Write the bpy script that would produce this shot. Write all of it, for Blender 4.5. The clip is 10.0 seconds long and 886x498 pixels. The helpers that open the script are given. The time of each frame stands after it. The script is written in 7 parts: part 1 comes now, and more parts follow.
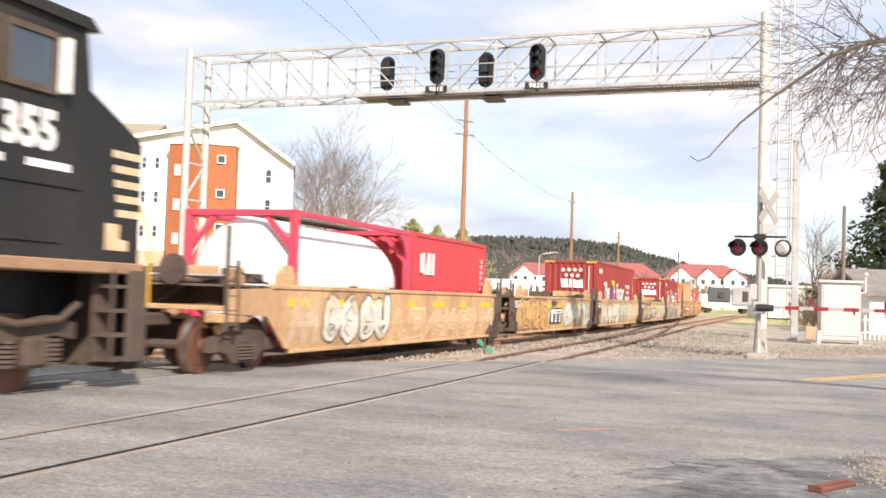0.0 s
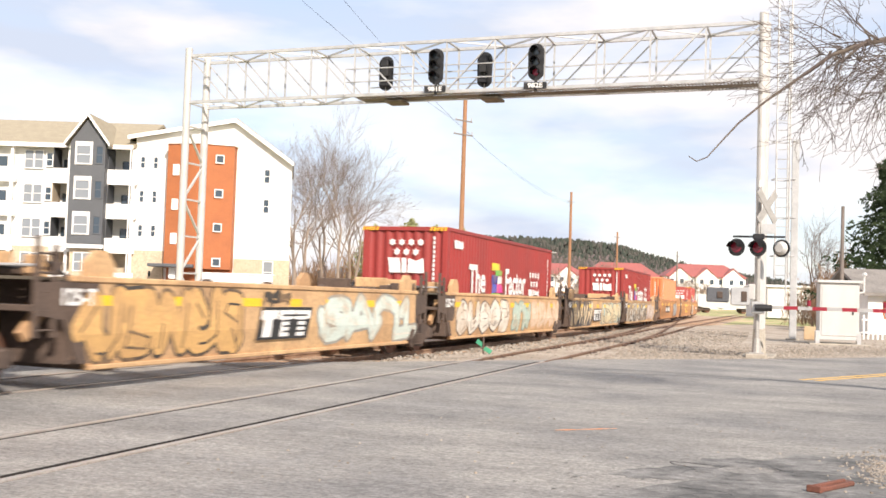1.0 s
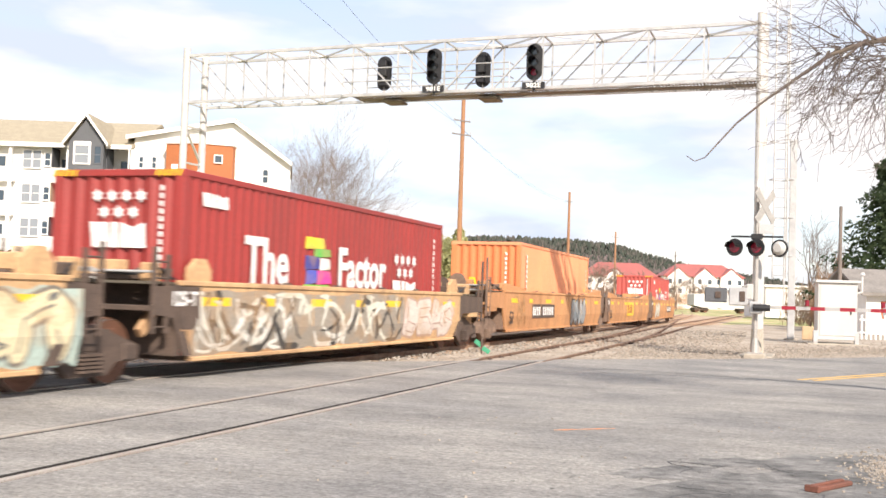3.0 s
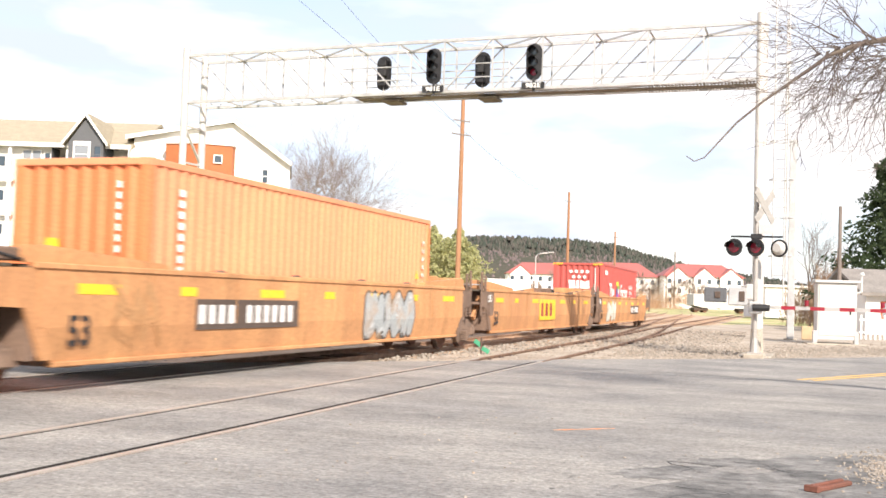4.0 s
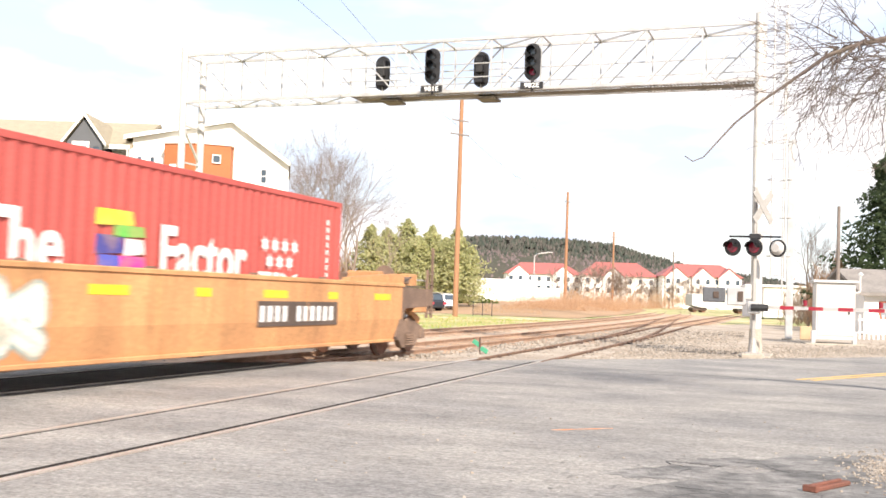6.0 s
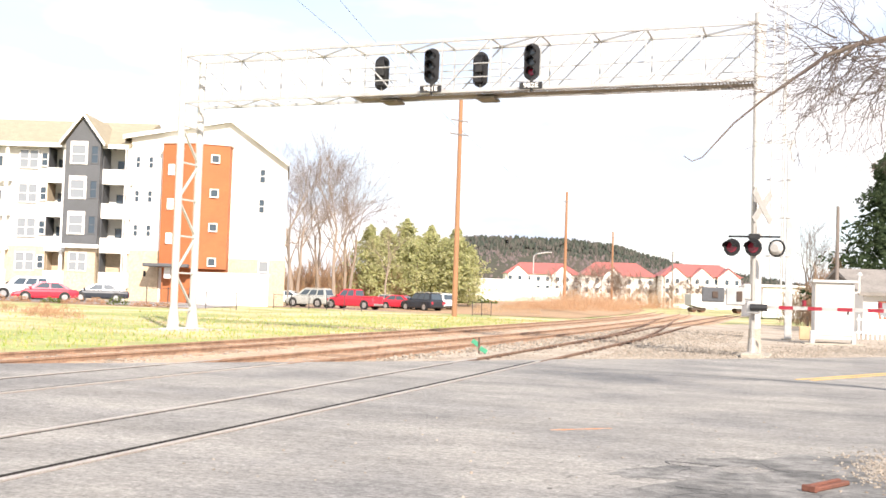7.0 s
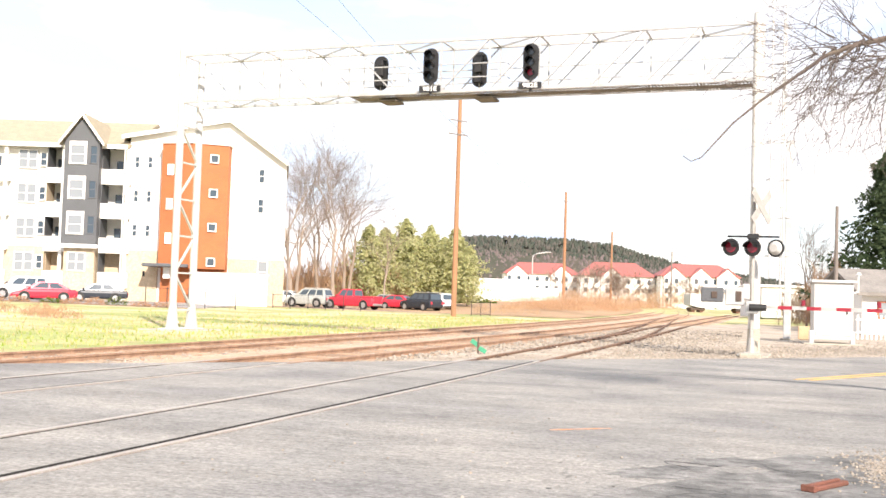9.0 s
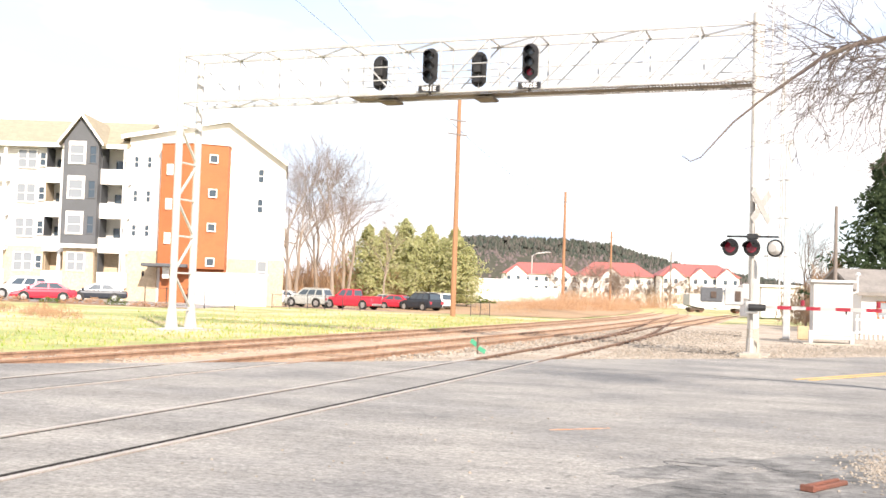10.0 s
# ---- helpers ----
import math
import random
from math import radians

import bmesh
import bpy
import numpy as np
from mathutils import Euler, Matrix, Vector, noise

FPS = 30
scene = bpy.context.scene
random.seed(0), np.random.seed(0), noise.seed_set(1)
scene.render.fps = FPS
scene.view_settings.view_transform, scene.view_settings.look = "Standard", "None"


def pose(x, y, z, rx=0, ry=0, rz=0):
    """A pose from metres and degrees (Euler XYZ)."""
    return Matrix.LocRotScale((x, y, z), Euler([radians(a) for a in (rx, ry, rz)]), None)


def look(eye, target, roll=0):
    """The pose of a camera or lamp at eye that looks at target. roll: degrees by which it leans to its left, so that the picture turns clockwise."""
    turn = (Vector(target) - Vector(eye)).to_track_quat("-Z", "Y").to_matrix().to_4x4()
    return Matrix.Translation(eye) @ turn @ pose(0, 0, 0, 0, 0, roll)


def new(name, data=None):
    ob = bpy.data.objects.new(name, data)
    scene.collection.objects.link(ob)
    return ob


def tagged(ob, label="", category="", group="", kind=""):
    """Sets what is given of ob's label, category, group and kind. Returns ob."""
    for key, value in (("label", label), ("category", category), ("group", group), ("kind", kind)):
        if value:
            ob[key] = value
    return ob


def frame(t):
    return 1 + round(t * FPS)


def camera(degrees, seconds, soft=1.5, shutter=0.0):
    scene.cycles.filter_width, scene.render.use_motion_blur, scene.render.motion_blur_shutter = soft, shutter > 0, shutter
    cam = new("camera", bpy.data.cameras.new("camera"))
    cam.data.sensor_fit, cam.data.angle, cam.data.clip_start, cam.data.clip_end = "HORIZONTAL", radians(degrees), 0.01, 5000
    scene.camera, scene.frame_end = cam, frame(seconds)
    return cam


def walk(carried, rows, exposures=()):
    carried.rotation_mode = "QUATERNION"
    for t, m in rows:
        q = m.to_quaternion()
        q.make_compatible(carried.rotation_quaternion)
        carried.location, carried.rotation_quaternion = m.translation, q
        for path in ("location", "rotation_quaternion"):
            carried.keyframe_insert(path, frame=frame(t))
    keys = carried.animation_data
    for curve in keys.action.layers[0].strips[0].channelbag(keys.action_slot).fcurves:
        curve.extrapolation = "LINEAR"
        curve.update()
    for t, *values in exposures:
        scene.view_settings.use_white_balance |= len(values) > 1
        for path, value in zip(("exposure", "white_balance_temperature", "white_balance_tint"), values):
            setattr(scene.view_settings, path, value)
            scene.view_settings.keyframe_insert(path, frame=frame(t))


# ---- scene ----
# ---- camera ----
YAW, PITCH, ROLL, EYE = 19.61, 2.512, 1.878, (0.0, 0.0, 1.405)


def view(drift):
    """The camera's pose, turned to its left by so many degrees."""
    a, p = radians(YAW + drift), radians(PITCH)
    return look(EYE, (EYE[0] - 50 * math.sin(a) * math.cos(p), 50 * math.cos(a) * math.cos(p), EYE[2] + 50 * math.sin(p)), ROLL)


cam = camera(44.58, 10.0, soft=1.6, shutter=0.22)
DRIFT = [(0, .33), (.5, .30), (1, .262), (1.5, .242), (2, .228), (2.5, .195), (4, .148), (4.5, .138), (5, .108), (5.5, .09),
         (7, .034), (7.5, .006), (8, 0), (9, -.012), (10, -.045)]
walk(cam, [(t, view(a)) for t, a in DRIFT],
     [(t, e, 6700, 15) for t, e in ((0, 0.36), (2.0, 0.4), (2.7, 0.46), (3.9, 0.62), (5.5, 0.69), (7.5, 0.8), (10, 0.82))])

# ---- light ----
SUN_FROM = Vector((0.50, -0.62, 0.50)).normalized()
world = bpy.data.worlds.new("world")
scene.world = world
world.use_nodes = True
wn, wl = world.node_tree.nodes, world.node_tree.links
sky = wn.new("ShaderNodeTexSky")
sky.sky_type, sky.sun_disc = "NISHITA", False
sky.sun_elevation = math.asin(SUN_FROM.z)
sky.sun_rotation = math.atan2(SUN_FROM.x, SUN_FROM.y)
sky.dust_density = 0.5
back = wn["Background"]
back.inputs[1].default_value = 0.15
# broken cloud over the blue
wco = wn.new("ShaderNodeTexCoord")
wmap = wn.new("ShaderNodeMapping")
wmap.inputs["Scale"].default_value = (1.0, 1.0, 3.4)
cloud = wn.new("ShaderNodeTexNoise")
cloud.inputs["Scale"].default_value, cloud.inputs["Detail"].default_value, cloud.inputs["Roughness"].default_value = 3.1, 6.0, 0.5
ramp = wn.new("ShaderNodeValToRGB")
ramp.color_ramp.elements[0].position, ramp.color_ramp.elements[1].position = 0.42, 0.60
ramp.color_ramp.elements[0].color = (0.6, 0.6, 0.6, 1)
wmix = wn.new("ShaderNodeMix")
wmix.data_type = "RGBA"
shade = wn.new("ShaderNodeTexNoise")
shade.inputs["Scale"].default_value, shade.inputs["Detail"].default_value = 4.3, 5.0
tones = wn.new("ShaderNodeValToRGB")
tones.color_ramp.elements[0].position, tones.color_ramp.elements[0].color = 0.40, (0.67, 0.775, 0.93, 1)
tones.color_ramp.elements[1].position, tones.color_ramp.elements[1].color = 0.56, (1.0, 1.0, 1.0, 1)
bright = wn.new("ShaderNodeVectorMath")
bright.operation = "SCALE"
bright.inputs["Scale"].default_value = 5.35
wl.new(wmap.outputs["Vector"], shade.inputs["Vector"])
wl.new(shade.outputs["Fac"], tones.inputs["Fac"])
wl.new(tones.outputs["Color"], bright.inputs[0])
wl.new(bright.outputs["Vector"], wmix.inputs["B"])
wl.new(wco.outputs["Generated"], wmap.inputs["Vector"])
wl.new(wmap.outputs["Vector"], cloud.inputs["Vector"])
wl.new(cloud.outputs["Fac"], ramp.inputs["Fac"])
wl.new(ramp.outputs["Color"], wmix.inputs["Factor"])
wl.new(sky.outputs["Color"], wmix.inputs["A"])
wl.new(wmix.outputs["Result"], back.inputs["Color"])

sun = new("sun", bpy.data.lights.new("sun", "SUN"))
sun.data.energy, sun.data.angle, sun.data.color = 5.0, radians(0.9), (1.0, 0.93, 0.82)
sun.matrix_world = look(SUN_FROM * 100, (0, 0, 0))


# ---- materials ----
def mat(name, color, rough=0.7, metal=0.0, dark=None, scale=2.0, grain=30.0, bump=0.2, amount=0.5, streak=1.0, vary=0.0, spec=0.5, edge=(0.4, 0.65)):
    """Two scales of variation on one colour: stains of the colour dark, and a fine grain with relief. streak stretches the stains down."""
    m = bpy.data.materials.new(name)
    m.use_nodes = True
    n, l = m.node_tree.nodes, m.node_tree.links
    b = n["Principled BSDF"]
    b.inputs["Roughness"].default_value, b.inputs["Metallic"].default_value = rough, metal
    b.inputs["Specular IOR Level"].default_value = spec
    co, mp = n.new("ShaderNodeTexCoord"), n.new("ShaderNodeMapping")
    mp.inputs["Scale"].default_value = (1, 1, 1 / streak)
    l.new(co.outputs["Object"], mp.inputs["Vector"])
    big, fine = n.new("ShaderNodeTexNoise"), n.new("ShaderNodeTexNoise")
    big.inputs["Scale"].default_value, big.inputs["Detail"].default_value = scale, 6
    fine.inputs["Scale"].default_value, fine.inputs["Detail"].default_value = grain, 4
    l.new(mp.outputs["Vector"], big.inputs["Vector"])
    l.new(co.outputs["Object"], fine.inputs["Vector"])
    cr = n.new("ShaderNodeValToRGB")
    cr.color_ramp.elements[0].position, cr.color_ramp.elements[1].position = edge
    l.new(big.outputs["Fac"], cr.inputs["Fac"])
    scl = n.new("ShaderNodeMath")
    scl.operation = "MULTIPLY"
    scl.inputs[1].default_value = amount
    l.new(cr.outputs["Color"], scl.inputs[0])
    mix = n.new("ShaderNodeMix")
    mix.data_type = "RGBA"
    dark = dark or tuple(c * 0.6 for c in color)
    mix.inputs["A"].default_value, mix.inputs["B"].default_value = (*color, 1), (*dark, 1)
    l.new(scl.outputs[0], mix.inputs["Factor"])
    gr = n.new("ShaderNodeMapRange")
    gr.inputs["From Min"].default_value, gr.inputs["From Max"].default_value = 0.3, 0.7
    gr.inputs["To Min"].default_value, gr.inputs["To Max"].default_value = 0.82, 1.18
    l.new(fine.outputs["Fac"], gr.inputs["Value"])
    hsv = n.new("ShaderNodeHueSaturation")
    l.new(mix.outputs["Result"], hsv.inputs["Color"])
    last = gr.outputs["Result"]
    if vary:
        info, mr, mu = n.new("ShaderNodeObjectInfo"), n.new("ShaderNodeMapRange"), n.new("ShaderNodeMath")
        mr.inputs["To Min"].default_value, mr.inputs["To Max"].default_value = 1 - vary, 1 + vary
        mu.operation = "MULTIPLY"
        l.new(info.outputs["Random"], mr.inputs["Value"])
        l.new(mr.outputs["Result"], mu.inputs[0])
        l.new(last, mu.inputs[1])
        last = mu.outputs[0]
    l.new(last, hsv.inputs["Value"])
    l.new(hsv.outputs["Color"], b.inputs["Base Color"])
    if bump:
        bp = n.new("ShaderNodeBump")
        bp.inputs["Strength"].default_value, bp.inputs["Distance"].default_value = bump, 0.02
        l.new(fine.outputs["Fac"], bp.inputs["Height"])
        l.new(bp.outputs["Normal"], b.inputs["Normal"])
    return m


def glass(name, color=(0.05, 0.07, 0.09), rough=0.06):
    m = bpy.data.materials.new(name)
    m.use_nodes = True
    b = m.node_tree.nodes["Principled BSDF"]
    b.inputs["Base Color"].default_value, b.inputs["Roughness"].default_value = (*color, 1), rough
    b.inputs["Specular IOR Level"].default_value = 0.8
    return m


def island_mat(name, colors, rough=0.9, spec=0.3, leaf=0.0):
    """Each loose piece of a mesh takes one of the colours."""
    m = bpy.data.materials.new(name)
    m.use_nodes = True
    n, l = m.node_tree.nodes, m.node_tree.links
    b = n["Principled BSDF"]
    b.inputs["Roughness"].default_value, b.inputs["Specular IOR Level"].default_value = rough, spec
    geo, cr = n.new("ShaderNodeNewGeometry"), n.new("ShaderNodeValToRGB")
    els = cr.color_ramp.elements
    els[0].color, els[1].color = (*colors[0], 1), (*colors[-1], 1)
    for i, c in enumerate(colors[1:-1], 1):
        els.new(i / (len(colors) - 1)).color = (*c, 1)
    l.new(geo.outputs["Random Per Island"], cr.inputs["Fac"])
    l.new(cr.outputs["Color"], b.inputs["Base Color"])
    if leaf:
        thin, mx = n.new("ShaderNodeBsdfTranslucent"), n.new("ShaderNodeMixShader")
        mx.inputs[0].default_value = leaf
        l.new(cr.outputs["Color"], thin.inputs["Color"])
        l.new(b.outputs[0], mx.inputs[1])
        l.new(thin.outputs[0], mx.inputs[2])
        l.new(mx.outputs[0], n["Material Output"].inputs["Surface"])
    return m


def lens(name, color, strength):
    m = bpy.data.materials.new(name)
    m.use_nodes = True
    b = m.node_tree.nodes["Principled BSDF"]
    b.inputs["Base Color"].default_value, b.inputs["Roughness"].default_value = (*color, 1), 0.12
    b.inputs["Emission Color"].default_value, b.inputs["Emission Strength"].default_value = (*color, 1), strength
    return m


def weather(m, size, stretch, turn, low, down=1.0, chips=True):
    """A third, broader scale of wear: long streaks in the way that traffic runs, and chips of pale stone."""
    n, l = m.node_tree.nodes, m.node_tree.links
    b = n["Principled BSDF"]
    was = b.inputs["Base Color"].links[0].from_socket
    co, mp, nz, mr = n.new("ShaderNodeTexCoord"), n.new("ShaderNodeMapping"), n.new("ShaderNodeTexNoise"), n.new("ShaderNodeMapRange")
    mp.inputs["Rotation"].default_value, mp.inputs["Scale"].default_value = (0, 0, radians(turn)), (1 / stretch, 1, down)
    nz.inputs["Scale"].default_value, nz.inputs["Detail"].default_value, nz.inputs["Roughness"].default_value = size, 9, 0.72
    mr.inputs["From Min"].default_value, mr.inputs["From Max"].default_value = 0.36, 0.62
    mr.inputs["To Min"].default_value, mr.inputs["To Max"].default_value = low, 1.12
    vo, mv = n.new("ShaderNodeTexVoronoi"), n.new("ShaderNodeMapRange")
    vo.inputs["Scale"].default_value = 42
    mv.inputs["From Min"].default_value, mv.inputs["From Max"].default_value = 0.05, 0.22
    mv.inputs["To Min"].default_value, mv.inputs["To Max"].default_value = (1.35 if chips else 1.0), 1.0
    mu, hs = n.new("ShaderNodeMath"), n.new("ShaderNodeHueSaturation")
    mu.operation = "MULTIPLY"
    l.new(co.outputs["Object"], mp.inputs["Vector"])
    l.new(mp.outputs["Vector"], nz.inputs["Vector"])
    l.new(co.outputs["Object"], vo.inputs["Vector"])
    l.new(nz.outputs["Fac"], mr.inputs["Value"])
    l.new(vo.outputs["Distance"], mv.inputs["Value"])
    l.new(mr.outputs["Result"], mu.inputs[0])
    l.new(mv.outputs["Result"], mu.inputs[1])
    l.new(mu.outputs[0], hs.inputs["Value"])
    l.new(was, hs.inputs["Color"])
    l.new(hs.outputs["Color"], b.inputs["Base Color"])


ASPHALT = mat("asphalt", (0.33, 0.314, 0.287), 0.9, dark=(0.20, 0.195, 0.19), scale=0.5, grain=38, bump=0.6, amount=0.8)


weather(ASPHALT, 0.9, 6.0, -55, 0.82)
weather(ASPHALT, 12.0, 3.0, -55, 0.80, 1.0, False)
weather(ASPHALT, 24.0, 1.0, 0, 0.60, 1.0, False)
ASPHALT_OLD = mat("asphalt_old", (0.25, 0.243, 0.23), 0.92, dark=(0.085, 0.085, 0.083), scale=1.6, grain=40, bump=0.7, amount=0.8)
weather(ASPHALT_OLD, 7.0, 1.3, -55, 0.5)
# flat strip colour: tar plus the shade of an open groove
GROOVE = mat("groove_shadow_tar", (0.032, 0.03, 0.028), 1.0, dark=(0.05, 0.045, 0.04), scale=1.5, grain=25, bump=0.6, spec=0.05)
TAR = mat("tar", (0.05, 0.05, 0.05), 0.6, grain=40)
GRASS = mat("grass", (0.31, 0.345, 0.12), 0.95, dark=(0.62, 0.47, 0.30), scale=0.16, grain=9, bump=0.8, amount=0.95, edge=(0.44, 0.60))
DRYGRASS = mat("dry_grass", (0.40, 0.26, 0.15), 0.95, dark=(0.24, 0.16, 0.09), scale=0.1, grain=6, bump=0.8, amount=0.7)
weather(GRASS, 0.5, 3.0, 15, 0.75, 1.0, False)
GRAVEL = mat("gravel", (0.42, 0.36, 0.29), 0.95, dark=(0.26, 0.21, 0.16), scale=0.5, grain=14, bump=1.0, amount=0.7)
BALLAST = mat("ballast_stone", (0.46, 0.345, 0.25), 0.95, dark=(0.36, 0.24, 0.155), scale=0.6, grain=12, bump=1.0, amount=0.7)
STONES = island_mat("stones", [(0.17, 0.15, 0.125), (0.29, 0.26, 0.225), (0.36, 0.32, 0.27), (0.25, 0.205, 0.16), (0.31, 0.28, 0.24)])
RAILTOP = mat("rail_steel", (0.38, 0.245, 0.165), 0.65, 0.15, dark=(0.22, 0.135, 0.09), scale=3, grain=25, amount=0.8)
# rust, darkened all over for the shadow along the rails' sides
RAILDARK = mat("shaded_rusty_rail", (0.24, 0.145, 0.095), 0.7, 0.15, dark=(0.10, 0.06, 0.04), scale=3, grain=25, amount=0.8)
POLISHED = mat("worn_rail_head", (0.44, 0.40, 0.36), 0.45, 0.3, dark=(0.34, 0.27, 0.21), scale=2, grain=30, bump=0.05)
# rust so dark that it also paints the shadow notches at the rail foot
TIEPLATE = mat("tie_plate_rust_and_shade", (0.085, 0.05, 0.035), 0.85, dark=(0.05, 0.035, 0.03), scale=5, grain=30, bump=0.3)
TIE = mat("sleeper_wood", (0.30, 0.20, 0.135), 0.95, dark=(0.34, 0.26, 0.19), scale=5, grain=22, bump=0.6, vary=0.3)
GALV = mat("galvanised_steel", (0.54, 0.54, 0.53), 0.42, 0.35, dark=(0.34, 0.34, 0.34), scale=3, grain=60, bump=0.05)
ALU = mat("silver_painted_steel", (0.52, 0.51, 0.49), 0.5, 0.1, dark=(0.42, 0.40, 0.37), scale=2, grain=40, bump=0.05)
CABIN = mat("pale_cabin_paint", (0.52, 0.515, 0.50), 0.5, dark=(0.43, 0.42, 0.39), scale=1.2, grain=40, bump=0.05, streak=3)
GRATING = mat("grating_steel", (0.17, 0.145, 0.11), 0.6, 0.4, grain=80)
BLACK = mat("black_paint", (0.016, 0.016, 0.018), 0.5, dark=(0.035, 0.034, 0.032), scale=2, grain=30, bump=0.05)
CONCRETE = mat("concrete", (0.40, 0.36, 0.30), 0.9, dark=(0.28, 0.25, 0.20), scale=2, grain=35, bump=0.4)
WELLY = mat("yellow_wagon_paint", (0.60, 0.385, 0.20), 0.8, dark=(0.40, 0.235, 0.125), scale=1.1, grain=18, bump=0.15, amount=0.75, streak=3)
WELLO = mat("orange_wagon_paint", (0.59, 0.30, 0.13), 0.8, dark=(0.37, 0.175, 0.08), scale=0.9, grain=18, bump=0.15, amount=0.7, streak=4)
weather(WELLY, 2.2, 1.0, 0, 0.72, 0.3, False)
weather(WELLO, 1.8, 1.0, 0, 0.70, 0.22, False)
GRIME = mat("grimy_brown_steel", (0.105, 0.072, 0.055), 0.85, dark=(0.045, 0.035, 0.03), scale=2, grain=20, bump=0.3)
TRUCK = mat("dusty_cast_steel", (0.10, 0.068, 0.052), 0.85, dark=(0.04, 0.03, 0.025), scale=3, grain=25, bump=0.4)
DUSTY = mat("dusty_brown_steel", (0.19, 0.125, 0.09), 0.85, dark=(0.08, 0.055, 0.043), scale=2, grain=20, bump=0.3)
DUSTYCAST = mat("rust_dusted_cast_steel", (0.21, 0.14, 0.10), 0.85, dark=(0.08, 0.055, 0.043), scale=3, grain=25, bump=0.4)
WHEEL = mat("wheel_steel", (0.20, 0.095, 0.06), 0.6, 0.4, dark=(0.10, 0.05, 0.03), scale=4, grain=25)
TREAD = mat("wheel_tread", (0.5, 0.48, 0.46), 0.3, 0.9, grain=30, bump=0.05)
GRAB = mat("yellow_safety_paint", (0.62, 0.36, 0.02), 0.6, grain=30, bump=0.05)
SAFETY = mat("reflective_yellow", (0.85, 0.52, 0.02), 0.5, dark=(0.6, 0.38, 0.05), scale=5, grain=30, bump=0.0)
ZRED = mat("dark_red_container_paint", (0.30, 0.035, 0.03), 0.55, dark=(0.20, 0.035, 0.03), scale=1.2, grain=25, bump=0.08, streak=3)
# the dark red again, with stronger sun on the last box put into its colour
ZSUNLIT = mat("sunlit_red_container_paint", (0.45, 0.085, 0.07), 0.6, dark=(0.37, 0.07, 0.06), scale=1.2, grain=25, bump=0.08, streak=3)
CRED = mat("bright_red_container_paint", (0.52, 0.05, 0.06), 0.5, dark=(0.42, 0.045, 0.05), scale=1.2, grain=25, bump=0.05, streak=3)
PINK = mat("tank_frame_red_paint", (0.60, 0.06, 0.11), 0.5, dark=(0.42, 0.05, 0.07), scale=2, grain=25, bump=0.05)
ORNGEND = mat("red_orange_container_paint", (0.66, 0.20, 0.075), 0.6, dark=(0.58, 0.17, 0.06), scale=1.0, grain=25, bump=0.08, streak=3)
ORNG = mat("orange_container_paint", (0.72, 0.265, 0.135), 0.6, dark=(0.70, 0.33, 0.155), scale=1.0, grain=25, bump=0.08, streak=3)
TANKW = mat("white_tank_cladding", (0.80, 0.79, 0.77), 0.4, dark=(0.60, 0.57, 0.53), scale=1.5, grain=30, bump=0.03, streak=2)
WHITE = mat("white_lettering", (0.82, 0.82, 0.80), 0.6, dark=(0.6, 0.56, 0.5), scale=6, grain=30, bump=0.0)
CREAM = mat("cream_stripe_paint", (0.72, 0.52, 0.34), 0.6, dark=(0.5, 0.34, 0.2), scale=4, grain=30, bump=0.0)
LOCO = mat("black_loco_paint", (0.020, 0.021, 0.021), 0.6, dark=(0.052, 0.044, 0.034), scale=0.8, grain=20, bump=0.05, streak=2, spec=0.3)
SILL = mat("dusty_orange_sill", (0.36, 0.21, 0.12), 0.8, dark=(0.22, 0.13, 0.08), scale=2, grain=20, bump=0.1)
GLASS = glass("window_glass")


# ---- mesh tools ----
def box(bm, x0, x1, y0, y1, z0, z1, bevel=0.0, m=None):
    r = bmesh.ops.create_cube(bm, size=1, matrix=Matrix.Translation(((x0 + x1) / 2, (y0 + y1) / 2, (z0 + z1) / 2)) @ Matrix.Diagonal((x1 - x0, y1 - y0, z1 - z0, 1)))
    vs = r["verts"]
    if bevel:
        es = list({e for v in vs for e in v.link_edges})
        vs = list({v for f in bmesh.ops.bevel(bm, geom=es, offset=bevel, segments=1, affect="EDGES")["faces"] for v in f.verts} | {v for v in vs if v.is_valid})
    if m is not None:
        bmesh.ops.transform(bm, matrix=m, verts=[v for v in vs if v.is_valid])
    return bm


def rod(bm, p, q, r, seg=8, r2=None):
    p, q = Vector(p), Vector(q)
    d = q - p
    m = Matrix.Translation((p + q) / 2) @ d.to_track_quat("Z", "Y").to_matrix().to_4x4()
    bmesh.ops.create_cone(bm, cap_ends=True, segments=seg, radius1=r, radius2=r if r2 is None else r2, depth=d.length, matrix=m)
    return bm


def beam(bm, p, q, w, h=None):
    """A bar with a rectangular section from p to q."""
    p, q = Vector(p), Vector(q)
    d = q - p
    m = Matrix.Translation((p + q) / 2) @ d.to_track_quat("Z", "Y").to_matrix().to_4x4() @ Matrix.Diagonal((w, h or w, d.length, 1))
    bmesh.ops.create_cube(bm, size=1, matrix=m)
    return bm


def pipe(bm, pts, r, seg=6):
    for a, b in zip(pts, pts[1:]):
        rod(bm, a, b, r, seg)
    return bm


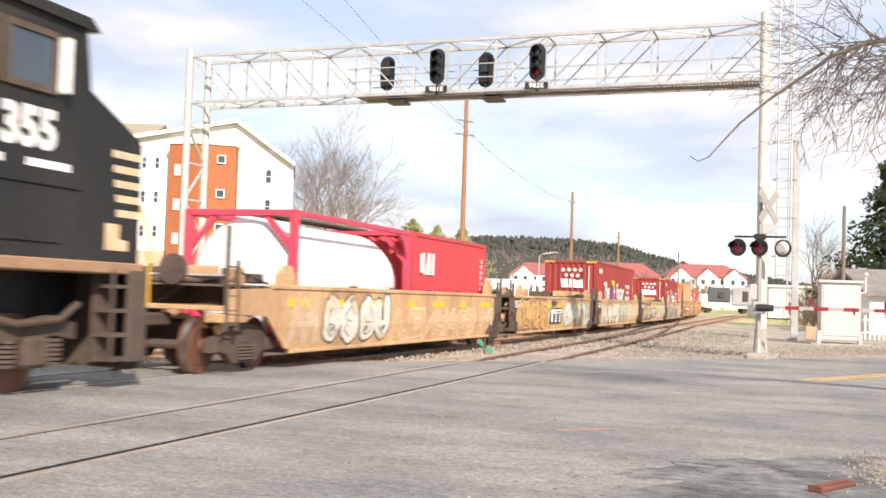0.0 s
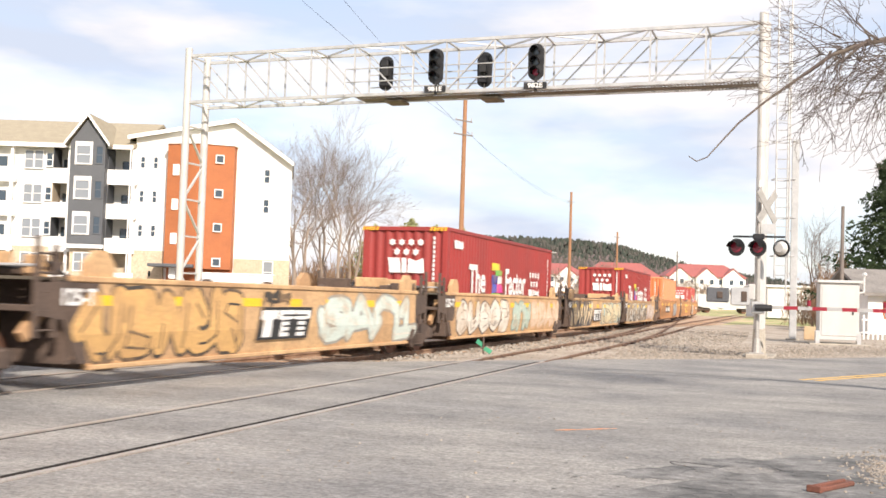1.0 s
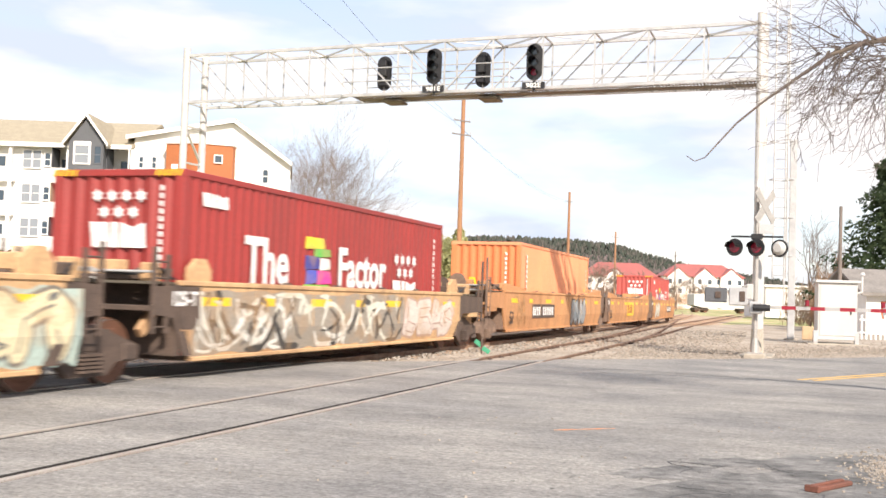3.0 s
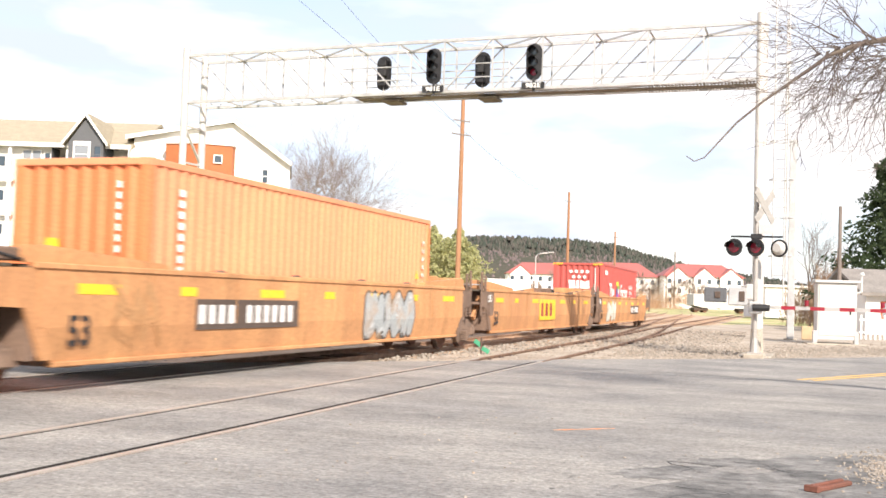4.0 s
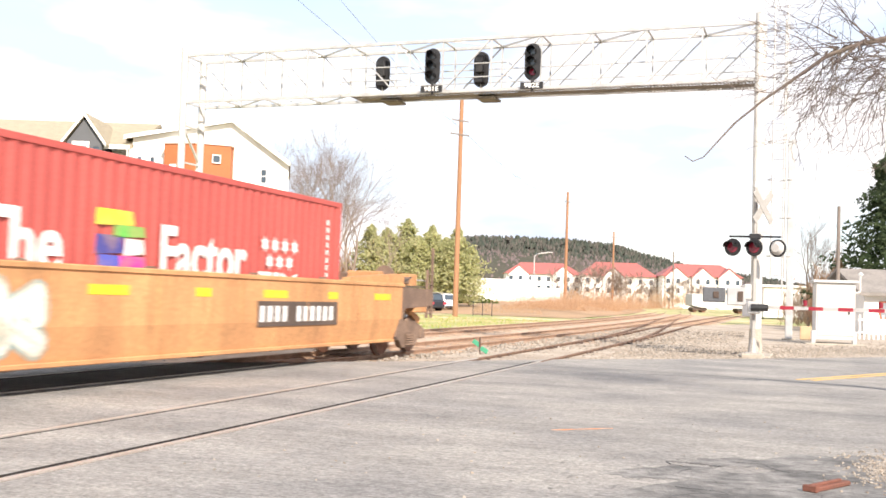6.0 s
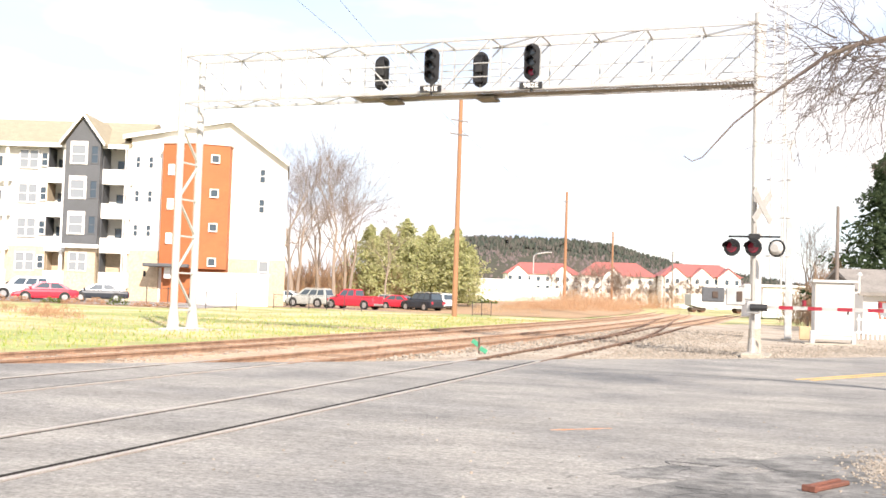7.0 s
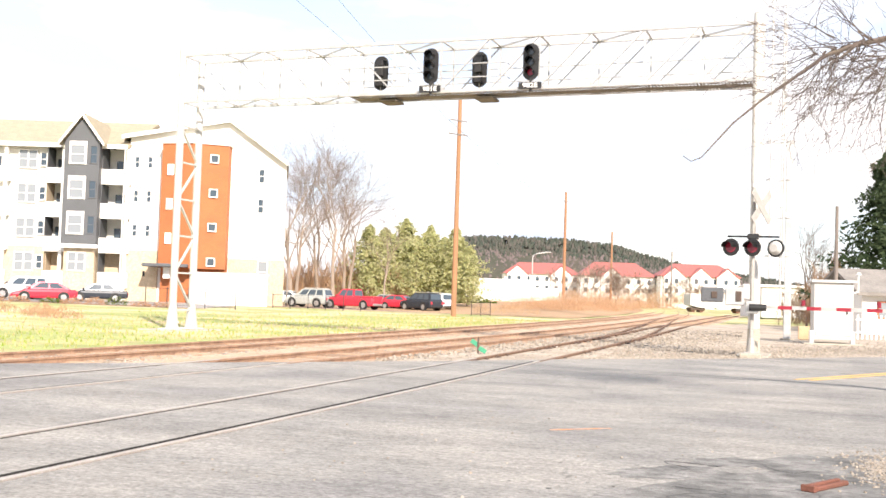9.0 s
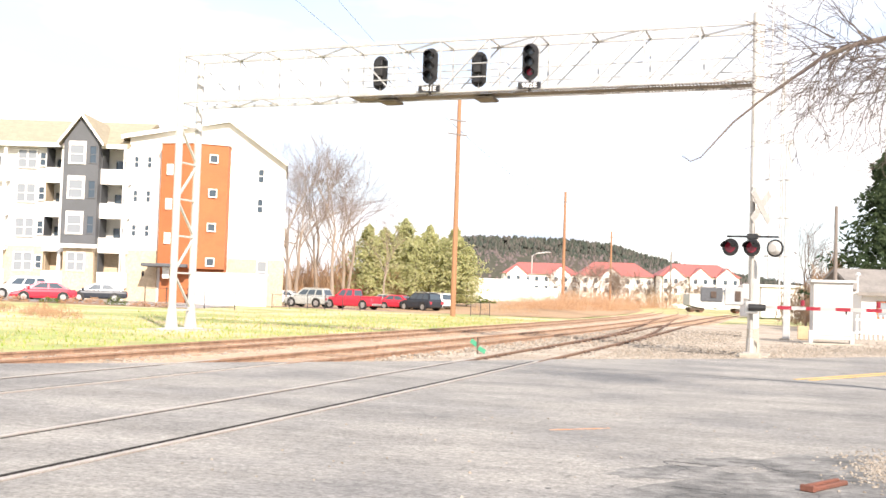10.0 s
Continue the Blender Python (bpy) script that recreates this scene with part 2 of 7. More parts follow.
def prism(bm, pts, axis, lo, hi):
    """A polygon, given in the two other axes, drawn out along one axis (0, 1 or 2) from lo to hi."""
    def at(p, v):
        c = list(p)
        c.insert(axis, v)
        return bm.verts.new(c)
    a, b = [at(p, lo) for p in pts], [at(p, hi) for p in pts]
    bm.faces.new(a)
    bm.faces.new(b[::-1])
    for i in range(len(pts)):
        j = (i + 1) % len(pts)
        bm.faces.new((a[j], a[i], b[i], b[j]))
    bmesh.ops.recalc_face_normals(bm, faces=bm.faces[:])
    return bm


def sweep(bm, profile, line):
    """A closed profile of (side, height) carried along a line of points; level, with mitred corners."""
    rings = []
    for i, p in enumerate(line):
        a, b = Vector(line[max(i - 1, 0)]), Vector(line[min(i + 1, len(line) - 1)])
        t = (b - a).normalized()
        side = Vector((t.y, -t.x, 0))
        rings.append([bm.verts.new(Vector(p) + side * u + Vector((0, 0, v))) for u, v in profile])
    k = len(profile)
    for r, s in zip(rings, rings[1:]):
        for i in range(k):
            bm.faces.new((r[i], r[(i + 1) % k], s[(i + 1) % k], s[i]))
    bm.faces.new(rings[0])
    bm.faces.new(rings[-1][::-1])
    bmesh.ops.recalc_face_normals(bm, faces=bm.faces[:])
    return bm


def mesh_of(name, bm, material, smooth=False):
    me = bpy.data.meshes.new(name)
    bm.to_mesh(me)
    bm.free()
    me.materials.append(material)
    if smooth:
        for p in me.polygons:
            p.use_smooth = True
    return me


def part(name, bm, material, parent=None, label="", smooth=False):
    ob = new(name, mesh_of(name, bm, material, smooth))
    if parent:
        ob.parent = parent
    if label:
        ob["label"] = label
    return ob


def thing(name, label, category, group="", kind="", m=None):
    ob = new(name)
    tagged(ob, label, category, group, kind)
    if m is not None:
        ob.matrix_basis = m
    return ob


def solo(name, bm, material, label, category, group="", kind="", m=None, smooth=False):
    ob = new(name, mesh_of(name, bm, material, smooth))
    tagged(ob, label, category, group, kind)
    if m is not None:
        ob.matrix_basis = m
    return ob


def B():
    return bmesh.new()


def words(text, size, m, bold=0.0, squeeze=1.0, depth=0.002):
    """Raised letters in the built-in font as a bmesh, placed by m (x along the line, y up, z out)."""
    cu = bpy.data.curves.new("text", "FONT")
    cu.body, cu.size, cu.offset, cu.extrude, cu.align_x, cu.align_y = text, size, bold, depth, "CENTER", "CENTER"
    cu.resolution_u = 3
    ob = bpy.data.objects.new("text", cu)
    me = bpy.data.meshes.new_from_object(ob)
    bm = B()
    bm.from_mesh(me)
    bpy.data.objects.remove(ob)
    bpy.data.meshes.remove(me)
    bmesh.ops.transform(bm, matrix=m @ Matrix.Diagonal((squeeze, 1, 1, 1)), verts=bm.verts[:])
    return bm


# frames for signs on the side (facing +x, reading along +y) and on the front end (facing -y, reading along +x)
def on_side(x, y, z):
    return Matrix(((0, 0, 1, x), (1, 0, 0, y), (0, 1, 0, z), (0, 0, 0, 1)))


def on_end(x, y, z):
    return Matrix(((1, 0, 0, x), (0, 0, -1, y), (0, 1, 0, z), (0, 0, 0, 1)))


def flat(bm, pts, m, thick=0.003):
    """A thin plate with an outline given in sign space."""
    lo = [bm.verts.new(m @ Vector((u, v, 0))) for u, v in pts]
    hi = [bm.verts.new(m @ Vector((u, v, thick))) for u, v in pts]
    fs = [bm.faces.new(hi)]
    for i in range(len(pts)):
        j = (i + 1) % len(pts)
        fs.append(bm.faces.new((lo[i], lo[j], hi[j], hi[i])))
    bmesh.ops.recalc_face_normals(bm, faces=fs)
    return bm


# ---- the lines of the tracks ----
def smooth_line(keys, y):
    ys, xs = [k[0] for k in keys], [k[1] for k in keys]
    if y <= ys[0]:
        return xs[0] + (y - ys[0]) * (xs[1] - xs[0]) / (ys[1] - ys[0])
    for i in range(len(ys) - 1):
        if y <= ys[i + 1]:
            break
    def slope(j):
        a, b = max(j - 1, 0), min(j + 1, len(ys) - 1)
        return (xs[b] - xs[a]) / (ys[b] - ys[a])
    h = ys[i + 1] - ys[i]
    t = (y - ys[i]) / h
    return ((2 * t**3 - 3 * t**2 + 1) * xs[i] + (t**3 - 2 * t**2 + t) * h * slope(i)
            + (3 * t**2 - 2 * t**3) * xs[i + 1] + (t**3 - t**2) * h * slope(i + 1))


def near_x(y):
    return smooth_line([(0, -6.15), (10, -6.38), (20, -6.74), (30, -7.18), (50, -8.12), (70, -9.25), (105, -10.75), (155, -12.75), (215, -14.4), (330, -17)], y)


def main_x(y):
    return -10.58 - 0.00035 * y * y


def far_x(y):
    return main_x(y) - 4.05


ROADEDGE = ((-16.2, 11.6), (-13.4, 15.4), (-10.25, 19.4), (-7.8, 22.7), (-6.0, 25.6), (-2.4, 30.0), (0.6, 34.3), (4.5, 40.5), (22, 66))


def road_y(x):
    """The far edge of the road at x."""
    for a, b in zip(ROADEDGE, ROADEDGE[1:]):
        if x <= b[0]:
            return a[1] + (x - a[0]) * (b[1] - a[1]) / (b[0] - a[0])
    return b[1]


def land(x, y):
    """The height of the natural ground."""
    d = max(0.0, -x - 17 - 0.12 * max(0, y - 20))
    far = max(0.0, math.hypot(x, y) - 150)
    return -0.16 + 0.3 * min(1.0, d / 45) ** 1.2 + min(2.0, far * 0.002) * (1 if x < 0 else 0.3)


def ground():
    bm = B()
    xs = [-2500, -1200, -600, -350, -220, -160, *range(-130, 61, 5), 80, 120, 200, 400, 1000, 2500]
    ys = [-2500, -1000, -400, -150, -60, -20, *range(0, 151, 5), 170, 200, 250, 320, 450, 700, 1200, 2500]
    grid = [[bm.verts.new((x, y, land(x, y))) for x in xs] for y in ys]
    for r, s in zip(grid, grid[1:]):
        for i in range(len(xs) - 1):
            bm.faces.new((r[i], r[i + 1], s[i + 1], s[i]))
    solo("ground", bm, GRASS, "patchy green and dry winter grass on open ground", "ground", kind="structure", smooth=True)
    # dry embankment along the tracks in the distance
    bm = B()
    rows = []
    for y in range(92, 420, 12):
        x = far_x(y) - 3.0
        rise = min(1.0, (y - 92) / 60)
        rows.append([bm.verts.new((x - u, y, -0.12 + rise * v + 0.25 * rise * noise.noise((x * .2, y * .15, u)))) for u, v in ((0, 0.05), (2, .4), (5, .95), (12, 1.25), (20, 1.1), (30, -.1))])
    for r, s in zip(rows, rows[1:]):
        for i in range(5):
            bm.faces.new((r[i], s[i], s[i + 1], r[i + 1]))
    solo("grass_bank", bm, DRYGRASS, "dry brown grass bank beside the tracks", "bank", kind="structure", smooth=True)


def road():
    # carriageway: from the near side up to the far edge, over the tracks
    bm = B()
    edge = [(-60, -33), (-40, -16), *ROADEDGE]
    top = []
    for x, y in edge:
        top.append((bm.verts.new((x, y, -0.012)), bm.verts.new((x + 14, y - 40, -0.012)), bm.verts.new((x, y, -0.3))))
    for a, b in zip(top, top[1:]):
        bm.faces.new((a[1], b[1], b[0], a[0]))
        bm.faces.new((a[0], b[0], b[2], a[2]))
    bmesh.ops.recalc_face_normals(bm, faces=bm.faces[:])
    solo("road", bm, ASPHALT, "worn pale grey asphalt road across the railway", "road", kind="structure")


def track(line, y0, y1, name, label):
    base = thing(name, label, "railway track", kind="structure")
    # ballast bed, left out under the road
    prof = [(-2.3, -0.30), (-1.55, -0.125), (1.55, -0.125), (2.3, -0.30)]
    ys = list(range(y0, y1 + 1, 3))
    bm = B()
    cut = next(y for y in [k * .5 for k in range(0, 200)] if y > road_y(line(y)) )
    sweep(bm, prof, [(line(y), y, 0.0) for y in [cut - .5, cut + .5, *[y for y in ys if y > cut + 1]]])
    part("ballast", bm, BALLAST, base)
    rail_prof = [(-.035, 0), (.035, 0), (.035, -.035), (.012, -.05), (.012, -.13), (.07, -.155), (.07, -.17), (-.07, -.17), (-.07, -.155), (-.012, -.13), (-.012, -.05), (-.035, -.035)]
    for side in (-0.7525, 0.7525):
        bm = B()
        sweep(bm, rail_prof, [(line(y) + side, y, 0.0) for y in range(y0, y1 + 1, 2)])
        part("rail", bm, RAILDARK if line is near_x else RAILTOP, base)
    return base, cut


def tracks():
    for line, name, label in ((near_x, "near_track", "rusty single siding track set into the road"), (main_x, "main_track", "main line track with rusty rails on ballast"), (far_x, "far_track", "second main line track on brown ballast")):
        base, cut = track(line, -60, 330, name, label)
        me = None
        y = cut + 0.3
        k = 0
        while y < 150:
            if me is None:
                bm = B()
                box(bm, -1.3, 1.3, -.11, .11, -.33, -.10, 0.01)
                me = mesh_of("sleeper", bm, TIE)
            ob = new("sleeper", me)
            ob.parent = base
            ob.location = (line(y) + random.uniform(-.06, .06), y, random.uniform(-.012, .008))
            ob.rotation_euler = (0, 0, math.atan(-(line(y + 1) - line(y))) + random.uniform(-.02, .02))
            y += 0.55
            k += 1
            if k > 240:
                break
        # tie plates and rail braces, where they show beside the rails
        bm = B()
        prism(bm, [(-.17, -.1), (.17, -.1), (.17, -.085), (.06, -.03), (-.06, -.03), (-.17, -.085)], 1, -.075, .075)
        plate = mesh_of("tie_plate", bm, TIEPLATE)
        for k in range(90 if line is near_x else 0):
            if random.random() < .45:
                continue
            y = cut + .3 + .55 * k
            for side in (-0.7525, 0.7525):
                ob = new("tie_plate", plate)
                ob.parent = base
                ob.location = (line(y) + side, y, random.uniform(-.006, .004))
        # flangeway and rubber beside each rail inside the road, the groove's shade painted on
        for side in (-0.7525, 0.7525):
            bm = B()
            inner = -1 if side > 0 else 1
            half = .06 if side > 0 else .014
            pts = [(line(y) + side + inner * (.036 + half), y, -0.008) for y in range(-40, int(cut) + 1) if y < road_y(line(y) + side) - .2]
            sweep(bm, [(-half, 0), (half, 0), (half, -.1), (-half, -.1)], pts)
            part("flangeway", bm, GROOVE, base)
            bm = B()
            sweep(bm, [(-.036, .003), (.036, .003), (.036, -.01), (-.036, -.01)], [(line(y) + side, y, 0) for y in range(-40, int(cut) + 1)])
            part("rail_head", bm, POLISHED, base, "polished running surface")


def ballast_plain():
    """The brown stone bed that joins the three tracks."""
    bm = B()
    rows = []
    for y in [k * 2.0 for k in range(4, 166)]:
        a, b = far_x(y) - 3.0, near_x(y) + 0.4
        r = []
        for i in range(13):
            x = a + (b - a) * i / 12
            yy = max(y, road_y(x) - .15)
            r.append(bm.verts.new((x, yy, (-.30 if i == 0 else -.142) + .012 * noise.noise((x * .8, yy * .8, 3)))))
        rows.append(r)
    for r, s in zip(rows, rows[1:]):
        for i in range(12):
            if (s[i].co - r[i].co).length > .01 or (s[i + 1].co - r[i + 1].co).length > .01:
                bm.faces.new((r[i], r[i + 1], s[i + 1], s[i]))
    bmesh.ops.remove_doubles(bm, verts=bm.verts[:], dist=.005)
    bmesh.ops.recalc_face_normals(bm, faces=bm.faces[:])
    solo("ballast_bed", bm, BALLAST, "rust brown ballast bed under three tracks", "ballast", kind="structure", smooth=True)


def crossover():
    """Curved rails that lead from the siding to the main line."""
    base = thing("crossover", "rusty curved crossover rails between two tracks", "railway track", kind="structure")
    def mid(y):
        t = min(1, max(0, (y - 36) / 78))
        t = t * t * (3 - 2 * t)
        return near_x(y) * (1 - t) + main_x(y) * t
    prof = [(-.035, -.004), (.035, -.004), (.035, -.035), (.012, -.05), (.012, -.13), (.07, -.15), (.07, -.165), (-.07, -.165), (-.07, -.15), (-.012, -.13), (-.012, -.05), (-.035, -.035)]
    for side in (-.7525, .7525):
        bm = B()
        sweep(bm, prof, [(mid(y) + side, y, 0) for y in range(39, 112, 1)])
        part("rail", bm, RAILDARK, base)
    # tie plates under the bent rails
    bm = B()
    prism(bm, [(-.17, -.1), (.17, -.1), (.17, -.085), (.06, -.03), (-.06, -.03), (-.17, -.085)], 1, -.09, .09)
    plate = mesh_of("tie_plate", bm, TIEPLATE)
    for k in range(76):
        y = 41.2 + .55 * k
        for side in (-.7525, .7525):
            if (k * 7 + (side > 0) * 3) % 5 < 3:
                ob = new("tie_plate", plate)
                ob.parent = base
                ob.location = (mid(y) + side, y, .002)


def road_patches():
    """Broken old asphalt on the near side of the road."""
    rng = random.Random(33)
    for cx, cy, rx, ry in ((-.3, 8.9, 1.2, .7), (-1.2, 9.3, .6, .3), (.1, 10.6, .8, .5), (-.8, 10.2, .4, .25), (1.3, 11.6, .9, .5), (-.9, 8.2, .8, .4)):
        bm = B()
        n = 40
        c = bm.verts.new((cx, cy, -.0085))
        ring = []
        for k in range(n):
            a = 2 * math.pi * k / n
            f = 1 + .35 * noise.noise((math.cos(a) * 2 + cx, math.sin(a) * 2 + cy, 1)) + rng.uniform(-.1, .1)
            ring.append(bm.verts.new((cx + rx * f * math.cos(a) * .75 + ry * .5 * f * math.sin(a), cy + rx * f * math.cos(a) * .66 - ry * f * math.sin(a), -.010)))
        for k in range(n):
            bm.faces.new((c, ring[k], ring[(k + 1) % n]))
        bmesh.ops.recalc_face_normals(bm, faces=bm.faces[:])
        solo("asphalt_patch", bm, ASPHALT_OLD, "dark crumbling patch of old asphalt", "road patch", "asphalt patches", kind="structure")


def gravel():
    # bare stony shoulder beyond the road, round the siding and the crossing mast
    bm = B()
    a = [(-9.0, 21.4), (-6.0, 25.9), (-2.4, 30.3), (0.6, 34.6), (4.5, 40.9), (14, 56)]
    b = [(-9.6, 60), (-9.0, 75), (-6.5, 90), (-2, 90), (9, 75), (22, 72)]
    rows = []
    for p, q in zip(a, b):
        rows.append([bm.verts.new((p[0] + (q[0] - p[0]) * t, p[1] + (q[1] - p[1]) * t, -0.055 - 0.05 * math.sin(math.pi * t) + .03 * noise.noise((p[0] + t * 9, p[1] + t * 30, 0)))) for t in [i / 14 for i in range(15)]])
    for r, s in zip(rows, rows[1:]):
        for i in range(14):
            bm.faces.new((r[i], s[i], s[i + 1], r[i + 1]))
    bmesh.ops.recalc_face_normals(bm, faces=bm.faces[:])
    solo("gravel_shoulder", bm, GRAVEL, "pale gravel shoulder beside the siding", "gravel", kind="structure", smooth=True)


def stone_scatter(name, label, spots, size, seed):
    """Loose stones joined in one mesh."""
    rng = random.Random(seed)
    cube = [(-1, -1, -1), (1, -1, -1), (1, 1, -1), (-1, 1, -1), (-1, -1, 1), (1, -1, 1), (1, 1, 1), (-1, 1, 1)]
    quads = [(0, 3, 2, 1), (4, 5, 6, 7), (0, 1, 5, 4), (1, 2, 6, 5), (2, 3, 7, 6), (3, 0, 4, 7)]
    vs, fs = [], []
    for x, y, z in spots:
        s = size * rng.uniform(.5, 1.3)
        rot = Euler((rng.uniform(0, 6), rng.uniform(0, 6), rng.uniform(0, 6))).to_matrix()
        k = len(vs)
        for c in cube:
            v = rot @ Vector((c[0] * rng.uniform(.5, 1), c[1] * rng.uniform(.4, .9), c[2] * rng.uniform(.3, .8))) * s
            vs.append((x + v.x, y + v.y, z + v.z * .8))
        fs += [tuple(i + k for i in q) for q in quads]
    me = bpy.data.meshes.new(name)
    me.from_pydata(vs, [], fs)
    me.materials.append(STONES)
    ob = new(name, me)
    tagged(ob, label, "stones", kind="stuff")
    return ob


# ---- the train: things run along the main track, y is the way along it ----
SPEED = 21.73
MOVERS = []


def on_track(s):
    """The pose of a thing whose zero lies s metres along the main track."""
    return Matrix.Translation((main_x(s), s, 0)) @ pose(0, 0, 0, 0, 0, math.degrees(math.atan(0.0007 * s)))


def rides(ob, s):
    MOVERS.append((ob, s))
    ob.matrix_basis = on_track(s)
    return ob


def truck(parent, y, cast, wheel_r=0.46):
    """A two-axle bogie under a wagon."""
    bm = B()
    for sx in (-1, 1):
        x0, x1 = sorted((sx * 1.0, sx * 1.14))
        prism(bm, [(y - 1.12, .36), (y - 1.12, .56), (y - .55, .74), (y - .42, .80), (y + .42, .80), (y + .55, .74), (y + 1.12, .56), (y + 1.12, .36), (y + .62, .34), (y + .4, .16), (y - .4, .16), (y - .62, .34)], 0, x0, x1)
    box(bm, -1.15, 1.15, y - .2, y + .2, .48, .86, .03)
    fr = part("truck_frame", bm, cast, parent)
    for sx in (-1, 1):
        bm = B()
        for dy in (-.17, 0, .17):
            for k in range(5):
                rod(bm, (sx * 1.17, y + dy, .22 + k * .055), (sx * 1.17, y + dy, .255 + k * .055), .075, 8)
        part("spring_nest", bm, cast, fr)
    for dy in (-.89, .89):
        bm = B()
        rod(bm, (-.95, y + dy, wheel_r), (.95, y + dy, wheel_r), .08, 8)
        part("axle", bm, cast, fr)
        for sx in (-1, 1):
            bm = B()
            x = sx * .755
            rod(bm, (x - sx * .075, y + dy, wheel_r), (x - sx * .04, y + dy, wheel_r), wheel_r + .03, 28)
            rod(bm, (x - sx * .04, y + dy, wheel_r), (x + sx * .06, y + dy, wheel_r), wheel_r, 28)
            rod(bm, (x + sx * .05, y + dy, wheel_r), (x + sx * .075, y + dy, wheel_r), wheel_r * .78, 20, wheel_r * .7)
            rod(bm, (x + sx * .05, y + dy, wheel_r), (x + sx * .26, y + dy, wheel_r), .13, 10, .1)
            part("wheel", bm, WHEEL, fr)
            bm = B()
            rod(bm, (x - sx * .035, y + dy, wheel_r), (x + sx * .055, y + dy, wheel_r), wheel_r + .004, 28)
            part("tread", bm, TREAD, fr, "bright worn tread")
        for sx in (-1, 1):
            bm = B()
            box(bm, sx * 1.07 - .1, sx * 1.07 + .1, y + dy - .14, y + dy + .14, wheel_r - .12, wheel_r + .14, .03)
            part("axle_box", bm, cast, fr)
    return fr


INKS = {}


def ink(c):
    if c not in INKS:
        INKS[c] = mat("spray_paint", c, 0.75, dark=(.42, .25, .12), scale=2.6, grain=26, bump=0.0, amount=.42, edge=(.46, .62))
    return INKS[c]


# skeletons of sprayed letter forms in a unit box
FORMS = {
    "s": [[(1, .85), (.7, 1), (.25, .95), (.05, .72), (.3, .55), (.75, .45), (.95, .25), (.7, .03), (.25, 0), (0, .15)]],
    "a": [[(0, 0), (.45, 1), (.55, 1), (1, 0)], [(.22, .38), (.78, .38)]],
    "u": [[(0, 1), (.02, .25), (.3, 0), (.7, 0), (.97, .25), (1, 1)]],
    "t": [[(0, .95), (1, 1)], [(.5, 1), (.48, 0)]],
}
FORMS["o"] = [[(.5, 1), (.1, .8), (0, .5), (.1, .2), (.5, 0), (.9, .2), (1, .5), (.9, .8), (.5, 1)], [(.3, .5), (.7, .5)]]
FORMS["e"] = [[(1, 1), (.1, .95), (0, .5), (.08, .05), (1, 0)], [(0, .52), (.8, .5)]]
FORMS["r"] = [[(0, 0), (0, 1), (.75, .97), (.95, .75), (.7, .5), (0, .48)], [(.45, .48), (1, 0)]]
FORMS["k"] = [[(0, 0), (.05, 1)], [(.95, 1), (.1, .5), (1, 0)]]
FORMS["n"] = [[(0, 0), (0, 1), (.95, 0), (1, 1)]]
FORMS["b"] = [[(0, 0), (0, 1), (.7, .95), (.85, .75), (.1, .52), (.95, .3), (.75, .03), (0, 0)]]
CREASE = {}


def stroke(bm, pts, w, m, lift):
    """A thick painted line with round joints, each piece a hair above the last."""
    k = len(bm.faces)
    for i, (u, v) in enumerate(pts):
        k += 1
        z = lift + k * .00009
        bm.faces.new([bm.verts.new(m @ Vector((u + w * math.cos(a), v + w * math.sin(a), z))) for a in [math.pi * (j + .5) / 5 for j in range(10)]])
        if i + 1 < len(pts):
            a, b = Vector((u, v)), Vector(pts[i + 1])
            if (b - a).length < 1e-4:
                continue
            d = (b - a).normalized()
            q = Vector((-d.y, d.x)) * w
            z += .00004
            bm.faces.new([bm.verts.new(m @ Vector((c.x, c.y, z))) for c in (a - q, b - q, b + q, a + q)])


def ribbon(bm, pts, w, m, lift):
    """One unbroken painted band along a bent line, tapering at its ends."""
    rows = []
    for i, p in enumerate(pts):
        a, b = Vector(pts[max(i - 1, 0)]), Vector(pts[min(i + 1, len(pts) - 1)])
        d = (b - a).normalized() if (b - a).length > 1e-5 else Vector((1, 0))
        q = Vector((-d.y, d.x)) * w * (.35 if i in (0, len(pts) - 1) else 1)
        rows.append([bm.verts.new(m @ Vector((p[0] + k * q.x, p[1] + k * q.y, lift))) for k in (-1, 1)])
    for r, t in zip(rows, rows[1:]):
        bm.faces.new((r[0], t[0], t[1], r[1]))


def field_of(x, y0, y1, z0, z1, rng, k=28):
    """One sheet of ground colour with uneven upper and lower edges."""
    bm = B()
    cols = []
    for i in range(k + 1):
        y = y0 + (y1 - y0) * i / k
        cols.append([bm.verts.new((x, y, z)) for z in (z0 + rng.uniform(0, .09), z1 - rng.uniform(0, .09))])
    for a, b in zip(cols, cols[1:]):
        bm.faces.new((a[0], b[0], b[1], a[1]))
    return bm


def fold(bm, parent):
    """Lets flat paint follow the fold along a wagon's side."""
    crease, low = CREASE[parent.name]
    bmesh.ops.bisect_plane(bm, geom=bm.verts[:] + bm.edges[:] + bm.faces[:], plane_co=(0, 0, crease), plane_no=(0, 0, 1))
    for v in bm.verts:
        if v.co.z < crease:
            v.co.x -= .075 * min(1, (crease - v.co.z) / (crease - low - .06))
    return bm


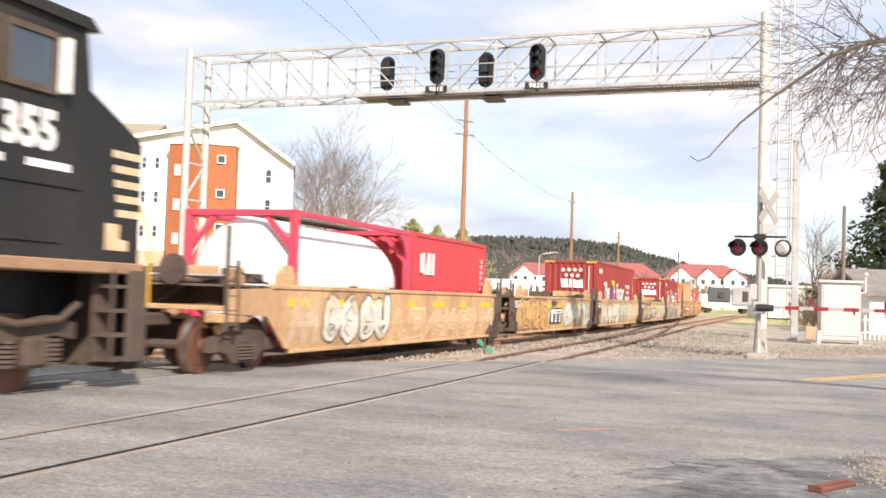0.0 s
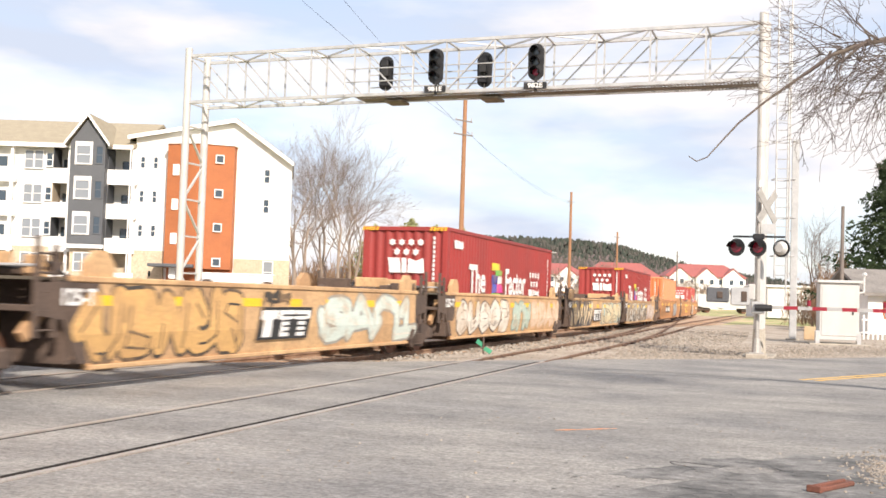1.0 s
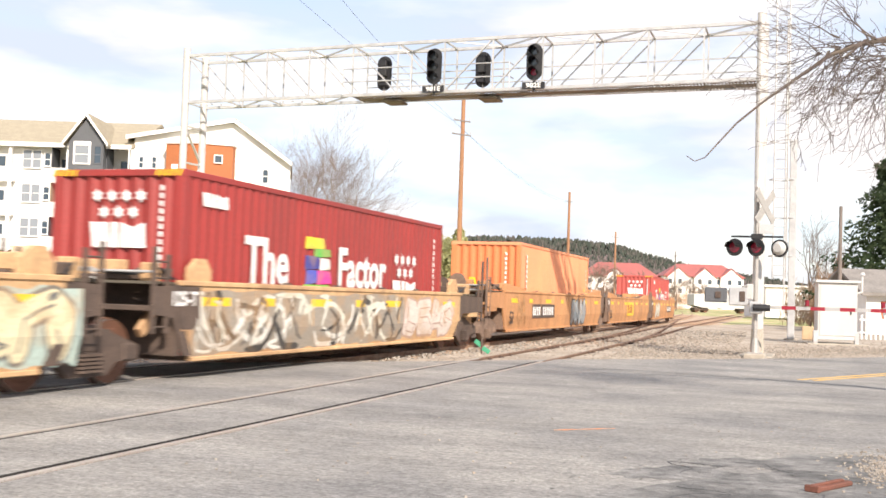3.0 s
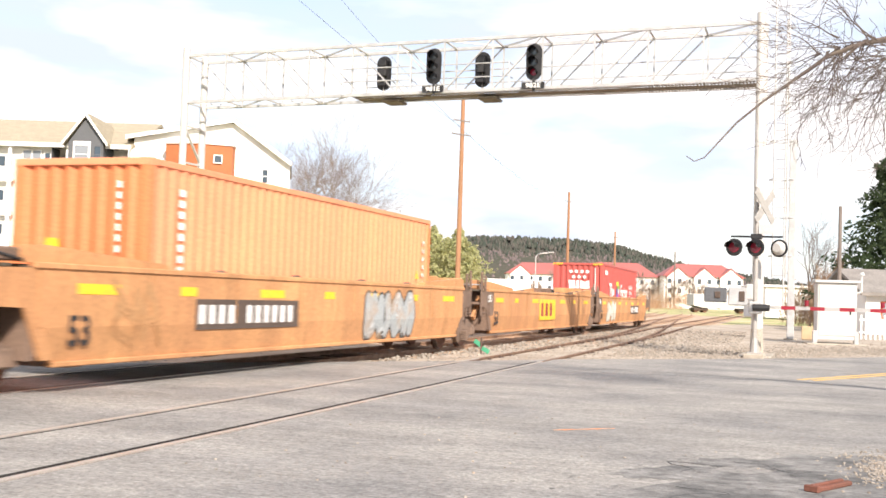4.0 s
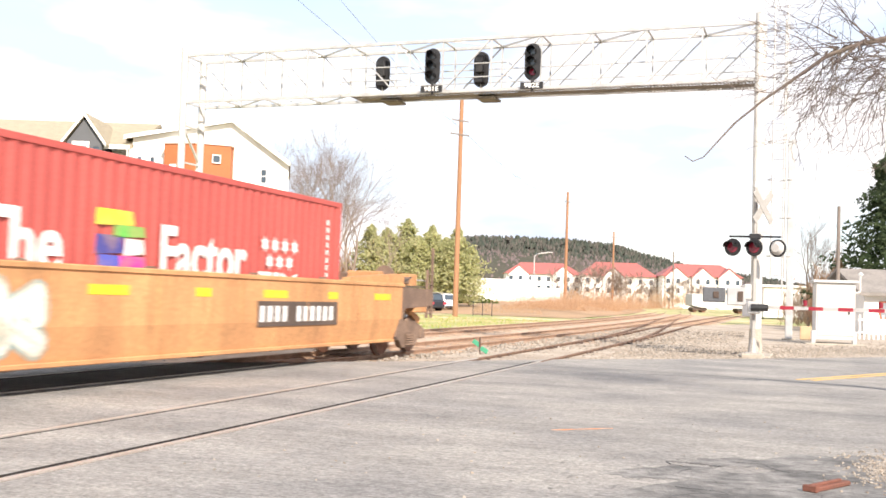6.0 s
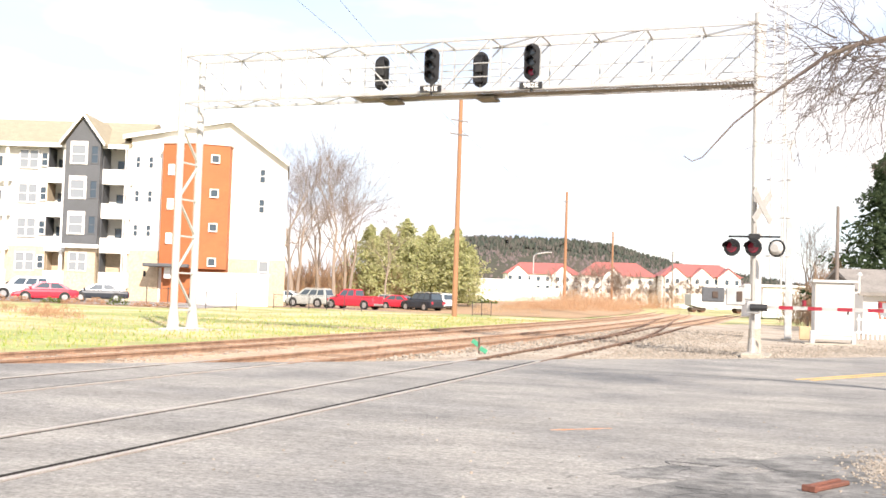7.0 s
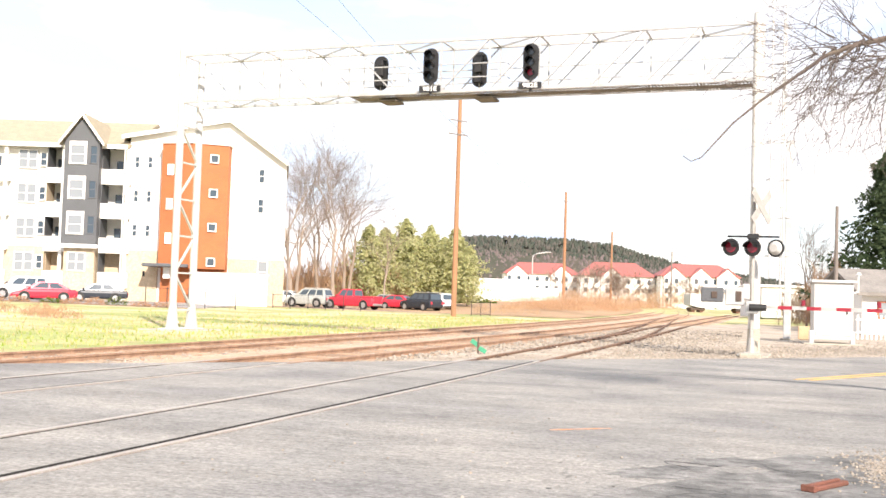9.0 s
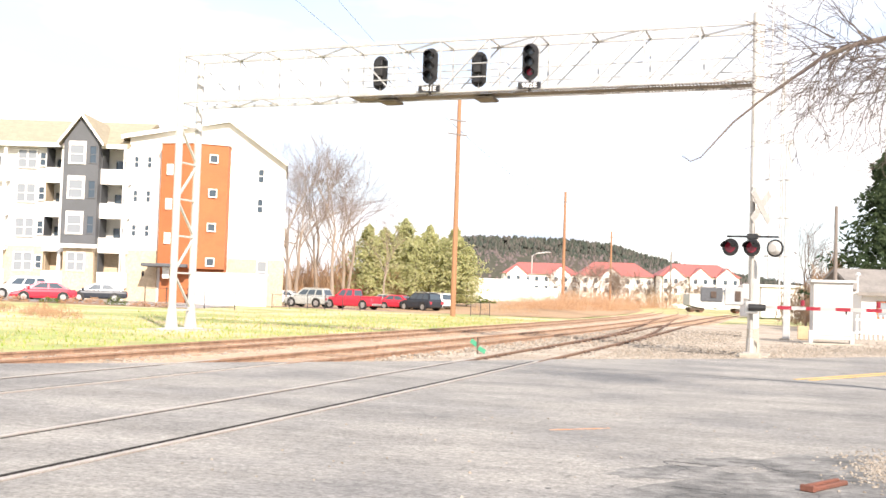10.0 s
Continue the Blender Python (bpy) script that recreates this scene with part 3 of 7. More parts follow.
def graffiti(parent, x, y0, y1, z0, z1, fill, line, seed, accent=None, style="bubble", text="oeba", ground=None, thick=None):
    """Sprayed letter forms on a wagon side: an outline, a fill and inner lines, above one another."""
    rng = random.Random(seed)
    h, n = z1 - z0, len(text)
    w = (y1 - y0) / n
    fat = h * (thick or {"bubble": .16, "block": .14, "wild": .085}[style])
    rim = .055 if style != "wild" else .04
    if ground:
        bm = field_of(x + .001, y0 - .1, y1 + .1, z0, z1, rng)
        part("paint_ground", fold(bm, parent), ink(ground), parent, "sprayed ground colour")
    for i, ch in enumerate(text):
        pad = fat + rim
        over = w * (.02 if style == "bubble" else .10)
        a0, a1 = max(y0 + pad, y0 + i * w + pad * .8 - over), min(y1 - pad, y0 + (i + 1) * w - pad * .8 + over)
        flip, turn = rng.random() < .45, rng.random() < .4
        b0, b1 = z0 + pad + rng.uniform(0, .04), z1 - pad - rng.uniform(0, .04)
        lean = rng.uniform(-.10, .16) if style != "bubble" else rng.uniform(-.05, .07)
        jit = .075 if style == "wild" else .05
        lines = [[((1 - u if flip else u), (1 - v if turn else v)) for u, v in form] for form in FORMS[ch]]
        lines = [[(a0 + (a1 - a0) * (u + lean * (v - .5)) + rng.uniform(-jit, jit), b0 + (b1 - b0) * v + rng.uniform(-jit, jit)) for u, v in form] for form in lines]
        if style == "block":
            # a sharp foot or wing on each letter
            u, v = lines[-1][-1]
            lines.append([(u, v), (u + rng.uniform(-.35, .35) * w, v + rng.uniform(.1, .3) * h * (1 if v < (b0 + b1) / 2 else -1))])
        if style == "wild":
            c = ((a0 + a1) / 2 + rng.uniform(-.3, .3) * w, (b0 + b1) / 2)
            lines += [[(c[0] + rng.uniform(-.6, .6) * w, b0 + rng.random() * (b1 - b0)), (c[0] + rng.uniform(-.2, .2) * w, c[1]), (c[0] + rng.uniform(-.7, .7) * w, b0 + rng.random() * (b1 - b0))]]
        m = on_side(x, 0, 0)
        step = .0016 * (i % 2)
        bm = B()
        for p in lines:
            stroke(bm, p, fat, m, .0060 + step)
        letter = part("graffiti_letter", fold(bm, parent), ink(fill), parent, "sprayed graffiti letter")
        bm = B()
        for p in lines:
            stroke(bm, p, fat + rim, m, .0020 + step)
        part("letter_outline", fold(bm, parent), ink(line), letter)
        bm = B()
        for p in lines:
            o = fat * .45
            q = [(u + o * rng.uniform(-.6, 1), v - o * rng.uniform(.2, 1)) for u, v in p]
            stroke(bm, q[:max(2, len(q) * 2 // 3)], .018 if style != "wild" else .026, m, .0100 + step)
        part("letter_stroke", fold(bm, parent), ink(accent or line), letter)
        if accent:
            bm = B()
            for p in lines[:1]:
                u, v = p[len(p) // 2]
                stroke(bm, [(u - fat * .4, v + fat * .3), (u + fat * .2, v + fat * .5)], fat * .3, m, .0125 + step)
            part("letter_shine", fold(bm, parent), ink(accent), letter)


def shards(parent, x, y0, y1, z0, z1, fill, line, ground, shade, seed):
    """Angular leaning wedges in a pale colour on a dark sprayed ground."""
    rng = random.Random(seed)
    bm = field_of(x + .001, y0, y1, z0, z1, rng)
    field = part("paint_ground", fold(bm, parent), ink(ground), parent, "dark sprayed ground colour")
    h, n = z1 - z0, int((y1 - y0) / .42)
    for i in range(n):
        c = y0 + .2 + (y1 - y0 - .4) * (i + .5) / n
        lean = rng.choice((-1, 1)) * rng.uniform(.06, .26)
        lo, hi = (rng.uniform(.03, .28), rng.uniform(.72, .96)) if i % 3 else (rng.uniform(.0, .1), rng.uniform(.45, .7))
        wa, wb = rng.uniform(.05, .24), rng.uniform(.03, .14)
        if i % 2:
            wa, wb = wb, wa
        mid = (lo + hi) / 2
        pts = [(c - lean - wa, z0 + lo * h), (c - lean + wa, z0 + (lo + .05) * h), (c + wb * .3 + .05, z0 + mid * h), (c + lean + wb, z0 + (hi - .06) * h), (c + lean - wb, z0 + hi * h), (c - wa * .8 - .03, z0 + (mid + .08) * h)]
        cu, cv = sum(p[0] for p in pts) / 6, sum(p[1] for p in pts) / 6
        for nm, f, lift, col in (("letter_shadow", 1.22, .0025, shade if i % 2 else line), ("graffiti_letter", 1.0, .0045, fill)):
            bm = B()
            bm.faces.new([bm.verts.new((x + lift + .0004 * (i % 4), cu + (u - cu) * f, cv + (v - cv) * (1 + (f - 1) * .4))) for u, v in pts])
            part(nm, fold(bm, parent), ink(col), field)


def swirls(parent, x, y0, y1, z0, z1, colors, ground, seed):
    """Dense interlocking curved bands, light over dark."""
    rng = random.Random(seed)
    bm = field_of(x + .001, y0, y1, z0, z1, rng)
    field = part("paint_ground", fold(bm, parent), ink(ground), parent, "sprayed ground colour")
    h, n = z1 - z0, int((y1 - y0) * 7)
    for i in range(n):
        c = y0 + .35 + (y1 - y0 - .7) * rng.random()
        v = z0 + h * rng.uniform(.35, .65)
        r, a0, sweep_ = h * rng.uniform(.18, .42), rng.uniform(0, 6.28), rng.choice((-1, 1)) * rng.uniform(1.5, 3.2)
        pts = []
        for j in range(8):
            a = a0 + sweep_ * j / 7
            pts.append((min(max(c + r * .85 * math.cos(a) + .12 * (j - 3.5) * rng.uniform(.4, 1), y0 + .12), y1 - .12), min(max(v + r * 1.2 * math.sin(a), z0 + .1), z1 - .1)))
        bm = B()
        m = on_side(x, 0, 0)
        ribbon(bm, pts, rng.uniform(.025, .07), m, .0020 + .0005 * (i % 16))
        part("sprayed_curve", fold(bm, parent), ink(colors[i % len(colors)]), field)


def panel_emblem(parent, x, y0, y1, z0, z1):
    """A slanted dark panel with three pale slanted blocks and dark speed lines, in place of an emblem."""
    h, s = z1 - z0, .22
    m = on_side(x, 0, z0)
    bm = B()
    flat(bm, [(y0, 0), (y1 - s, 0), (y1, h), (y0 + s * .6, h)], m, .003)
    panel = part("emblem_panel", bm, BLACK, parent, "black slanted emblem panel")
    w = (y1 - y0 - s) / 3
    for i in range(3):
        a = y0 + .12 + i * w
        bm = B()
        flat(bm, [(a + .10 * w, .08 * h), (a + .62 * w, .08 * h), (a + .72 * w, .62 * h), (a + .98 * w, .64 * h), (a + 1.04 * w, .9 * h), (a + .1 * w, .9 * h), (a + .04 * w, .62 * h), (a + .26 * w, .6 * h)], m @ Matrix.Translation((0, 0, .003)), .002)
        part("emblem_block", bm, WHITE, panel)
    for k in range(4):
        bm = B()
        v = (.2 + .17 * k) * h
        flat(bm, [(y0 + .45 * (y1 - y0), v), (y1 - s, v), (y1 - s, v + .035), (y0 + .45 * (y1 - y0), v + .035)], m @ Matrix.Translation((0, 0, .0055)), .0015)
        part("emblem_line", bm, BLACK, panel)


def plate_bars(parent, x, y, z, n, h, back=None, seed=1, color=None, wide=1.0):
    """Unreadable painted marks as bars, on a dark panel if back is given."""
    rng = random.Random(seed)
    w = h * .62 * wide
    if back:
        bm = B()
        flat(bm, [(-.6 * w, -.8 * h), ((n + .1) * w, -.8 * h), ((n + .1) * w, .8 * h), (-.6 * w, .8 * h)], on_side(x, y, z), .003)
        part("panel", bm, back, parent)
        x += .003
    for i in range(n):
        if n > 6 and i == n // 2 - 1:
            continue
        u = i * w
        bm = B()
        flat(bm, [(u - .28 * w, -.5 * h), (u + .28 * w, -.5 * h), (u + .28 * w, .5 * h), (u - .28 * w, .5 * h)], on_side(x, y, z), .003)
        part("marking_bar", bm, color or WHITE, parent)


def well_car(s0, s1, name_label, paint, top, low, front_end, rear_end, number="", marks=(), rake=(.34, .12), seat=1.15):
    """One unit of an articulated well wagon, from s0 to s1 along the train; the well is open between its sides."""
    L = s1 - s0
    soil, cast = (DUSTY, DUSTYCAST) if paint is WELLO else (GRIME, TRUCK)
    car = thing("well_wagon", name_label, "railway wagon", "units of the container train")
    X = 1.40
    crease = low + (top - low) * .40
    CREASE[car.name] = (crease, low)
    for sx in (-1, 1):
        # side sheet: upright above, leaning in below, with slanting lower corners
        bm = B()
        for (zA, zB, oA, oB, yA, yB) in ((crease, top, 0, 0, .0, .0), (low + .06, crease, -.075, 0, .34, .12)):
            fA, fB = (yA, yB) if yA == yB else rake
            a = [(sx * (X + oA), fA, zA), (sx * (X + oA), L - yA, zA), (sx * (X + oB), L - yB, zB), (sx * (X + oB), fB, zB)]
            o = [bm.verts.new(p) for p in a]
            i_ = [bm.verts.new((p[0] - sx * .05, p[1], p[2])) for p in a]
            bm.faces.new(o)
            bm.faces.new(i_[::-1])
            for k in range(4):
                bm.faces.new((o[k], o[(k + 1) % 4], i_[(k + 1) % 4], i_[k]))
        bmesh.ops.recalc_face_normals(bm, faces=bm.faces[:])
        side = part("side_sheet", bm, paint, car)
        bm = B()
        box(bm, sx * (X - .03) - .06, sx * (X - .03) + .06, -.1, L + .1, top - .035, top + .05, .015)
        part("top_chord", bm, paint, car)
        bm = B()
        box(bm, sx * (X - .09) - .07, sx * (X - .09) + .07, rake[0] + .02, L - .36, low, low + .07, .012)
        part("bottom_chord", bm, paint, car)
        # weld seam along the crease and panel joints
        n = max(4, round(L / 2.4))
        for k in range(1, n):
            y = L * k / n
            bm = B()
            box(bm, sx * (X + .004) - .006, sx * (X + .004) + .006, y - .012, y + .012, crease, top - .04)
            part("seam", bm, paint, car)
        # reflective stripes
        if sx > 0:
            k = 0
            for y in [L * u for u in (.07, .2, .36, .5, .64, .78, .93)]:
                bm = B()
                ln = (.9, .45)[k % 2]
                box(bm, X + .001, X + .006, y - ln / 2, y + ln / 2, top - .34, top - .2)
                part("reflector", bm, SAFETY, car, "yellow reflective stripe")
                k += 1
        # container guides along the top
        for y in (.5, L * .26, L * .42, L * .6, L * .76, L - .5):
            bm = B()
            big = y in (.5, L - .5)
            if big and L > 15:
                a, e = (-.2, 2.9) if y < 1 else (L + .2, L - 2.9)
                prism(bm, [(a, top + .04), (e, top + .04), (e + (a - e) * .02, top + .12), (a + (e - a) * .12, top + .27), (a, top + .25)], 0, *sorted((sx * (X - .22), sx * (X - .05))))
                part("raised_plate", bm, paint, car)
                continue
            w, h = (.30, .40) if big else (.12, .09)
            prism(bm, [(y - w, top + .04), (y + w, top + .04), (y + w, top + h * .55), (y + w * .45, top + h), (y - w * .25, top + h), (y - w, top + h * .6)], 0, *sorted((sx * (X - .12), sx * (X - .02))))
            part("container_guide", bm, paint if big else soil, car)
    # floor beams of the well
    for y in (1.3 if seat < 1 else .8, L * .25, L * .5, L * .75, L - .8):
        bm = B()
        box(bm, -X + .07, X - .07, y - .18, y + .18, low - .02, low + .08, .01)
        part("floor_beam", bm, soil, car)
    for y, d in ((0, -1), (L, 1)):
        shared = (front_end if d < 0 else rear_end) == "shared"
        reach = .75 if shared else (1.6 if d < 0 and seat < 1 else 2.05)
        # bulkhead and platform over the bogie
        bm = B()
        foot = 1.05 if d < 0 and seat < 1 else low + .1
        prism(bm, [(y - d * .02, foot), (y - d * .02, top), (y + d * .12, top), (y + d * .12, top - .6 if foot < .8 else foot + .1), (y + d * .1, foot)], 0, -X + .06, X - .06)
        part("bulkhead", bm, soil, car)
        bm = B()
        for sx in (-1, 1):
            prism(bm, [(y, top - .02), (y + d * reach, top - .06), (y + d * reach, top - .46), (y + d * .25, top - .52), (y - d * (.08 + rake[0] - .34), low + .1), (y - d * (.3 + rake[0] - .34), low + .1), (y, top - .5)], 0, *sorted((sx * (X - .055), sx * (X - .01))))
        box(bm, -X + .06, X - .06, *sorted((y + d * .1, y + d * reach)), top - .42, top - .34, .01)
        part("end_panel", bm, paint if d < 0 and not shared else soil, car)
        if shared and d < 0:
            # grimy plate that covers the first half metre of the side
            bm = B()
            prism(bm, [(-.12, top - .03), (.46, top - .03), (.46, low + .62), (.30, crease + .02), (.0, crease + .02), (-.12, top - .5)], 0, X + .001, X + .006)
            part("end_plate", bm, soil, car)
        bm = B()
        for k in range(6):
            yy = y + d * (.12 + k * reach / 6)
            box(bm, -X + .1, X - .1, yy - .03, yy + .03, top - .02, top + .02)
        part("walkway_grating", bm, GRATING, car)
        # posts, ladder and handrails
        for k, (yy, hgt) in enumerate(((y + d * reach, .62 if shared else 1.15), (y + d * (reach - .34), .50))):
            bm = B()
            box(bm, X - .06, X, yy - .035, yy + .035, top - .75, top + hgt * .85, .008)
            part("ladder_post", bm, soil, car)
            bm = B()
            box(bm, -X, -X + .06, yy - .03, yy + .03, top - .5, top + hgt, .008)
            part("ladder_post", bm, soil, car)
        for k in range(5):
            bm = B()
            yy = sorted((y + d * reach, y + d * (reach - .34)))
            rod(bm, (X - .02, yy[0], top - .65 + k * .24), (X - .02, yy[1], top - .65 + k * .24), .014, 6)
            part("ladder_rung", bm, soil, car)
        bm = B()
        pipe(bm, [(-X + .1, y + d * reach * .9, top + .02), (-X + .1, y + d * reach * .9, top + .16), (X - .1, y + d * reach * .9, top + .16), (X - .1, y + d * reach * .9, top + .02)], .02)
        part("handrail", bm, GALV, car)
        bm = B()
        box(bm, -.35, .3, *sorted((y + d * .15, y + d * (reach - .1))), top + .02, top + .11, .03)
        box(bm, .35, .8, *sorted((y + d * .2, y + d * .55)), top + .02, top + .17, .03)
        part("brake_gear", bm, soil, car)
        for k, (x0, x1, u0, u1, h0, h1) in enumerate(((-1.25, -.45, .1, .5, .04, .3), (-.3, .55, .3, .42, .1, .34), (.7, 1.25, .1, .4, .05, .22), (.95, 1.2, .45, .7, .0, .3))):
            bm = B()
            box(bm, x0, x1, *sorted((y + d * u0 * reach, y + d * u1 * reach)), top + h0, top + h1, .02)
            part("platform_gear", bm, paint if k % 2 else soil, car)
        for k, (p, q) in enumerate((((X - .3, y + d * .12, top - .2), (X - .3, y + d * reach * .9, low + .45)), ((-.4, y + d * .12, top - .1), (-.4, y + d * reach, .8)))):
            bm = B()
            beam(bm, p, q, .09, .16)
            part("end_brace", bm, soil if k else paint, car)
        bm = B()
        pipe(bm, [(X - .1, y + d * .1, top + .05), (X - .2, y + d * reach * .5, top + .22), (X - .5, y + d * reach * .8, top + .12), (-.6, y + d * reach * .85, top + .2)], .022)
        part("air_hose", bm, BLACK, car)
        if not shared:
            bm = B()
            box(bm, X - .35, X - .02, *sorted((y + d * .9, y + d * 1.75)), top - .62, top - .47, .02)
            part("step_board", bm, paint, car)
            bm = B()
            box(bm, -.12, .12, *sorted((y + d * 1.2, y + d * 2.75)), .76, .98, .03)
            box(bm, -.17, .17, *sorted((y + d * 2.55, y + d * 2.9)), .72, 1.02, .05)
            part("coupler", bm, cast, car)
            bm = B()
            rod(bm, (.3, y + d * 1.5, top + .25), (.3, y + d * 1.58, top + .25), .26, 16)
            part("brake_wheel", bm, soil, car)
            truck(car, y + d * (seat if d < 0 else 1.15), cast)
        elif d > 0:
            truck(car, y + d * .85, cast)
    if number:
        part("unit_letter", words(number, .3, on_side(X + .008, .02, top - .24), .008), WHITE, car, "white stencilled letters")
    for f in marks:
        f(car, X + .002)
    return rides(car, s0)


def corrugated(bm, x, y0, y1, z0, z1, sx, pitch=.278, deep=.036):
    """A trapezoid-folded wall in the plane x, its folds upright; sx is the way out."""
    n = round((y1 - y0) / pitch)
    pitch = (y1 - y0) / n
    line = []
    for i in range(n):
        a = y0 + i * pitch
        line += [(x, a), (x, a + pitch * .25), (x - sx * deep, a + pitch * .5), (x - sx * deep, a + pitch * .75)]
    line.append((x, y1))
    lo = [bm.verts.new((u, v, z0)) for u, v in line]
    hi = [bm.verts.new((u, v, z1)) for u, v in line]
    for i in range(len(line) - 1):
        bm.faces.new((lo[i], lo[i + 1], hi[i + 1], hi[i]))
    return bm


def container(s0, length, height, z0, paint, label, marks=(), end_paint=None):
    box_ = thing("shipping_container", label, "shipping container", "containers on the train")
    W, L, z1 = 1.219, length, z0 + height
    for sx in (-1, 1):
        bm = B()
        corrugated(bm, sx * (W - .012), .14, L - .14, z0 + .12, z1 - .08, sx)
        bmesh.ops.recalc_face_normals(bm, faces=bm.faces[:])
        if sx < 0:
            bmesh.ops.reverse_faces(bm, faces=bm.faces[:])
        part("side_wall", bm, paint, box_)
        for z, h in ((z0, .14), (z1 - .1, .1)):
            bm = B()
            box(bm, *sorted((sx * (W - .07), sx * W)), .1, L - .1, z, z + h, .008)
            part("side_rail", bm, paint, box_)
    for y, d in ((0, -1), (L, 1)):
        bm = B()
        corrugated(bm, y - d * .03, -W + .12, W - .12, z0 + .12, z1 - .08, d, .28, .05)
        for v in bm.verts:
            v.co = (v.co.y, v.co.x, v.co.z)
        bmesh.ops.recalc_face_normals(bm, faces=bm.faces[:])
        part("end_wall", bm, end_paint or paint, box_)
        for z, h in ((z0, .16), (z1 - .11, .11)):
            bm = B()
            box(bm, -W + .1, W - .1, *sorted((y, y - d * .09)), z, z + h, .008)
            part("end_rail", bm, paint, box_)
        for sx in (-1, 1):
            bm = B()
            box(bm, *sorted((sx * (W - .16), sx * W)), *sorted((y, y - d * .16)), z0 + .1, z1 - .1, .012)
            part("corner_post", bm, end_paint or paint, box_)
            for z in (z0, z1 - .118):
                bm = B()
                box(bm, *sorted((sx * (W - .162), sx * (W + .004))), *sorted((y + d * .004, y - d * .178)), z, z + .12, .01)
                part("corner_casting", bm, paint, box_)
    bm = B()
    box(bm, -W + .05, W - .05, .05, L - .05, z1 - .07, z1 - .03)
    part("roof", bm, paint, box_)
    bm = B()
    box(bm, -W + .05, W - .05, .05, L - .05, z0 + .02, z0 + .14)
    part("floor", bm, GRIME, box_)
    for f in marks:
        f(box_, W, L, z0, z1)
    return rides(box_, s0)


def star(bm, u, v, r, m):
    flat(bm, [(u + (r if k % 2 == 0 else r * .55) * math.sin(math.pi * k / 6), v + (r if k % 2 == 0 else r * .55) * math.cos(math.pi * k / 6)) for k in range(12)], m, .003)


def block_logo(bm, m, w, h):
    """Three plain white blocks in place of an emblem."""
    flat(bm, [(-w / 2, h * .5), (-w * .44, -h * .5), (-w * .14, -h * .5), (-w * .18, h * .5)], m)
    flat(bm, [(-w * .11, -h / 2), (w * .02, -h / 2), (w * .0, h / 2), (-w * .12, h / 2)], m)
    flat(bm, [(w * .05, -h / 2), (w * .5, -h / 2), (w * .47, h / 2), (w * .27, h * .3), (w * .06, h / 2)], m)


def code_bar(parent, w, h, m):
    """One unreadable character of a painted code, as a bar."""
    bm = B()
    flat(bm, [(-w, -h), (w, -h), (w, h), (-w, h)], m, .003)
    part("code_bar", bm, WHITE, parent)


def red_marks(b, W, L, z0, z1):
    """White stars and slogan on the dark red boxes."""
    e = .004
    bm = B()
    m = on_end(.05, -e, z1 - .54)
    for i in range(4):
        star(bm, -.405 + i * .27, .12, .11, m)
    for i in range(3):
        star(bm, -.27 + i * .27, -.14, .11, m)
    block_logo(bm, on_end(.05, -e, z1 - 1.04), 1.05, .40)
    part("end_emblem", bm, WHITE, b, "white stars and block emblem")
    for k in range(11):
        code_bar(b, .028, .042, on_end(.84, -e, z1 - .3 - k * .12))
    bm = B()
    block_logo(bm, on_side(W + e, .95, z1 - .42), .8, .22)
    part("owner_mark", bm, WHITE, b)
    part("slogan", words("The", 1.12, on_side(W + e, 2.78, z1 - 1.36), .028, .92), WHITE, b, "white slogan lettering")
    part("slogan", words("Factor", 1.12, on_side(W + e, 7.05, z1 - 1.36), .028, .88), WHITE, b, "white slogan lettering")
    for (u0, u1, v0, v1, c) in ((5.15, 5.95, -1.1, -.72, (.75, .62, .05)), (5.5, 6.2, -1.35, -1.05, (.12, .45, .08)), (5.15, 5.75, -1.75, -1.3, (.06, .06, .25)), (5.75, 6.2, -1.75, -1.35, (.75, .72, .7)), (5.2, 5.7, -2.2, -1.75, (.08, .1, .45)), (5.65, 6.25, -2.2, -1.75, (.7, .05, .3)), (5.1, 6.2, -2.35, -2.2, (.2, .5, .08))):
        bm = B()
        u0, u1, v0, v1 = 4.25 + (u0 - 5.15) * 1.1, 4.25 + (u1 - 5.15) * 1.1, -.78 + (v0 + .72) * .62, -.78 + (v1 + .72) * .62
        flat(bm, [(u0, v0), (u1, v0 + .04), (u1 - .05, v1), (u0 + .03, v1)], on_side(W + e, 0, z1), .003)
        part("emblem_patch", bm, ink(c), b, "coloured patch of an emblem")
    bm = B()
    for i in range(4):
        star(bm, 9.0 + i * .38, 0, .15, on_side(W + e, 0, z1 - 1.02))
    for i in range(3):
        star(bm, 9.19 + i * .38, 0, .15, on_side(W + e, 0, z1 - 1.32))
    block_logo(bm, on_side(W + e, 9.55, z1 - 1.72), 1.5, .42)
    part("side_emblem", bm, WHITE, b, "white stars and block emblem")
    for k in range(9):
        code_bar(b, .04, .05, on_side(W + e, 11.55, z1 - .45 - k * .15))
    for x in (-1.0, .95):
        for k in range(5):
            bm = B()
            flat(bm, [(x - .25 + k * .1, -.05), (x - .2 + k * .1, -.05), (x - .16 + k * .1, .05), (x - .21 + k * .1, .05)], on_end(0, -.005, z1 - .055), .003)
            part("warning_stripe", bm, SAFETY, b, "yellow warning stripe")


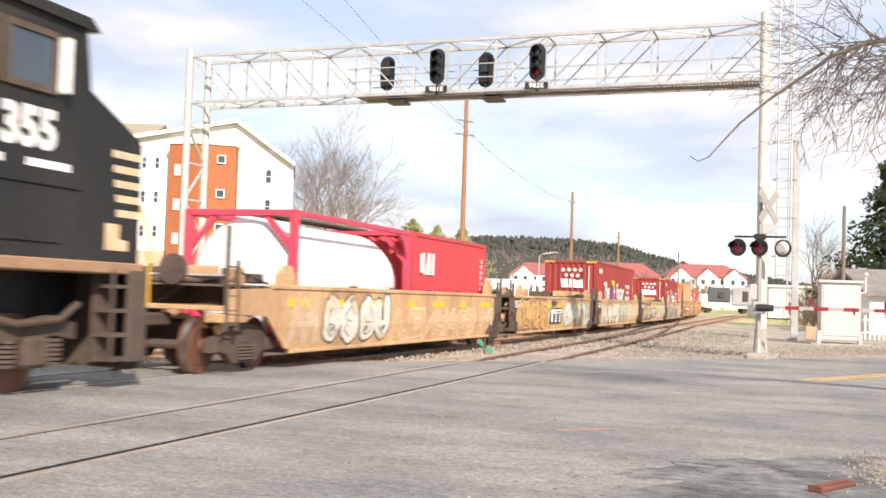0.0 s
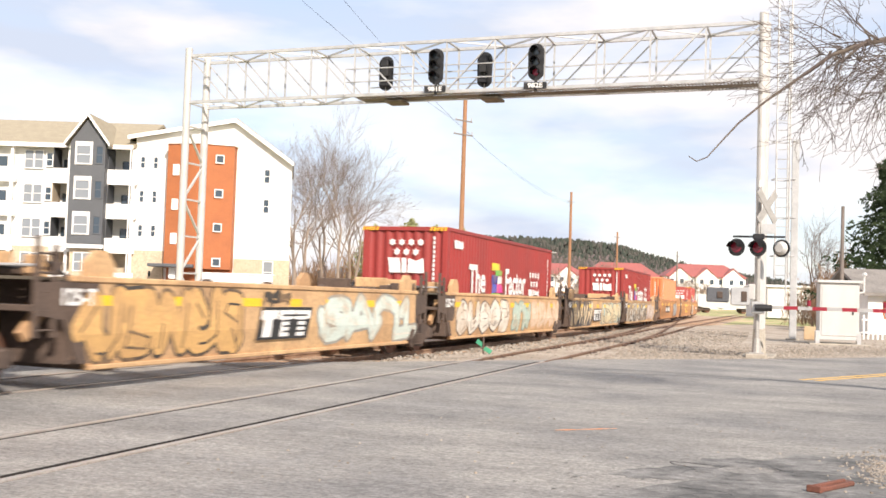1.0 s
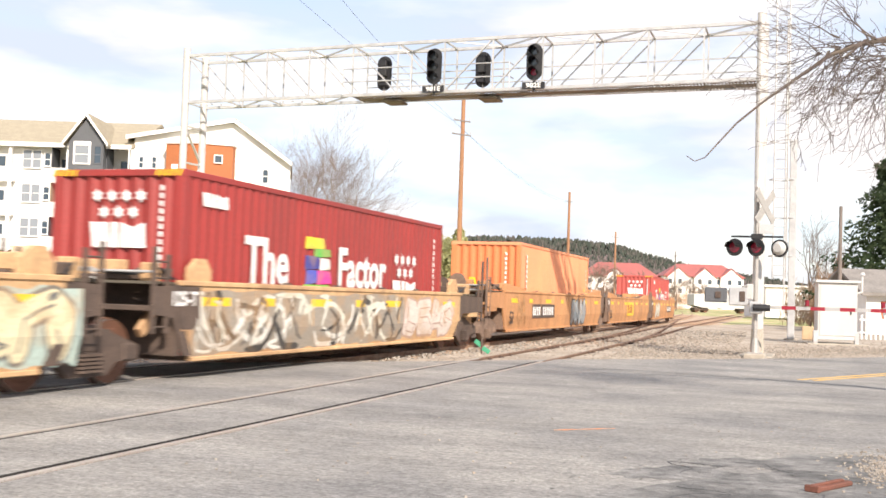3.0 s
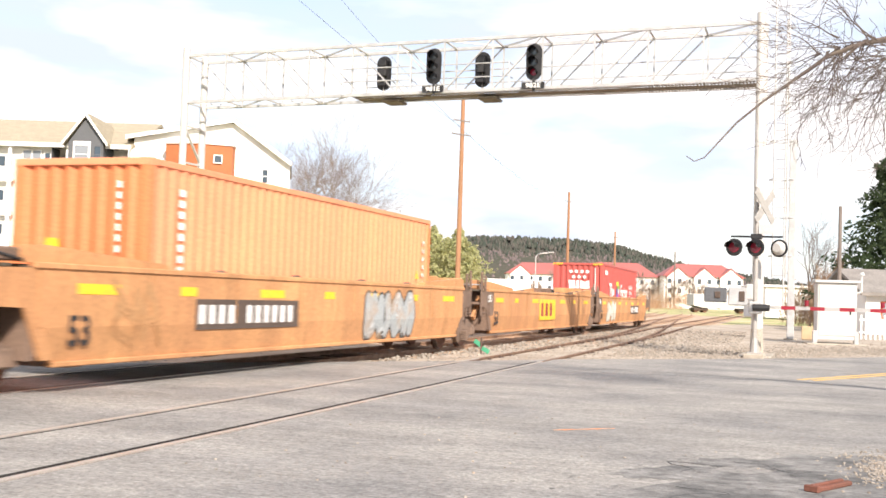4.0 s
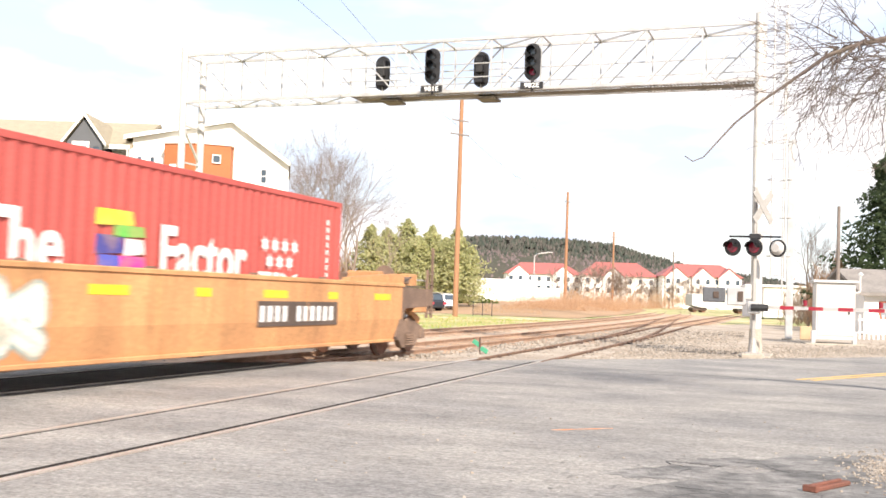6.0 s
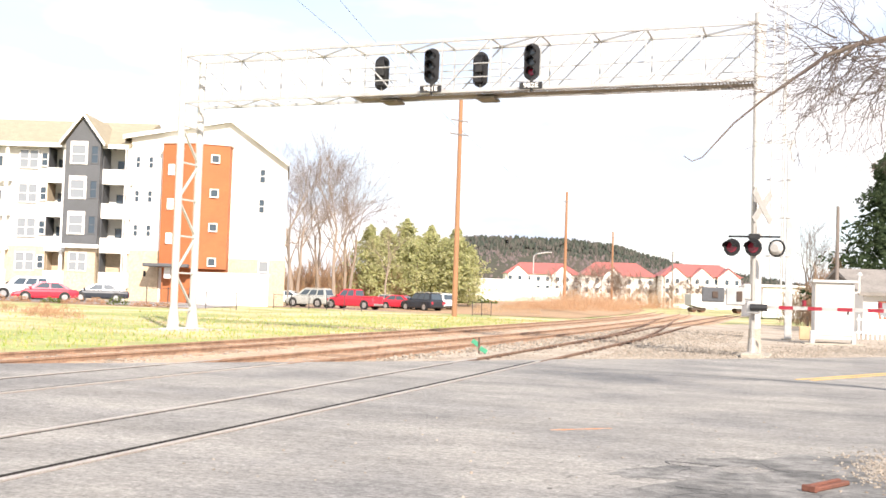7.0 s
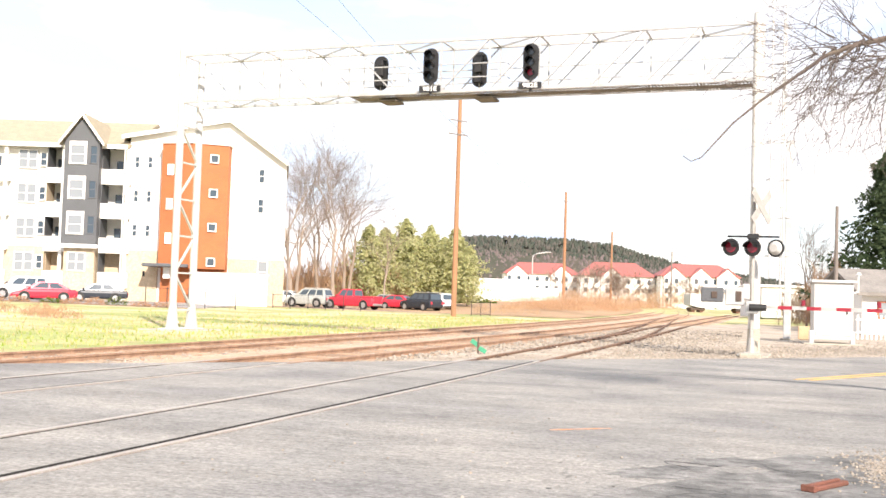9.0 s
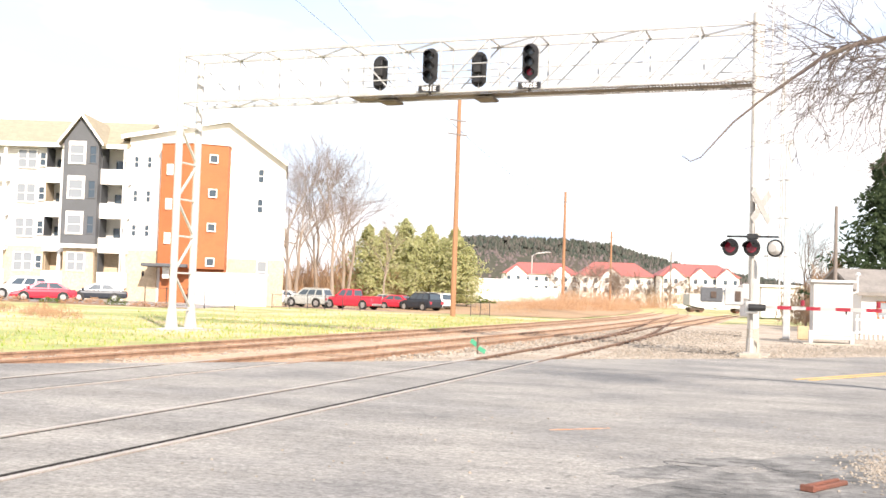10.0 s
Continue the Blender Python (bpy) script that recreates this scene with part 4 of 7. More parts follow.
def cai_marks(b, W, L, z0, z1):
    bm = B()
    m = on_side(W + .004, 1.0, z1 - .74)
    h = .55
    flat(bm, [(-.55, -h * .4), (-.22, -h / 2), (-.22, h / 2), (-.55, h * .4)], m)
    flat(bm, [(-.17, -h / 2), (.26, -h / 2), (.2, h / 2), (.0, h / 2)], m)
    flat(bm, [(.32, -h / 2), (.5, -h / 2), (.5, h / 2), (.32, h / 2)], m)
    part("owner_emblem", bm, WHITE, b, "white block emblem")
    for k in range(8):
        code_bar(b, .03, .05, on_side(W + .004, L - .55, z1 - .5 - k * .16))
        code_bar(b, .03, .05, on_side(W + .004, L - .35, z1 - .5 - k * .16))
    bm = B()
    flat(bm, [(-.06, -.06), (.06, -.06), (.06, .06), (-.06, .06)], on_side(W + .004, L - .35, z1 - 1.85), .003)
    part("hazard_label", bm, SAFETY, b)


def orange_marks(b, W, L, z0, z1):
    for k in range(9):
        code_bar(b, .07, .055, on_side(W + .004, .9, z1 - .45 - k * .17))
    for k in range(7):
        code_bar(b, .03, .05, on_end(.72, -.004, z1 - .4 - k * .16))
        code_bar(b, .04, .05, on_side(W + .004, L - .5, z1 - .6 - k * .2))
    bm = B()
    flat(bm, [(-.16, -.1), (.16, -.1), (.1, .14), (-.1, .14)], on_end(-.45, -.004, z1 - 1.35), .003)
    flat(bm, [(-.1, -.1), (.1, -.1), (0, .12)], on_side(W + .004, L - .9, z1 - 1.4), .003)
    part("hazard_label", bm, SAFETY, b, "yellow hazard label")


def tank_container(s0, z0):
    L, W, H = 6.06, 1.219, 2.59
    b = thing("tank_container", "white tank in a red steel frame on a wagon", "tank container", "containers on the train")
    z1 = z0 + H
    for y in (0, L):
        d = -1 if y == 0 else 1
        yy = sorted((y, y - d * .16))
        for sx in (-1, 1):
            bm = B()
            box(bm, *sorted((sx * (W - .16), sx * W)), *yy, z0, z1, .015)
            part("corner_post", bm, PINK, b)
            for zz, up in ((z1 - .12, -1), (z0 + .12, 1)):
                bm = B()
                beam(bm, (sx * (W - .12), y - d * .08, zz + up * .62), (sx * .55, y - d * .08, zz), .1, .1)
                part("corner_brace", bm, PINK, b)
        for z in (z0 + .06, z1 - .07):
            bm = B()
            box(bm, -W + .1, W - .1, *yy, z - .06, z + .065, .012)
            part("end_beam", bm, PINK, b)
    for sx in (-1, 1):
        for z in (z0 + .07, z1 - .07):
            bm = B()
            box(bm, *sorted((sx * (W - .1), sx * W)), .1, L - .1, z - .055, z + .055, .012)
            part("side_beam", bm, PINK, b)
        bm = B()
        prism(bm, [(L - .9, z1 - .1), (L - .1, z1 - .1), (L - .1, z1 - .85), (L - .25, z1 - .55), (L - .5, z1 - .25)], 0, *sorted((sx * (W - .06), sx * (W - .02))))
        part("gusset", bm, PINK, b)
    # dished vessel
    bm = B()
    R, zc = 1.15, z0 + H / 2 - .02
    prof = [(.05, .0), (.06, .5), (.09, .85), (.16, 1.05), (.3, R), (L - .95, R), (L - .6, 1.06), (L - .36, .84), (L - .2, .5), (L - .14, .0)]
    rings = []
    for y, r in prof:
        rings.append([bm.verts.new((r * math.cos(a), y, zc + r * math.sin(a))) for a in [2 * math.pi * k / 40 for k in range(40)]])
    for p, q in zip(rings, rings[1:]):
        for k in range(40):
            bm.faces.new((p[k], p[(k + 1) % 40], q[(k + 1) % 40], q[k]))
    bmesh.ops.remove_doubles(bm, verts=bm.verts[:], dist=1e-4)
    bmesh.ops.recalc_face_normals(bm, faces=bm.faces[:])
    part("vessel", bm, TANKW, b, "white clad pressure vessel", smooth=True)
    for y in (1.6, 2.9, 4.2):
        bm = B()
        for k in range(24):
            a, c = 2 * math.pi * k / 24, 2 * math.pi * (k + 1) / 24
            beam(bm, ((R + .004) * math.cos(a), y, zc + (R + .004) * math.sin(a)), ((R + .004) * math.cos(c), y, zc + (R + .004) * math.sin(c)), .05, .012)
        part("cladding_strap", bm, TANKW, b)
    bm = B()
    box(bm, -.35, .35, .6, L - .6, z1 - .06, z1 - .02)
    part("roof_walkway", bm, GRATING, b)
    bm = B()
    for k in range(6):
        flat(bm, [(-.16, -.12), (.12, -.12), (.16, .12), (-.1, .12)], on_side(.93, 1.5 + k * .5, zc - .62) , .05)
    part("tank_marks", bm, SAFETY, b, "yellow painted marks")
    return rides(b, s0)


def locomotive(s_nose):
    """The cab end of a black diesel; its zero is the front of the nose, the body lies towards -y."""
    b = thing("diesel_locomotive", "black diesel locomotive with cream nose stripes", "locomotive")
    X, deck = 1.52, 1.72
    bm = B()
    box(bm, -X, X, -21, .05, deck - .16, deck, .02)
    part("deck", bm, SILL, b, "dusty orange brown sill along the deck")
    # sill in black, so that its colour gives the dark void under the deck
    bm = B()
    box(bm, -.5, .5, -21, -.1, deck - .75, deck - .16)
    part("frame_sill", bm, BLACK, b)
    bm = B()
    N = 1.45
    prism(bm, [(0, deck), (0, deck + 1.65), (-.12, deck + 1.74), (-1.22, deck + 2.24), (-1.22, deck)], 0, -N, N)
    part("nose", bm, LOCO, b)
    bm = B()
    prism(bm, [(-1.2, deck), (-1.2, deck + 2.24), (-1.32, deck + 2.95), (-1.52, deck + 3.08), (-4.4, deck + 3.08), (-4.4, deck)], 0, -N - .02, N + .02)
    part("cab", bm, LOCO, b)
    bm = B()
    prism(bm, [(-1.15, deck + 2.98), (-1.35, deck + 3.13), (-4.4, deck + 3.16), (-4.4, deck + 3.04), (-1.3, deck + 2.98)], 0, -N - .1, N + .1)
    part("cab_roof", bm, LOCO, b)
    bm = B()
    box(bm, -.95, .95, -20.6, -4.4, deck, deck + 2.85, .06)
    part("long_hood", bm, LOCO, b)
    # side windows in frames
    for y0, y1 in ((-2.75, -1.95), (-4.0, -2.95)):
        bm = B()
        for a in ((y0 - .06, y1 + .06, 2.02, 2.1), (y0 - .06, y1 + .06, 2.72, 2.8), (y0 - .06, y0 + .02, 2.1, 2.72), (y1 - .02, y1 + .06, 2.1, 2.72)):
            box(bm, N + .015, N + .06, a[0], a[1], deck + a[2], deck + a[3])
        part("window_frame", bm, GRIME, b)
        bm = B()
        box(bm, N + .012, N + .028, y0, y1, deck + 2.08, deck + 2.74)
        part("side_window", bm, GLASS, b)
    bm = B()
    box(bm, N + .02, N + .2, -1.86, -1.8, deck + 2.05, deck + 2.75, .01)
    part("wind_deflector", bm, WHITE, b, "pale wind deflector")
    bm = B()
    prism(bm, [(-1.24, deck + 2.3), (-1.345, deck + 2.9), (-1.37, deck + 2.9), (-1.265, deck + 2.3)], 0, -1.2, 1.2)
    part("windshield", bm, GLASS, b)
    # cream stripes, stepped towards the cab
    for k in range(5):
        bm = B()
        z = deck + .62 + k * .2
        box(bm, N + .001, N + .005, -.66 + .0 + (4 - k) * .035, .0, z, z + .1)
        part("nose_stripe", bm, CREAM, b, "cream nose stripe")
        bm = B()
        box(bm, -N + .06, N - .06, .001, .005, z, z + .1)
        part("nose_stripe", bm, CREAM, b, "cream nose stripe")
    bm = B()
    flat(bm, [(-.75, .16), (-.25, .16), (-.25, .3), (-.45, .32), (-.45, .52), (-.75, .52)], on_side(N + .002, 0, deck), .003)
    part("maker_patch", bm, CREAM, b, "faded cream patch")
    part("road_number", words("355", .66, on_side(N + .024, -2.32, deck + 1.55), .03, 1.0), WHITE, b, "white road number")
    bm = B()
    for y0, y1 in ((-3.2, -2.75), (-2.35, -1.55)):
        flat(bm, [(y0, 0), (y1, 0), (y1, .1), (y0, .1)], on_side(N + .024, 0, deck + 1.1), .003)
    part("builder_bars", bm, WHITE, b)
    bm = B()
    box(bm, N + .02, N + .05, -4.2, -1.35, deck + .9, deck + .93)
    box(bm, N + .02, N + .05, -4.2, -1.7, deck + .2, deck + .23)
    part("panel_seam", bm, LOCO, b)
    # pilot, steps and yellow handrails
    bm = B()
    prism(bm, [(.1, .25), (.22, .25), (.12, deck - .1), (0, deck - .1)], 0, -1.45, 1.45)
    part("pilot", bm, GRIME, b)
    for k in range(4):
        bm = B()
        box(bm, X - .3, X + .02, -.6, .12, .38 + k * .33, .43 + k * .33)
        part("step", bm, GRIME, b)
    bm = B()
    box(bm, X - .34, X - .3, -.62, .12, .36, deck - .16)
    part("step_back", bm, GRIME, b)
    bm = B()
    box(bm, X - .02, X + .03, -.30, .13, .36, deck - .1, .01)
    part("step_panel", bm, GRIME, b)
    bm = B()
    box(bm, X - .02, X + .02, -.64, -.6, .38, deck - .1)
    box(bm, X - .02, X + .02, .1, .14, .38, deck - .1)
    part("step_frame", bm, GRIME, b)
    for y in (.14,):
        bm = B()
        pipe(bm, [(X - .05, y - .1, .95), (X + .03, y, 1.2), (X + .03, y, deck + .3), (X - .15, y - .12, deck + 1.0), (X - .4, y - .12, deck + 1.1)], .022, 8)
        part("handrail", bm, GRAB, b, "yellow handrail")
    bm = B()
    box(bm, -.14, .14, .1, .8, .74, 1.0, .03)
    part("coupler", bm, TRUCK, b)
    # three-axle bogie
    bm = B()
    for sx in (-1, 1):
        prism(bm, [(-6.1, .72), (-6.0, .92), (-5.6, 1.0), (-4.6, .86), (-3.9, 1.0), (-2.9, 1.0), (-2.3, .86), (-1.4, 1.0), (-.95, .9), (-.95, .68), (-1.3, .74), (-2.4, .68), (-3.0, .76), (-3.8, .76), (-4.6, .68), (-5.6, .76)], 0, *sorted((sx * 1.05, sx * 1.2)))
    fr = part("bogie_frame", bm, TRUCK, b)
    bm = B()
    box(bm, -.6, .6, -5.7, -1.2, .22, 1.0)
    part("motor_case", bm, BLACK, fr)
    for y in (-1.75, -3.4, -5.1):
        for sx in (-1, 1):
            bm = B()
            rod(bm, (sx * .68, y, .51), (sx * .82, y, .51), .51, 28)
            rod(bm, (sx * .8, y, .51), (sx * 1.0, y, .51), .16, 12)
            part("wheel", bm, WHEEL, fr)
            bm = B()
            box(bm, *sorted((sx * 1.1, sx * 1.3)), y - .22, y + .22, .34, .74, .05)
            part("axle_box", bm, TRUCK, fr)
            for dy in (-.42, .42):
                bm = B()
                for k in range(6):
                    rod(bm, (sx * 1.14, y + dy, .36 + k * .06), (sx * 1.14, y + dy, .40 + k * .06), .13, 10)
                part("coil_spring", bm, TRUCK, fr)
    bm = B()
    pipe(bm, [(1.24, -2.6, 1.0), (1.3, -2.2, .9), (1.3, -1.4, .95), (1.26, -1.0, 1.15)], .05, 8)
    part("brake_pipe", bm, TRUCK, fr)
    bm = B()
    box(bm, -1.3, 1.3, -14.5, -7.5, .45, deck - .5, .15)
    part("fuel_tank", bm, GRIME, b)
    return rides(b, s_nose)


def train():
    def gr(*a, **k):
        return lambda car, x: graffiti(car, x, *a, **k)
    pale, dark, aqua, grey, WELL = (.68, .64, .56), (.05, .045, .04), (.34, .48, .44), (.34, .37, .38), (.58, .36, .17)
    locomotive(12.72)
    t4, l4, t5, l5 = 1.47, .27, 1.62, .34
    shared = "shared"
    well_car(16.9, 30.55, "yellow well wagon with pale bubble graffiti", WELLY, t4, l4, "end", shared, "", [
        gr(.5, 1.8, .45, 1.40, (.60, .45, .33), (.58, .40, .27), 14, style="wild", text="an"), gr(1.95, 5.5, .33, 1.44, pale, (.10, .09, .08), 11, text="ooou", accent=(.22, .2, .18), thick=.165),
        gr(5.9, 12.0, .34, 1.15, (.60, .385, .20), (.66, .50, .34), 12, style="block", text="uenrasb", thick=.09), gr(12.3, 13.4, .5, 1.2, (.55, .36, .2), (.62, .50, .36), 13, style="wild", text="ks")], rake=(.72, .2), seat=.55)
    well_car(33.45, 45.85, "empty yellow well wagon with dark outlined graffiti", WELLY, t4, l4, shared, shared, "125-T", [
        gr(.15, 4.35, .30, 1.45, (.60, .36, .14), dark, 21, style="block", text="ubnub", thick=.155), lambda c, x: panel_emblem(c, x, 4.75, 6.9, .55, 1.12),
        gr(7.2, 12.6, .32, 1.42, (.55, .62, .56), (.30, .30, .27), 23, accent=(.66, .63, .55), style="block", text="saut", thick=.13), gr(4.9, 6.0, 1.15, 1.42, WELL, dark, 25, style="wild", text="ara", thick=.05)])
    well_car(48.55, 61.25, "yellow well wagon with pale and green graffiti", WELLY, t4, l4, shared, shared, "125-T", [
        gr(.6, 6.0, .32, 1.42, pale, (.12, .10, .09), 31, text="ouooe", thick=.17, accent=(.30, .26, .22)), gr(6.3, 8.7, .32, 1.35, (.40, .50, .43), (.20, .27, .24), 32, style="block", text="suk", accent=(.56, .6, .5)),
        gr(8.8, 13.0, .38, 1.40, (.66, .50, .36), (.62, .40, .25), 33, text="bean", thick=.17, accent=(.7, .6, .5))])
    well_car(64.0, 76.65, "empty well wagon covered in black and cream graffiti", WELLY, t4, l4, shared, shared, "125-T", [
        lambda c, x: shards(c, x, .1, 5.15, .28, 1.46, (.70, .56, .36), (.03, .03, .03), (.095, .09, .09), (.30, .28, .26), 41), lambda c, x: panel_emblem(c, x, 5.2, 7.3, .52, 1.08),
        gr(7.5, 12.9, .32, 1.40, (.66, .58, .38), (.17, .16, .14), 43, accent=(.15, .15, .14), text="ubkbu", style="block", thick=.15, ground=(.40, .50, .45))])
    well_car(79.45, 92.9, "grimy well wagon with grey green graffiti", WELLY, t4, l4, shared, "end", "125-T", [
        lambda c, x: swirls(c, x, .3, 9.3, .30, 1.43, ((.68, .66, .58), (.05, .045, .04), (.62, .60, .50), (.70, .67, .60), (.06, .055, .05)), (.30, .26, .21), 51), gr(9.3, 12.9, .35, 1.38, (.60, .52, .46), (.40, .28, .23), 52, style="block", text="beas")])
    def fifty(y):
        def f(c, x):
            part("length_mark", words("53", .55, on_side(x, y, .78), .012, .9), BLACK, c, "black stencilled length mark")
        return f
    well_car(97.75, 114.55, "orange well wagon with grey bubble graffiti", WELLO, t5, l5, "end", shared, "", [
        fifty(.8), lambda c, x: plate_bars(c, x, 3.75, 1.0, 11, .3, GRIME, 5, wide=1.6), gr(10.1, 13.2, .36, 1.52, grey, dark, 61, accent=(.50, .53, .54), text="uuou", thick=.155), gr(1.35, 2.7, .55, 1.5, (.34, .17, .07), (.42, .21, .09), 63, style="wild", text="ra", thick=.045)])
    well_car(117.5, 133.55, "empty orange well wagon with rust streaks", WELLO, t5, l5, shared, shared, "151", [
        fifty(.8), lambda c, x: plate_bars(c, x, 6.85, 1.05, 3, .46, SAFETY, 7, color=ZRED, wide=2.4)])
    well_car(136.6, 153.6, "orange well wagon with a pale graffiti tag", WELLO, t5, l5, shared, "end", "151", [
        fifty(.5), gr(2.0, 4.95, .42, 1.52, (.66, .66, .58), (.30, .36, .33), 71, style="block", text="sak", accent=(.42, .52, .48)), lambda c, x: plate_bars(c, x, 10.4, 1.0, 11, .28, GRIME, 8, wide=1.6)])
    tank_container(17.98, .36)
    container(24.25, 6.06, 2.59, .36, CRED, "bright red twenty foot container with white emblem", [cai_marks])
    # the third box's paint is brightened in place of later sunshine
    for s, paint, tone in ((48.8, ZRED, "dark"), (79.6, ZRED, "dark"), (138.35, ZSUNLIT, "lightened")):
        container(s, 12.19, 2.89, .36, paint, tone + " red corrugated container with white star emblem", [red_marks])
    container(100.2, 12.19, 2.89, .42, ORNG, "orange corrugated container on a well wagon", [orange_marks], ORNGEND)


# ---- signal bridge ----
def signal_bridge():
    b = thing("signal_bridge", "pale steel truss signal bridge spanning the tracks", "signal bridge")
    xl, xr, yl, yr = -22.35, -2.05, 33.75, 33.25
    zt, zb, dp = 9.91, 8.20, 1.25
    n = 12
    def P(k, back, z):
        t = k / n
        return Vector((xl + (xr - xl) * t, yl + (yr - yl) * t + back * dp, z))
    for z in (zt, zb):
        for back in (0, 1):
            bm = B()
            beam(bm, P(0, back, z), P(n, back, z), .09, .10)
            part("chord", bm, GALV, b)
    for k in range(n + 1):
        for back in (0, 1):
            bm = B()
            beam(bm, P(k, back, zb), P(k, back, zt), .055, .045)
            part("upright", bm, GALV, b)
        for z in (zt, zb):
            bm = B()
            beam(bm, P(k, 0, z), P(k, 1, z), .06, .05)
            part("cross_bar", bm, GALV, b)
    mid = n // 2
    for k in range(n):
        for back in (0, 1):
            bm = B()
            a, c = (zt, zb) if k < mid else (zb, zt)
            beam(bm, P(k, back, a), P(k + 1, back, c), .05 if back else .06, .04)
            part("diagonal", bm, GALV, b)
        for z in (zt, zb):
            bm = B()
            beam(bm, P(k, k % 2, z), P(k + 1, 1 - k % 2, z), .05, .05)
            part("lacing_bar", bm, GALV, b)
    # walkway from the signals to the ladder end
    t0 = 4
    for k in range(t0, n):
        bm = B()
        for j in range(16):
            p, q = P(k + j / 16, 0, zb - .03), P(k + j / 16, 1, zb - .03)
            beam(bm, p, q, .03, .03)
        beam(bm, P(k, .5, zb - .05), P(k + 1, .5, zb - .05), dp * .34, .012)
        for f in (.2, .5, .8):
            beam(bm, P(k, f, zb - .035), P(k + 1, f, zb - .035), .03, .02)
        part("walkway_grating", bm, GRATING, b)
    for z in (zb + .5, zb + .95):
        bm = B()
        beam(bm, P(t0, 1, z), P(n, 1, z), .04, .04)
        part("guard_rail", bm, GALV, b)
    # signal platforms with rails
    for x in (-14.3, -10.85):
        bm = B()
        for z in (zb + .45, zb + .9):
            pipe(bm, [(x - 1.6, yl - .25, z), (x + .9, yl - .25, z), (x + .9, yl + .2, z)], .022)
        rod(bm, (x + .9, yl - .25, zb), (x + .9, yl - .25, zb + .9), .022)
        rod(bm, (x - 1.6, yl - .25, zb), (x - 1.6, yl - .25, zb + .9), .022)
        part("platform_rail", bm, GALV, b)
        bm = B()
        box(bm, x - .3, x + .35, yl + .15, yl + .95, zb - .2, zb - .11, .02)
        part("platform_step", bm, GRATING, b)
    # legs: two posts at each end with lacing
    for x, y, flare in ((xl, yl, .2), (xr, yr, .05)):
        for back in (0, 1):
            bm = B()
            yy = y + back * dp
            rod(bm, (x, yy, -.1), (x, yy, zt + .28), .135, 14)
            part("leg", bm, ALU, b)
            bm = B()
            rod(bm, (x, yy, -.16), (x, yy, .75), .15 + flare * .5, 12, .14)
            box(bm, x - .35, x + .35, yy - .35, yy + .35, -.16, -.06, .02)
            part("leg_base", bm, ALU if x < -10 else CONCRETE, b)
        zs = [.6, 1.95, 3.3, 4.65, 6.0, 7.35]
        for k, z in enumerate(zs):
            bm = B()
            beam(bm, (x, y, z), (x, y + dp, z), .08, .06)
            part("leg_brace", bm, ALU, b)
            if k < len(zs) - 1:
                bm = B()
                a, c = (0, dp) if k % 2 else (dp, 0)
                beam(bm, (x, y + a, z), (x, y + c, zs[k + 1]), .08, .06)
                part("leg_brace", bm, ALU, b)
    bm = B()
    box(bm, xl - 1.0, xl + 1.0, yl - .8, yl + dp + .8, -.4, -.10, .05)
    part("footing", bm, CONCRETE, b)
    bm = B()
    box(bm, xr - .5, xr + .5, yr - .6, yr + dp + .6, -.4, -.02, .05)
    part("footing", bm, CONCRETE, b)
    # caged ladder on the back of the tall end
    bm = B()
    lx, ly = xr + .55, yr + dp + .4
    for sx in (-.2, .2):
        rod(bm, (lx + sx, ly, 2.3), (lx + sx, ly, zt + 1.5), .028)
    for k in range(29):
        rod(bm, (lx - .2, ly, 2.4 + k * .3), (lx + .2, ly, 2.4 + k * .3), .014)
    part("ladder", bm, GALV, b)
    for k in range(7):
        bm = B()
        z = 3.0 + k * 1.2
        pipe(bm, [(lx - .2, ly, z), (lx - .36, ly + .4, z), (lx, ly + .7, z), (lx + .36, ly + .4, z), (lx + .2, ly, z)], .02)
        part("ladder_hoop", bm, GALV, b)
    return b


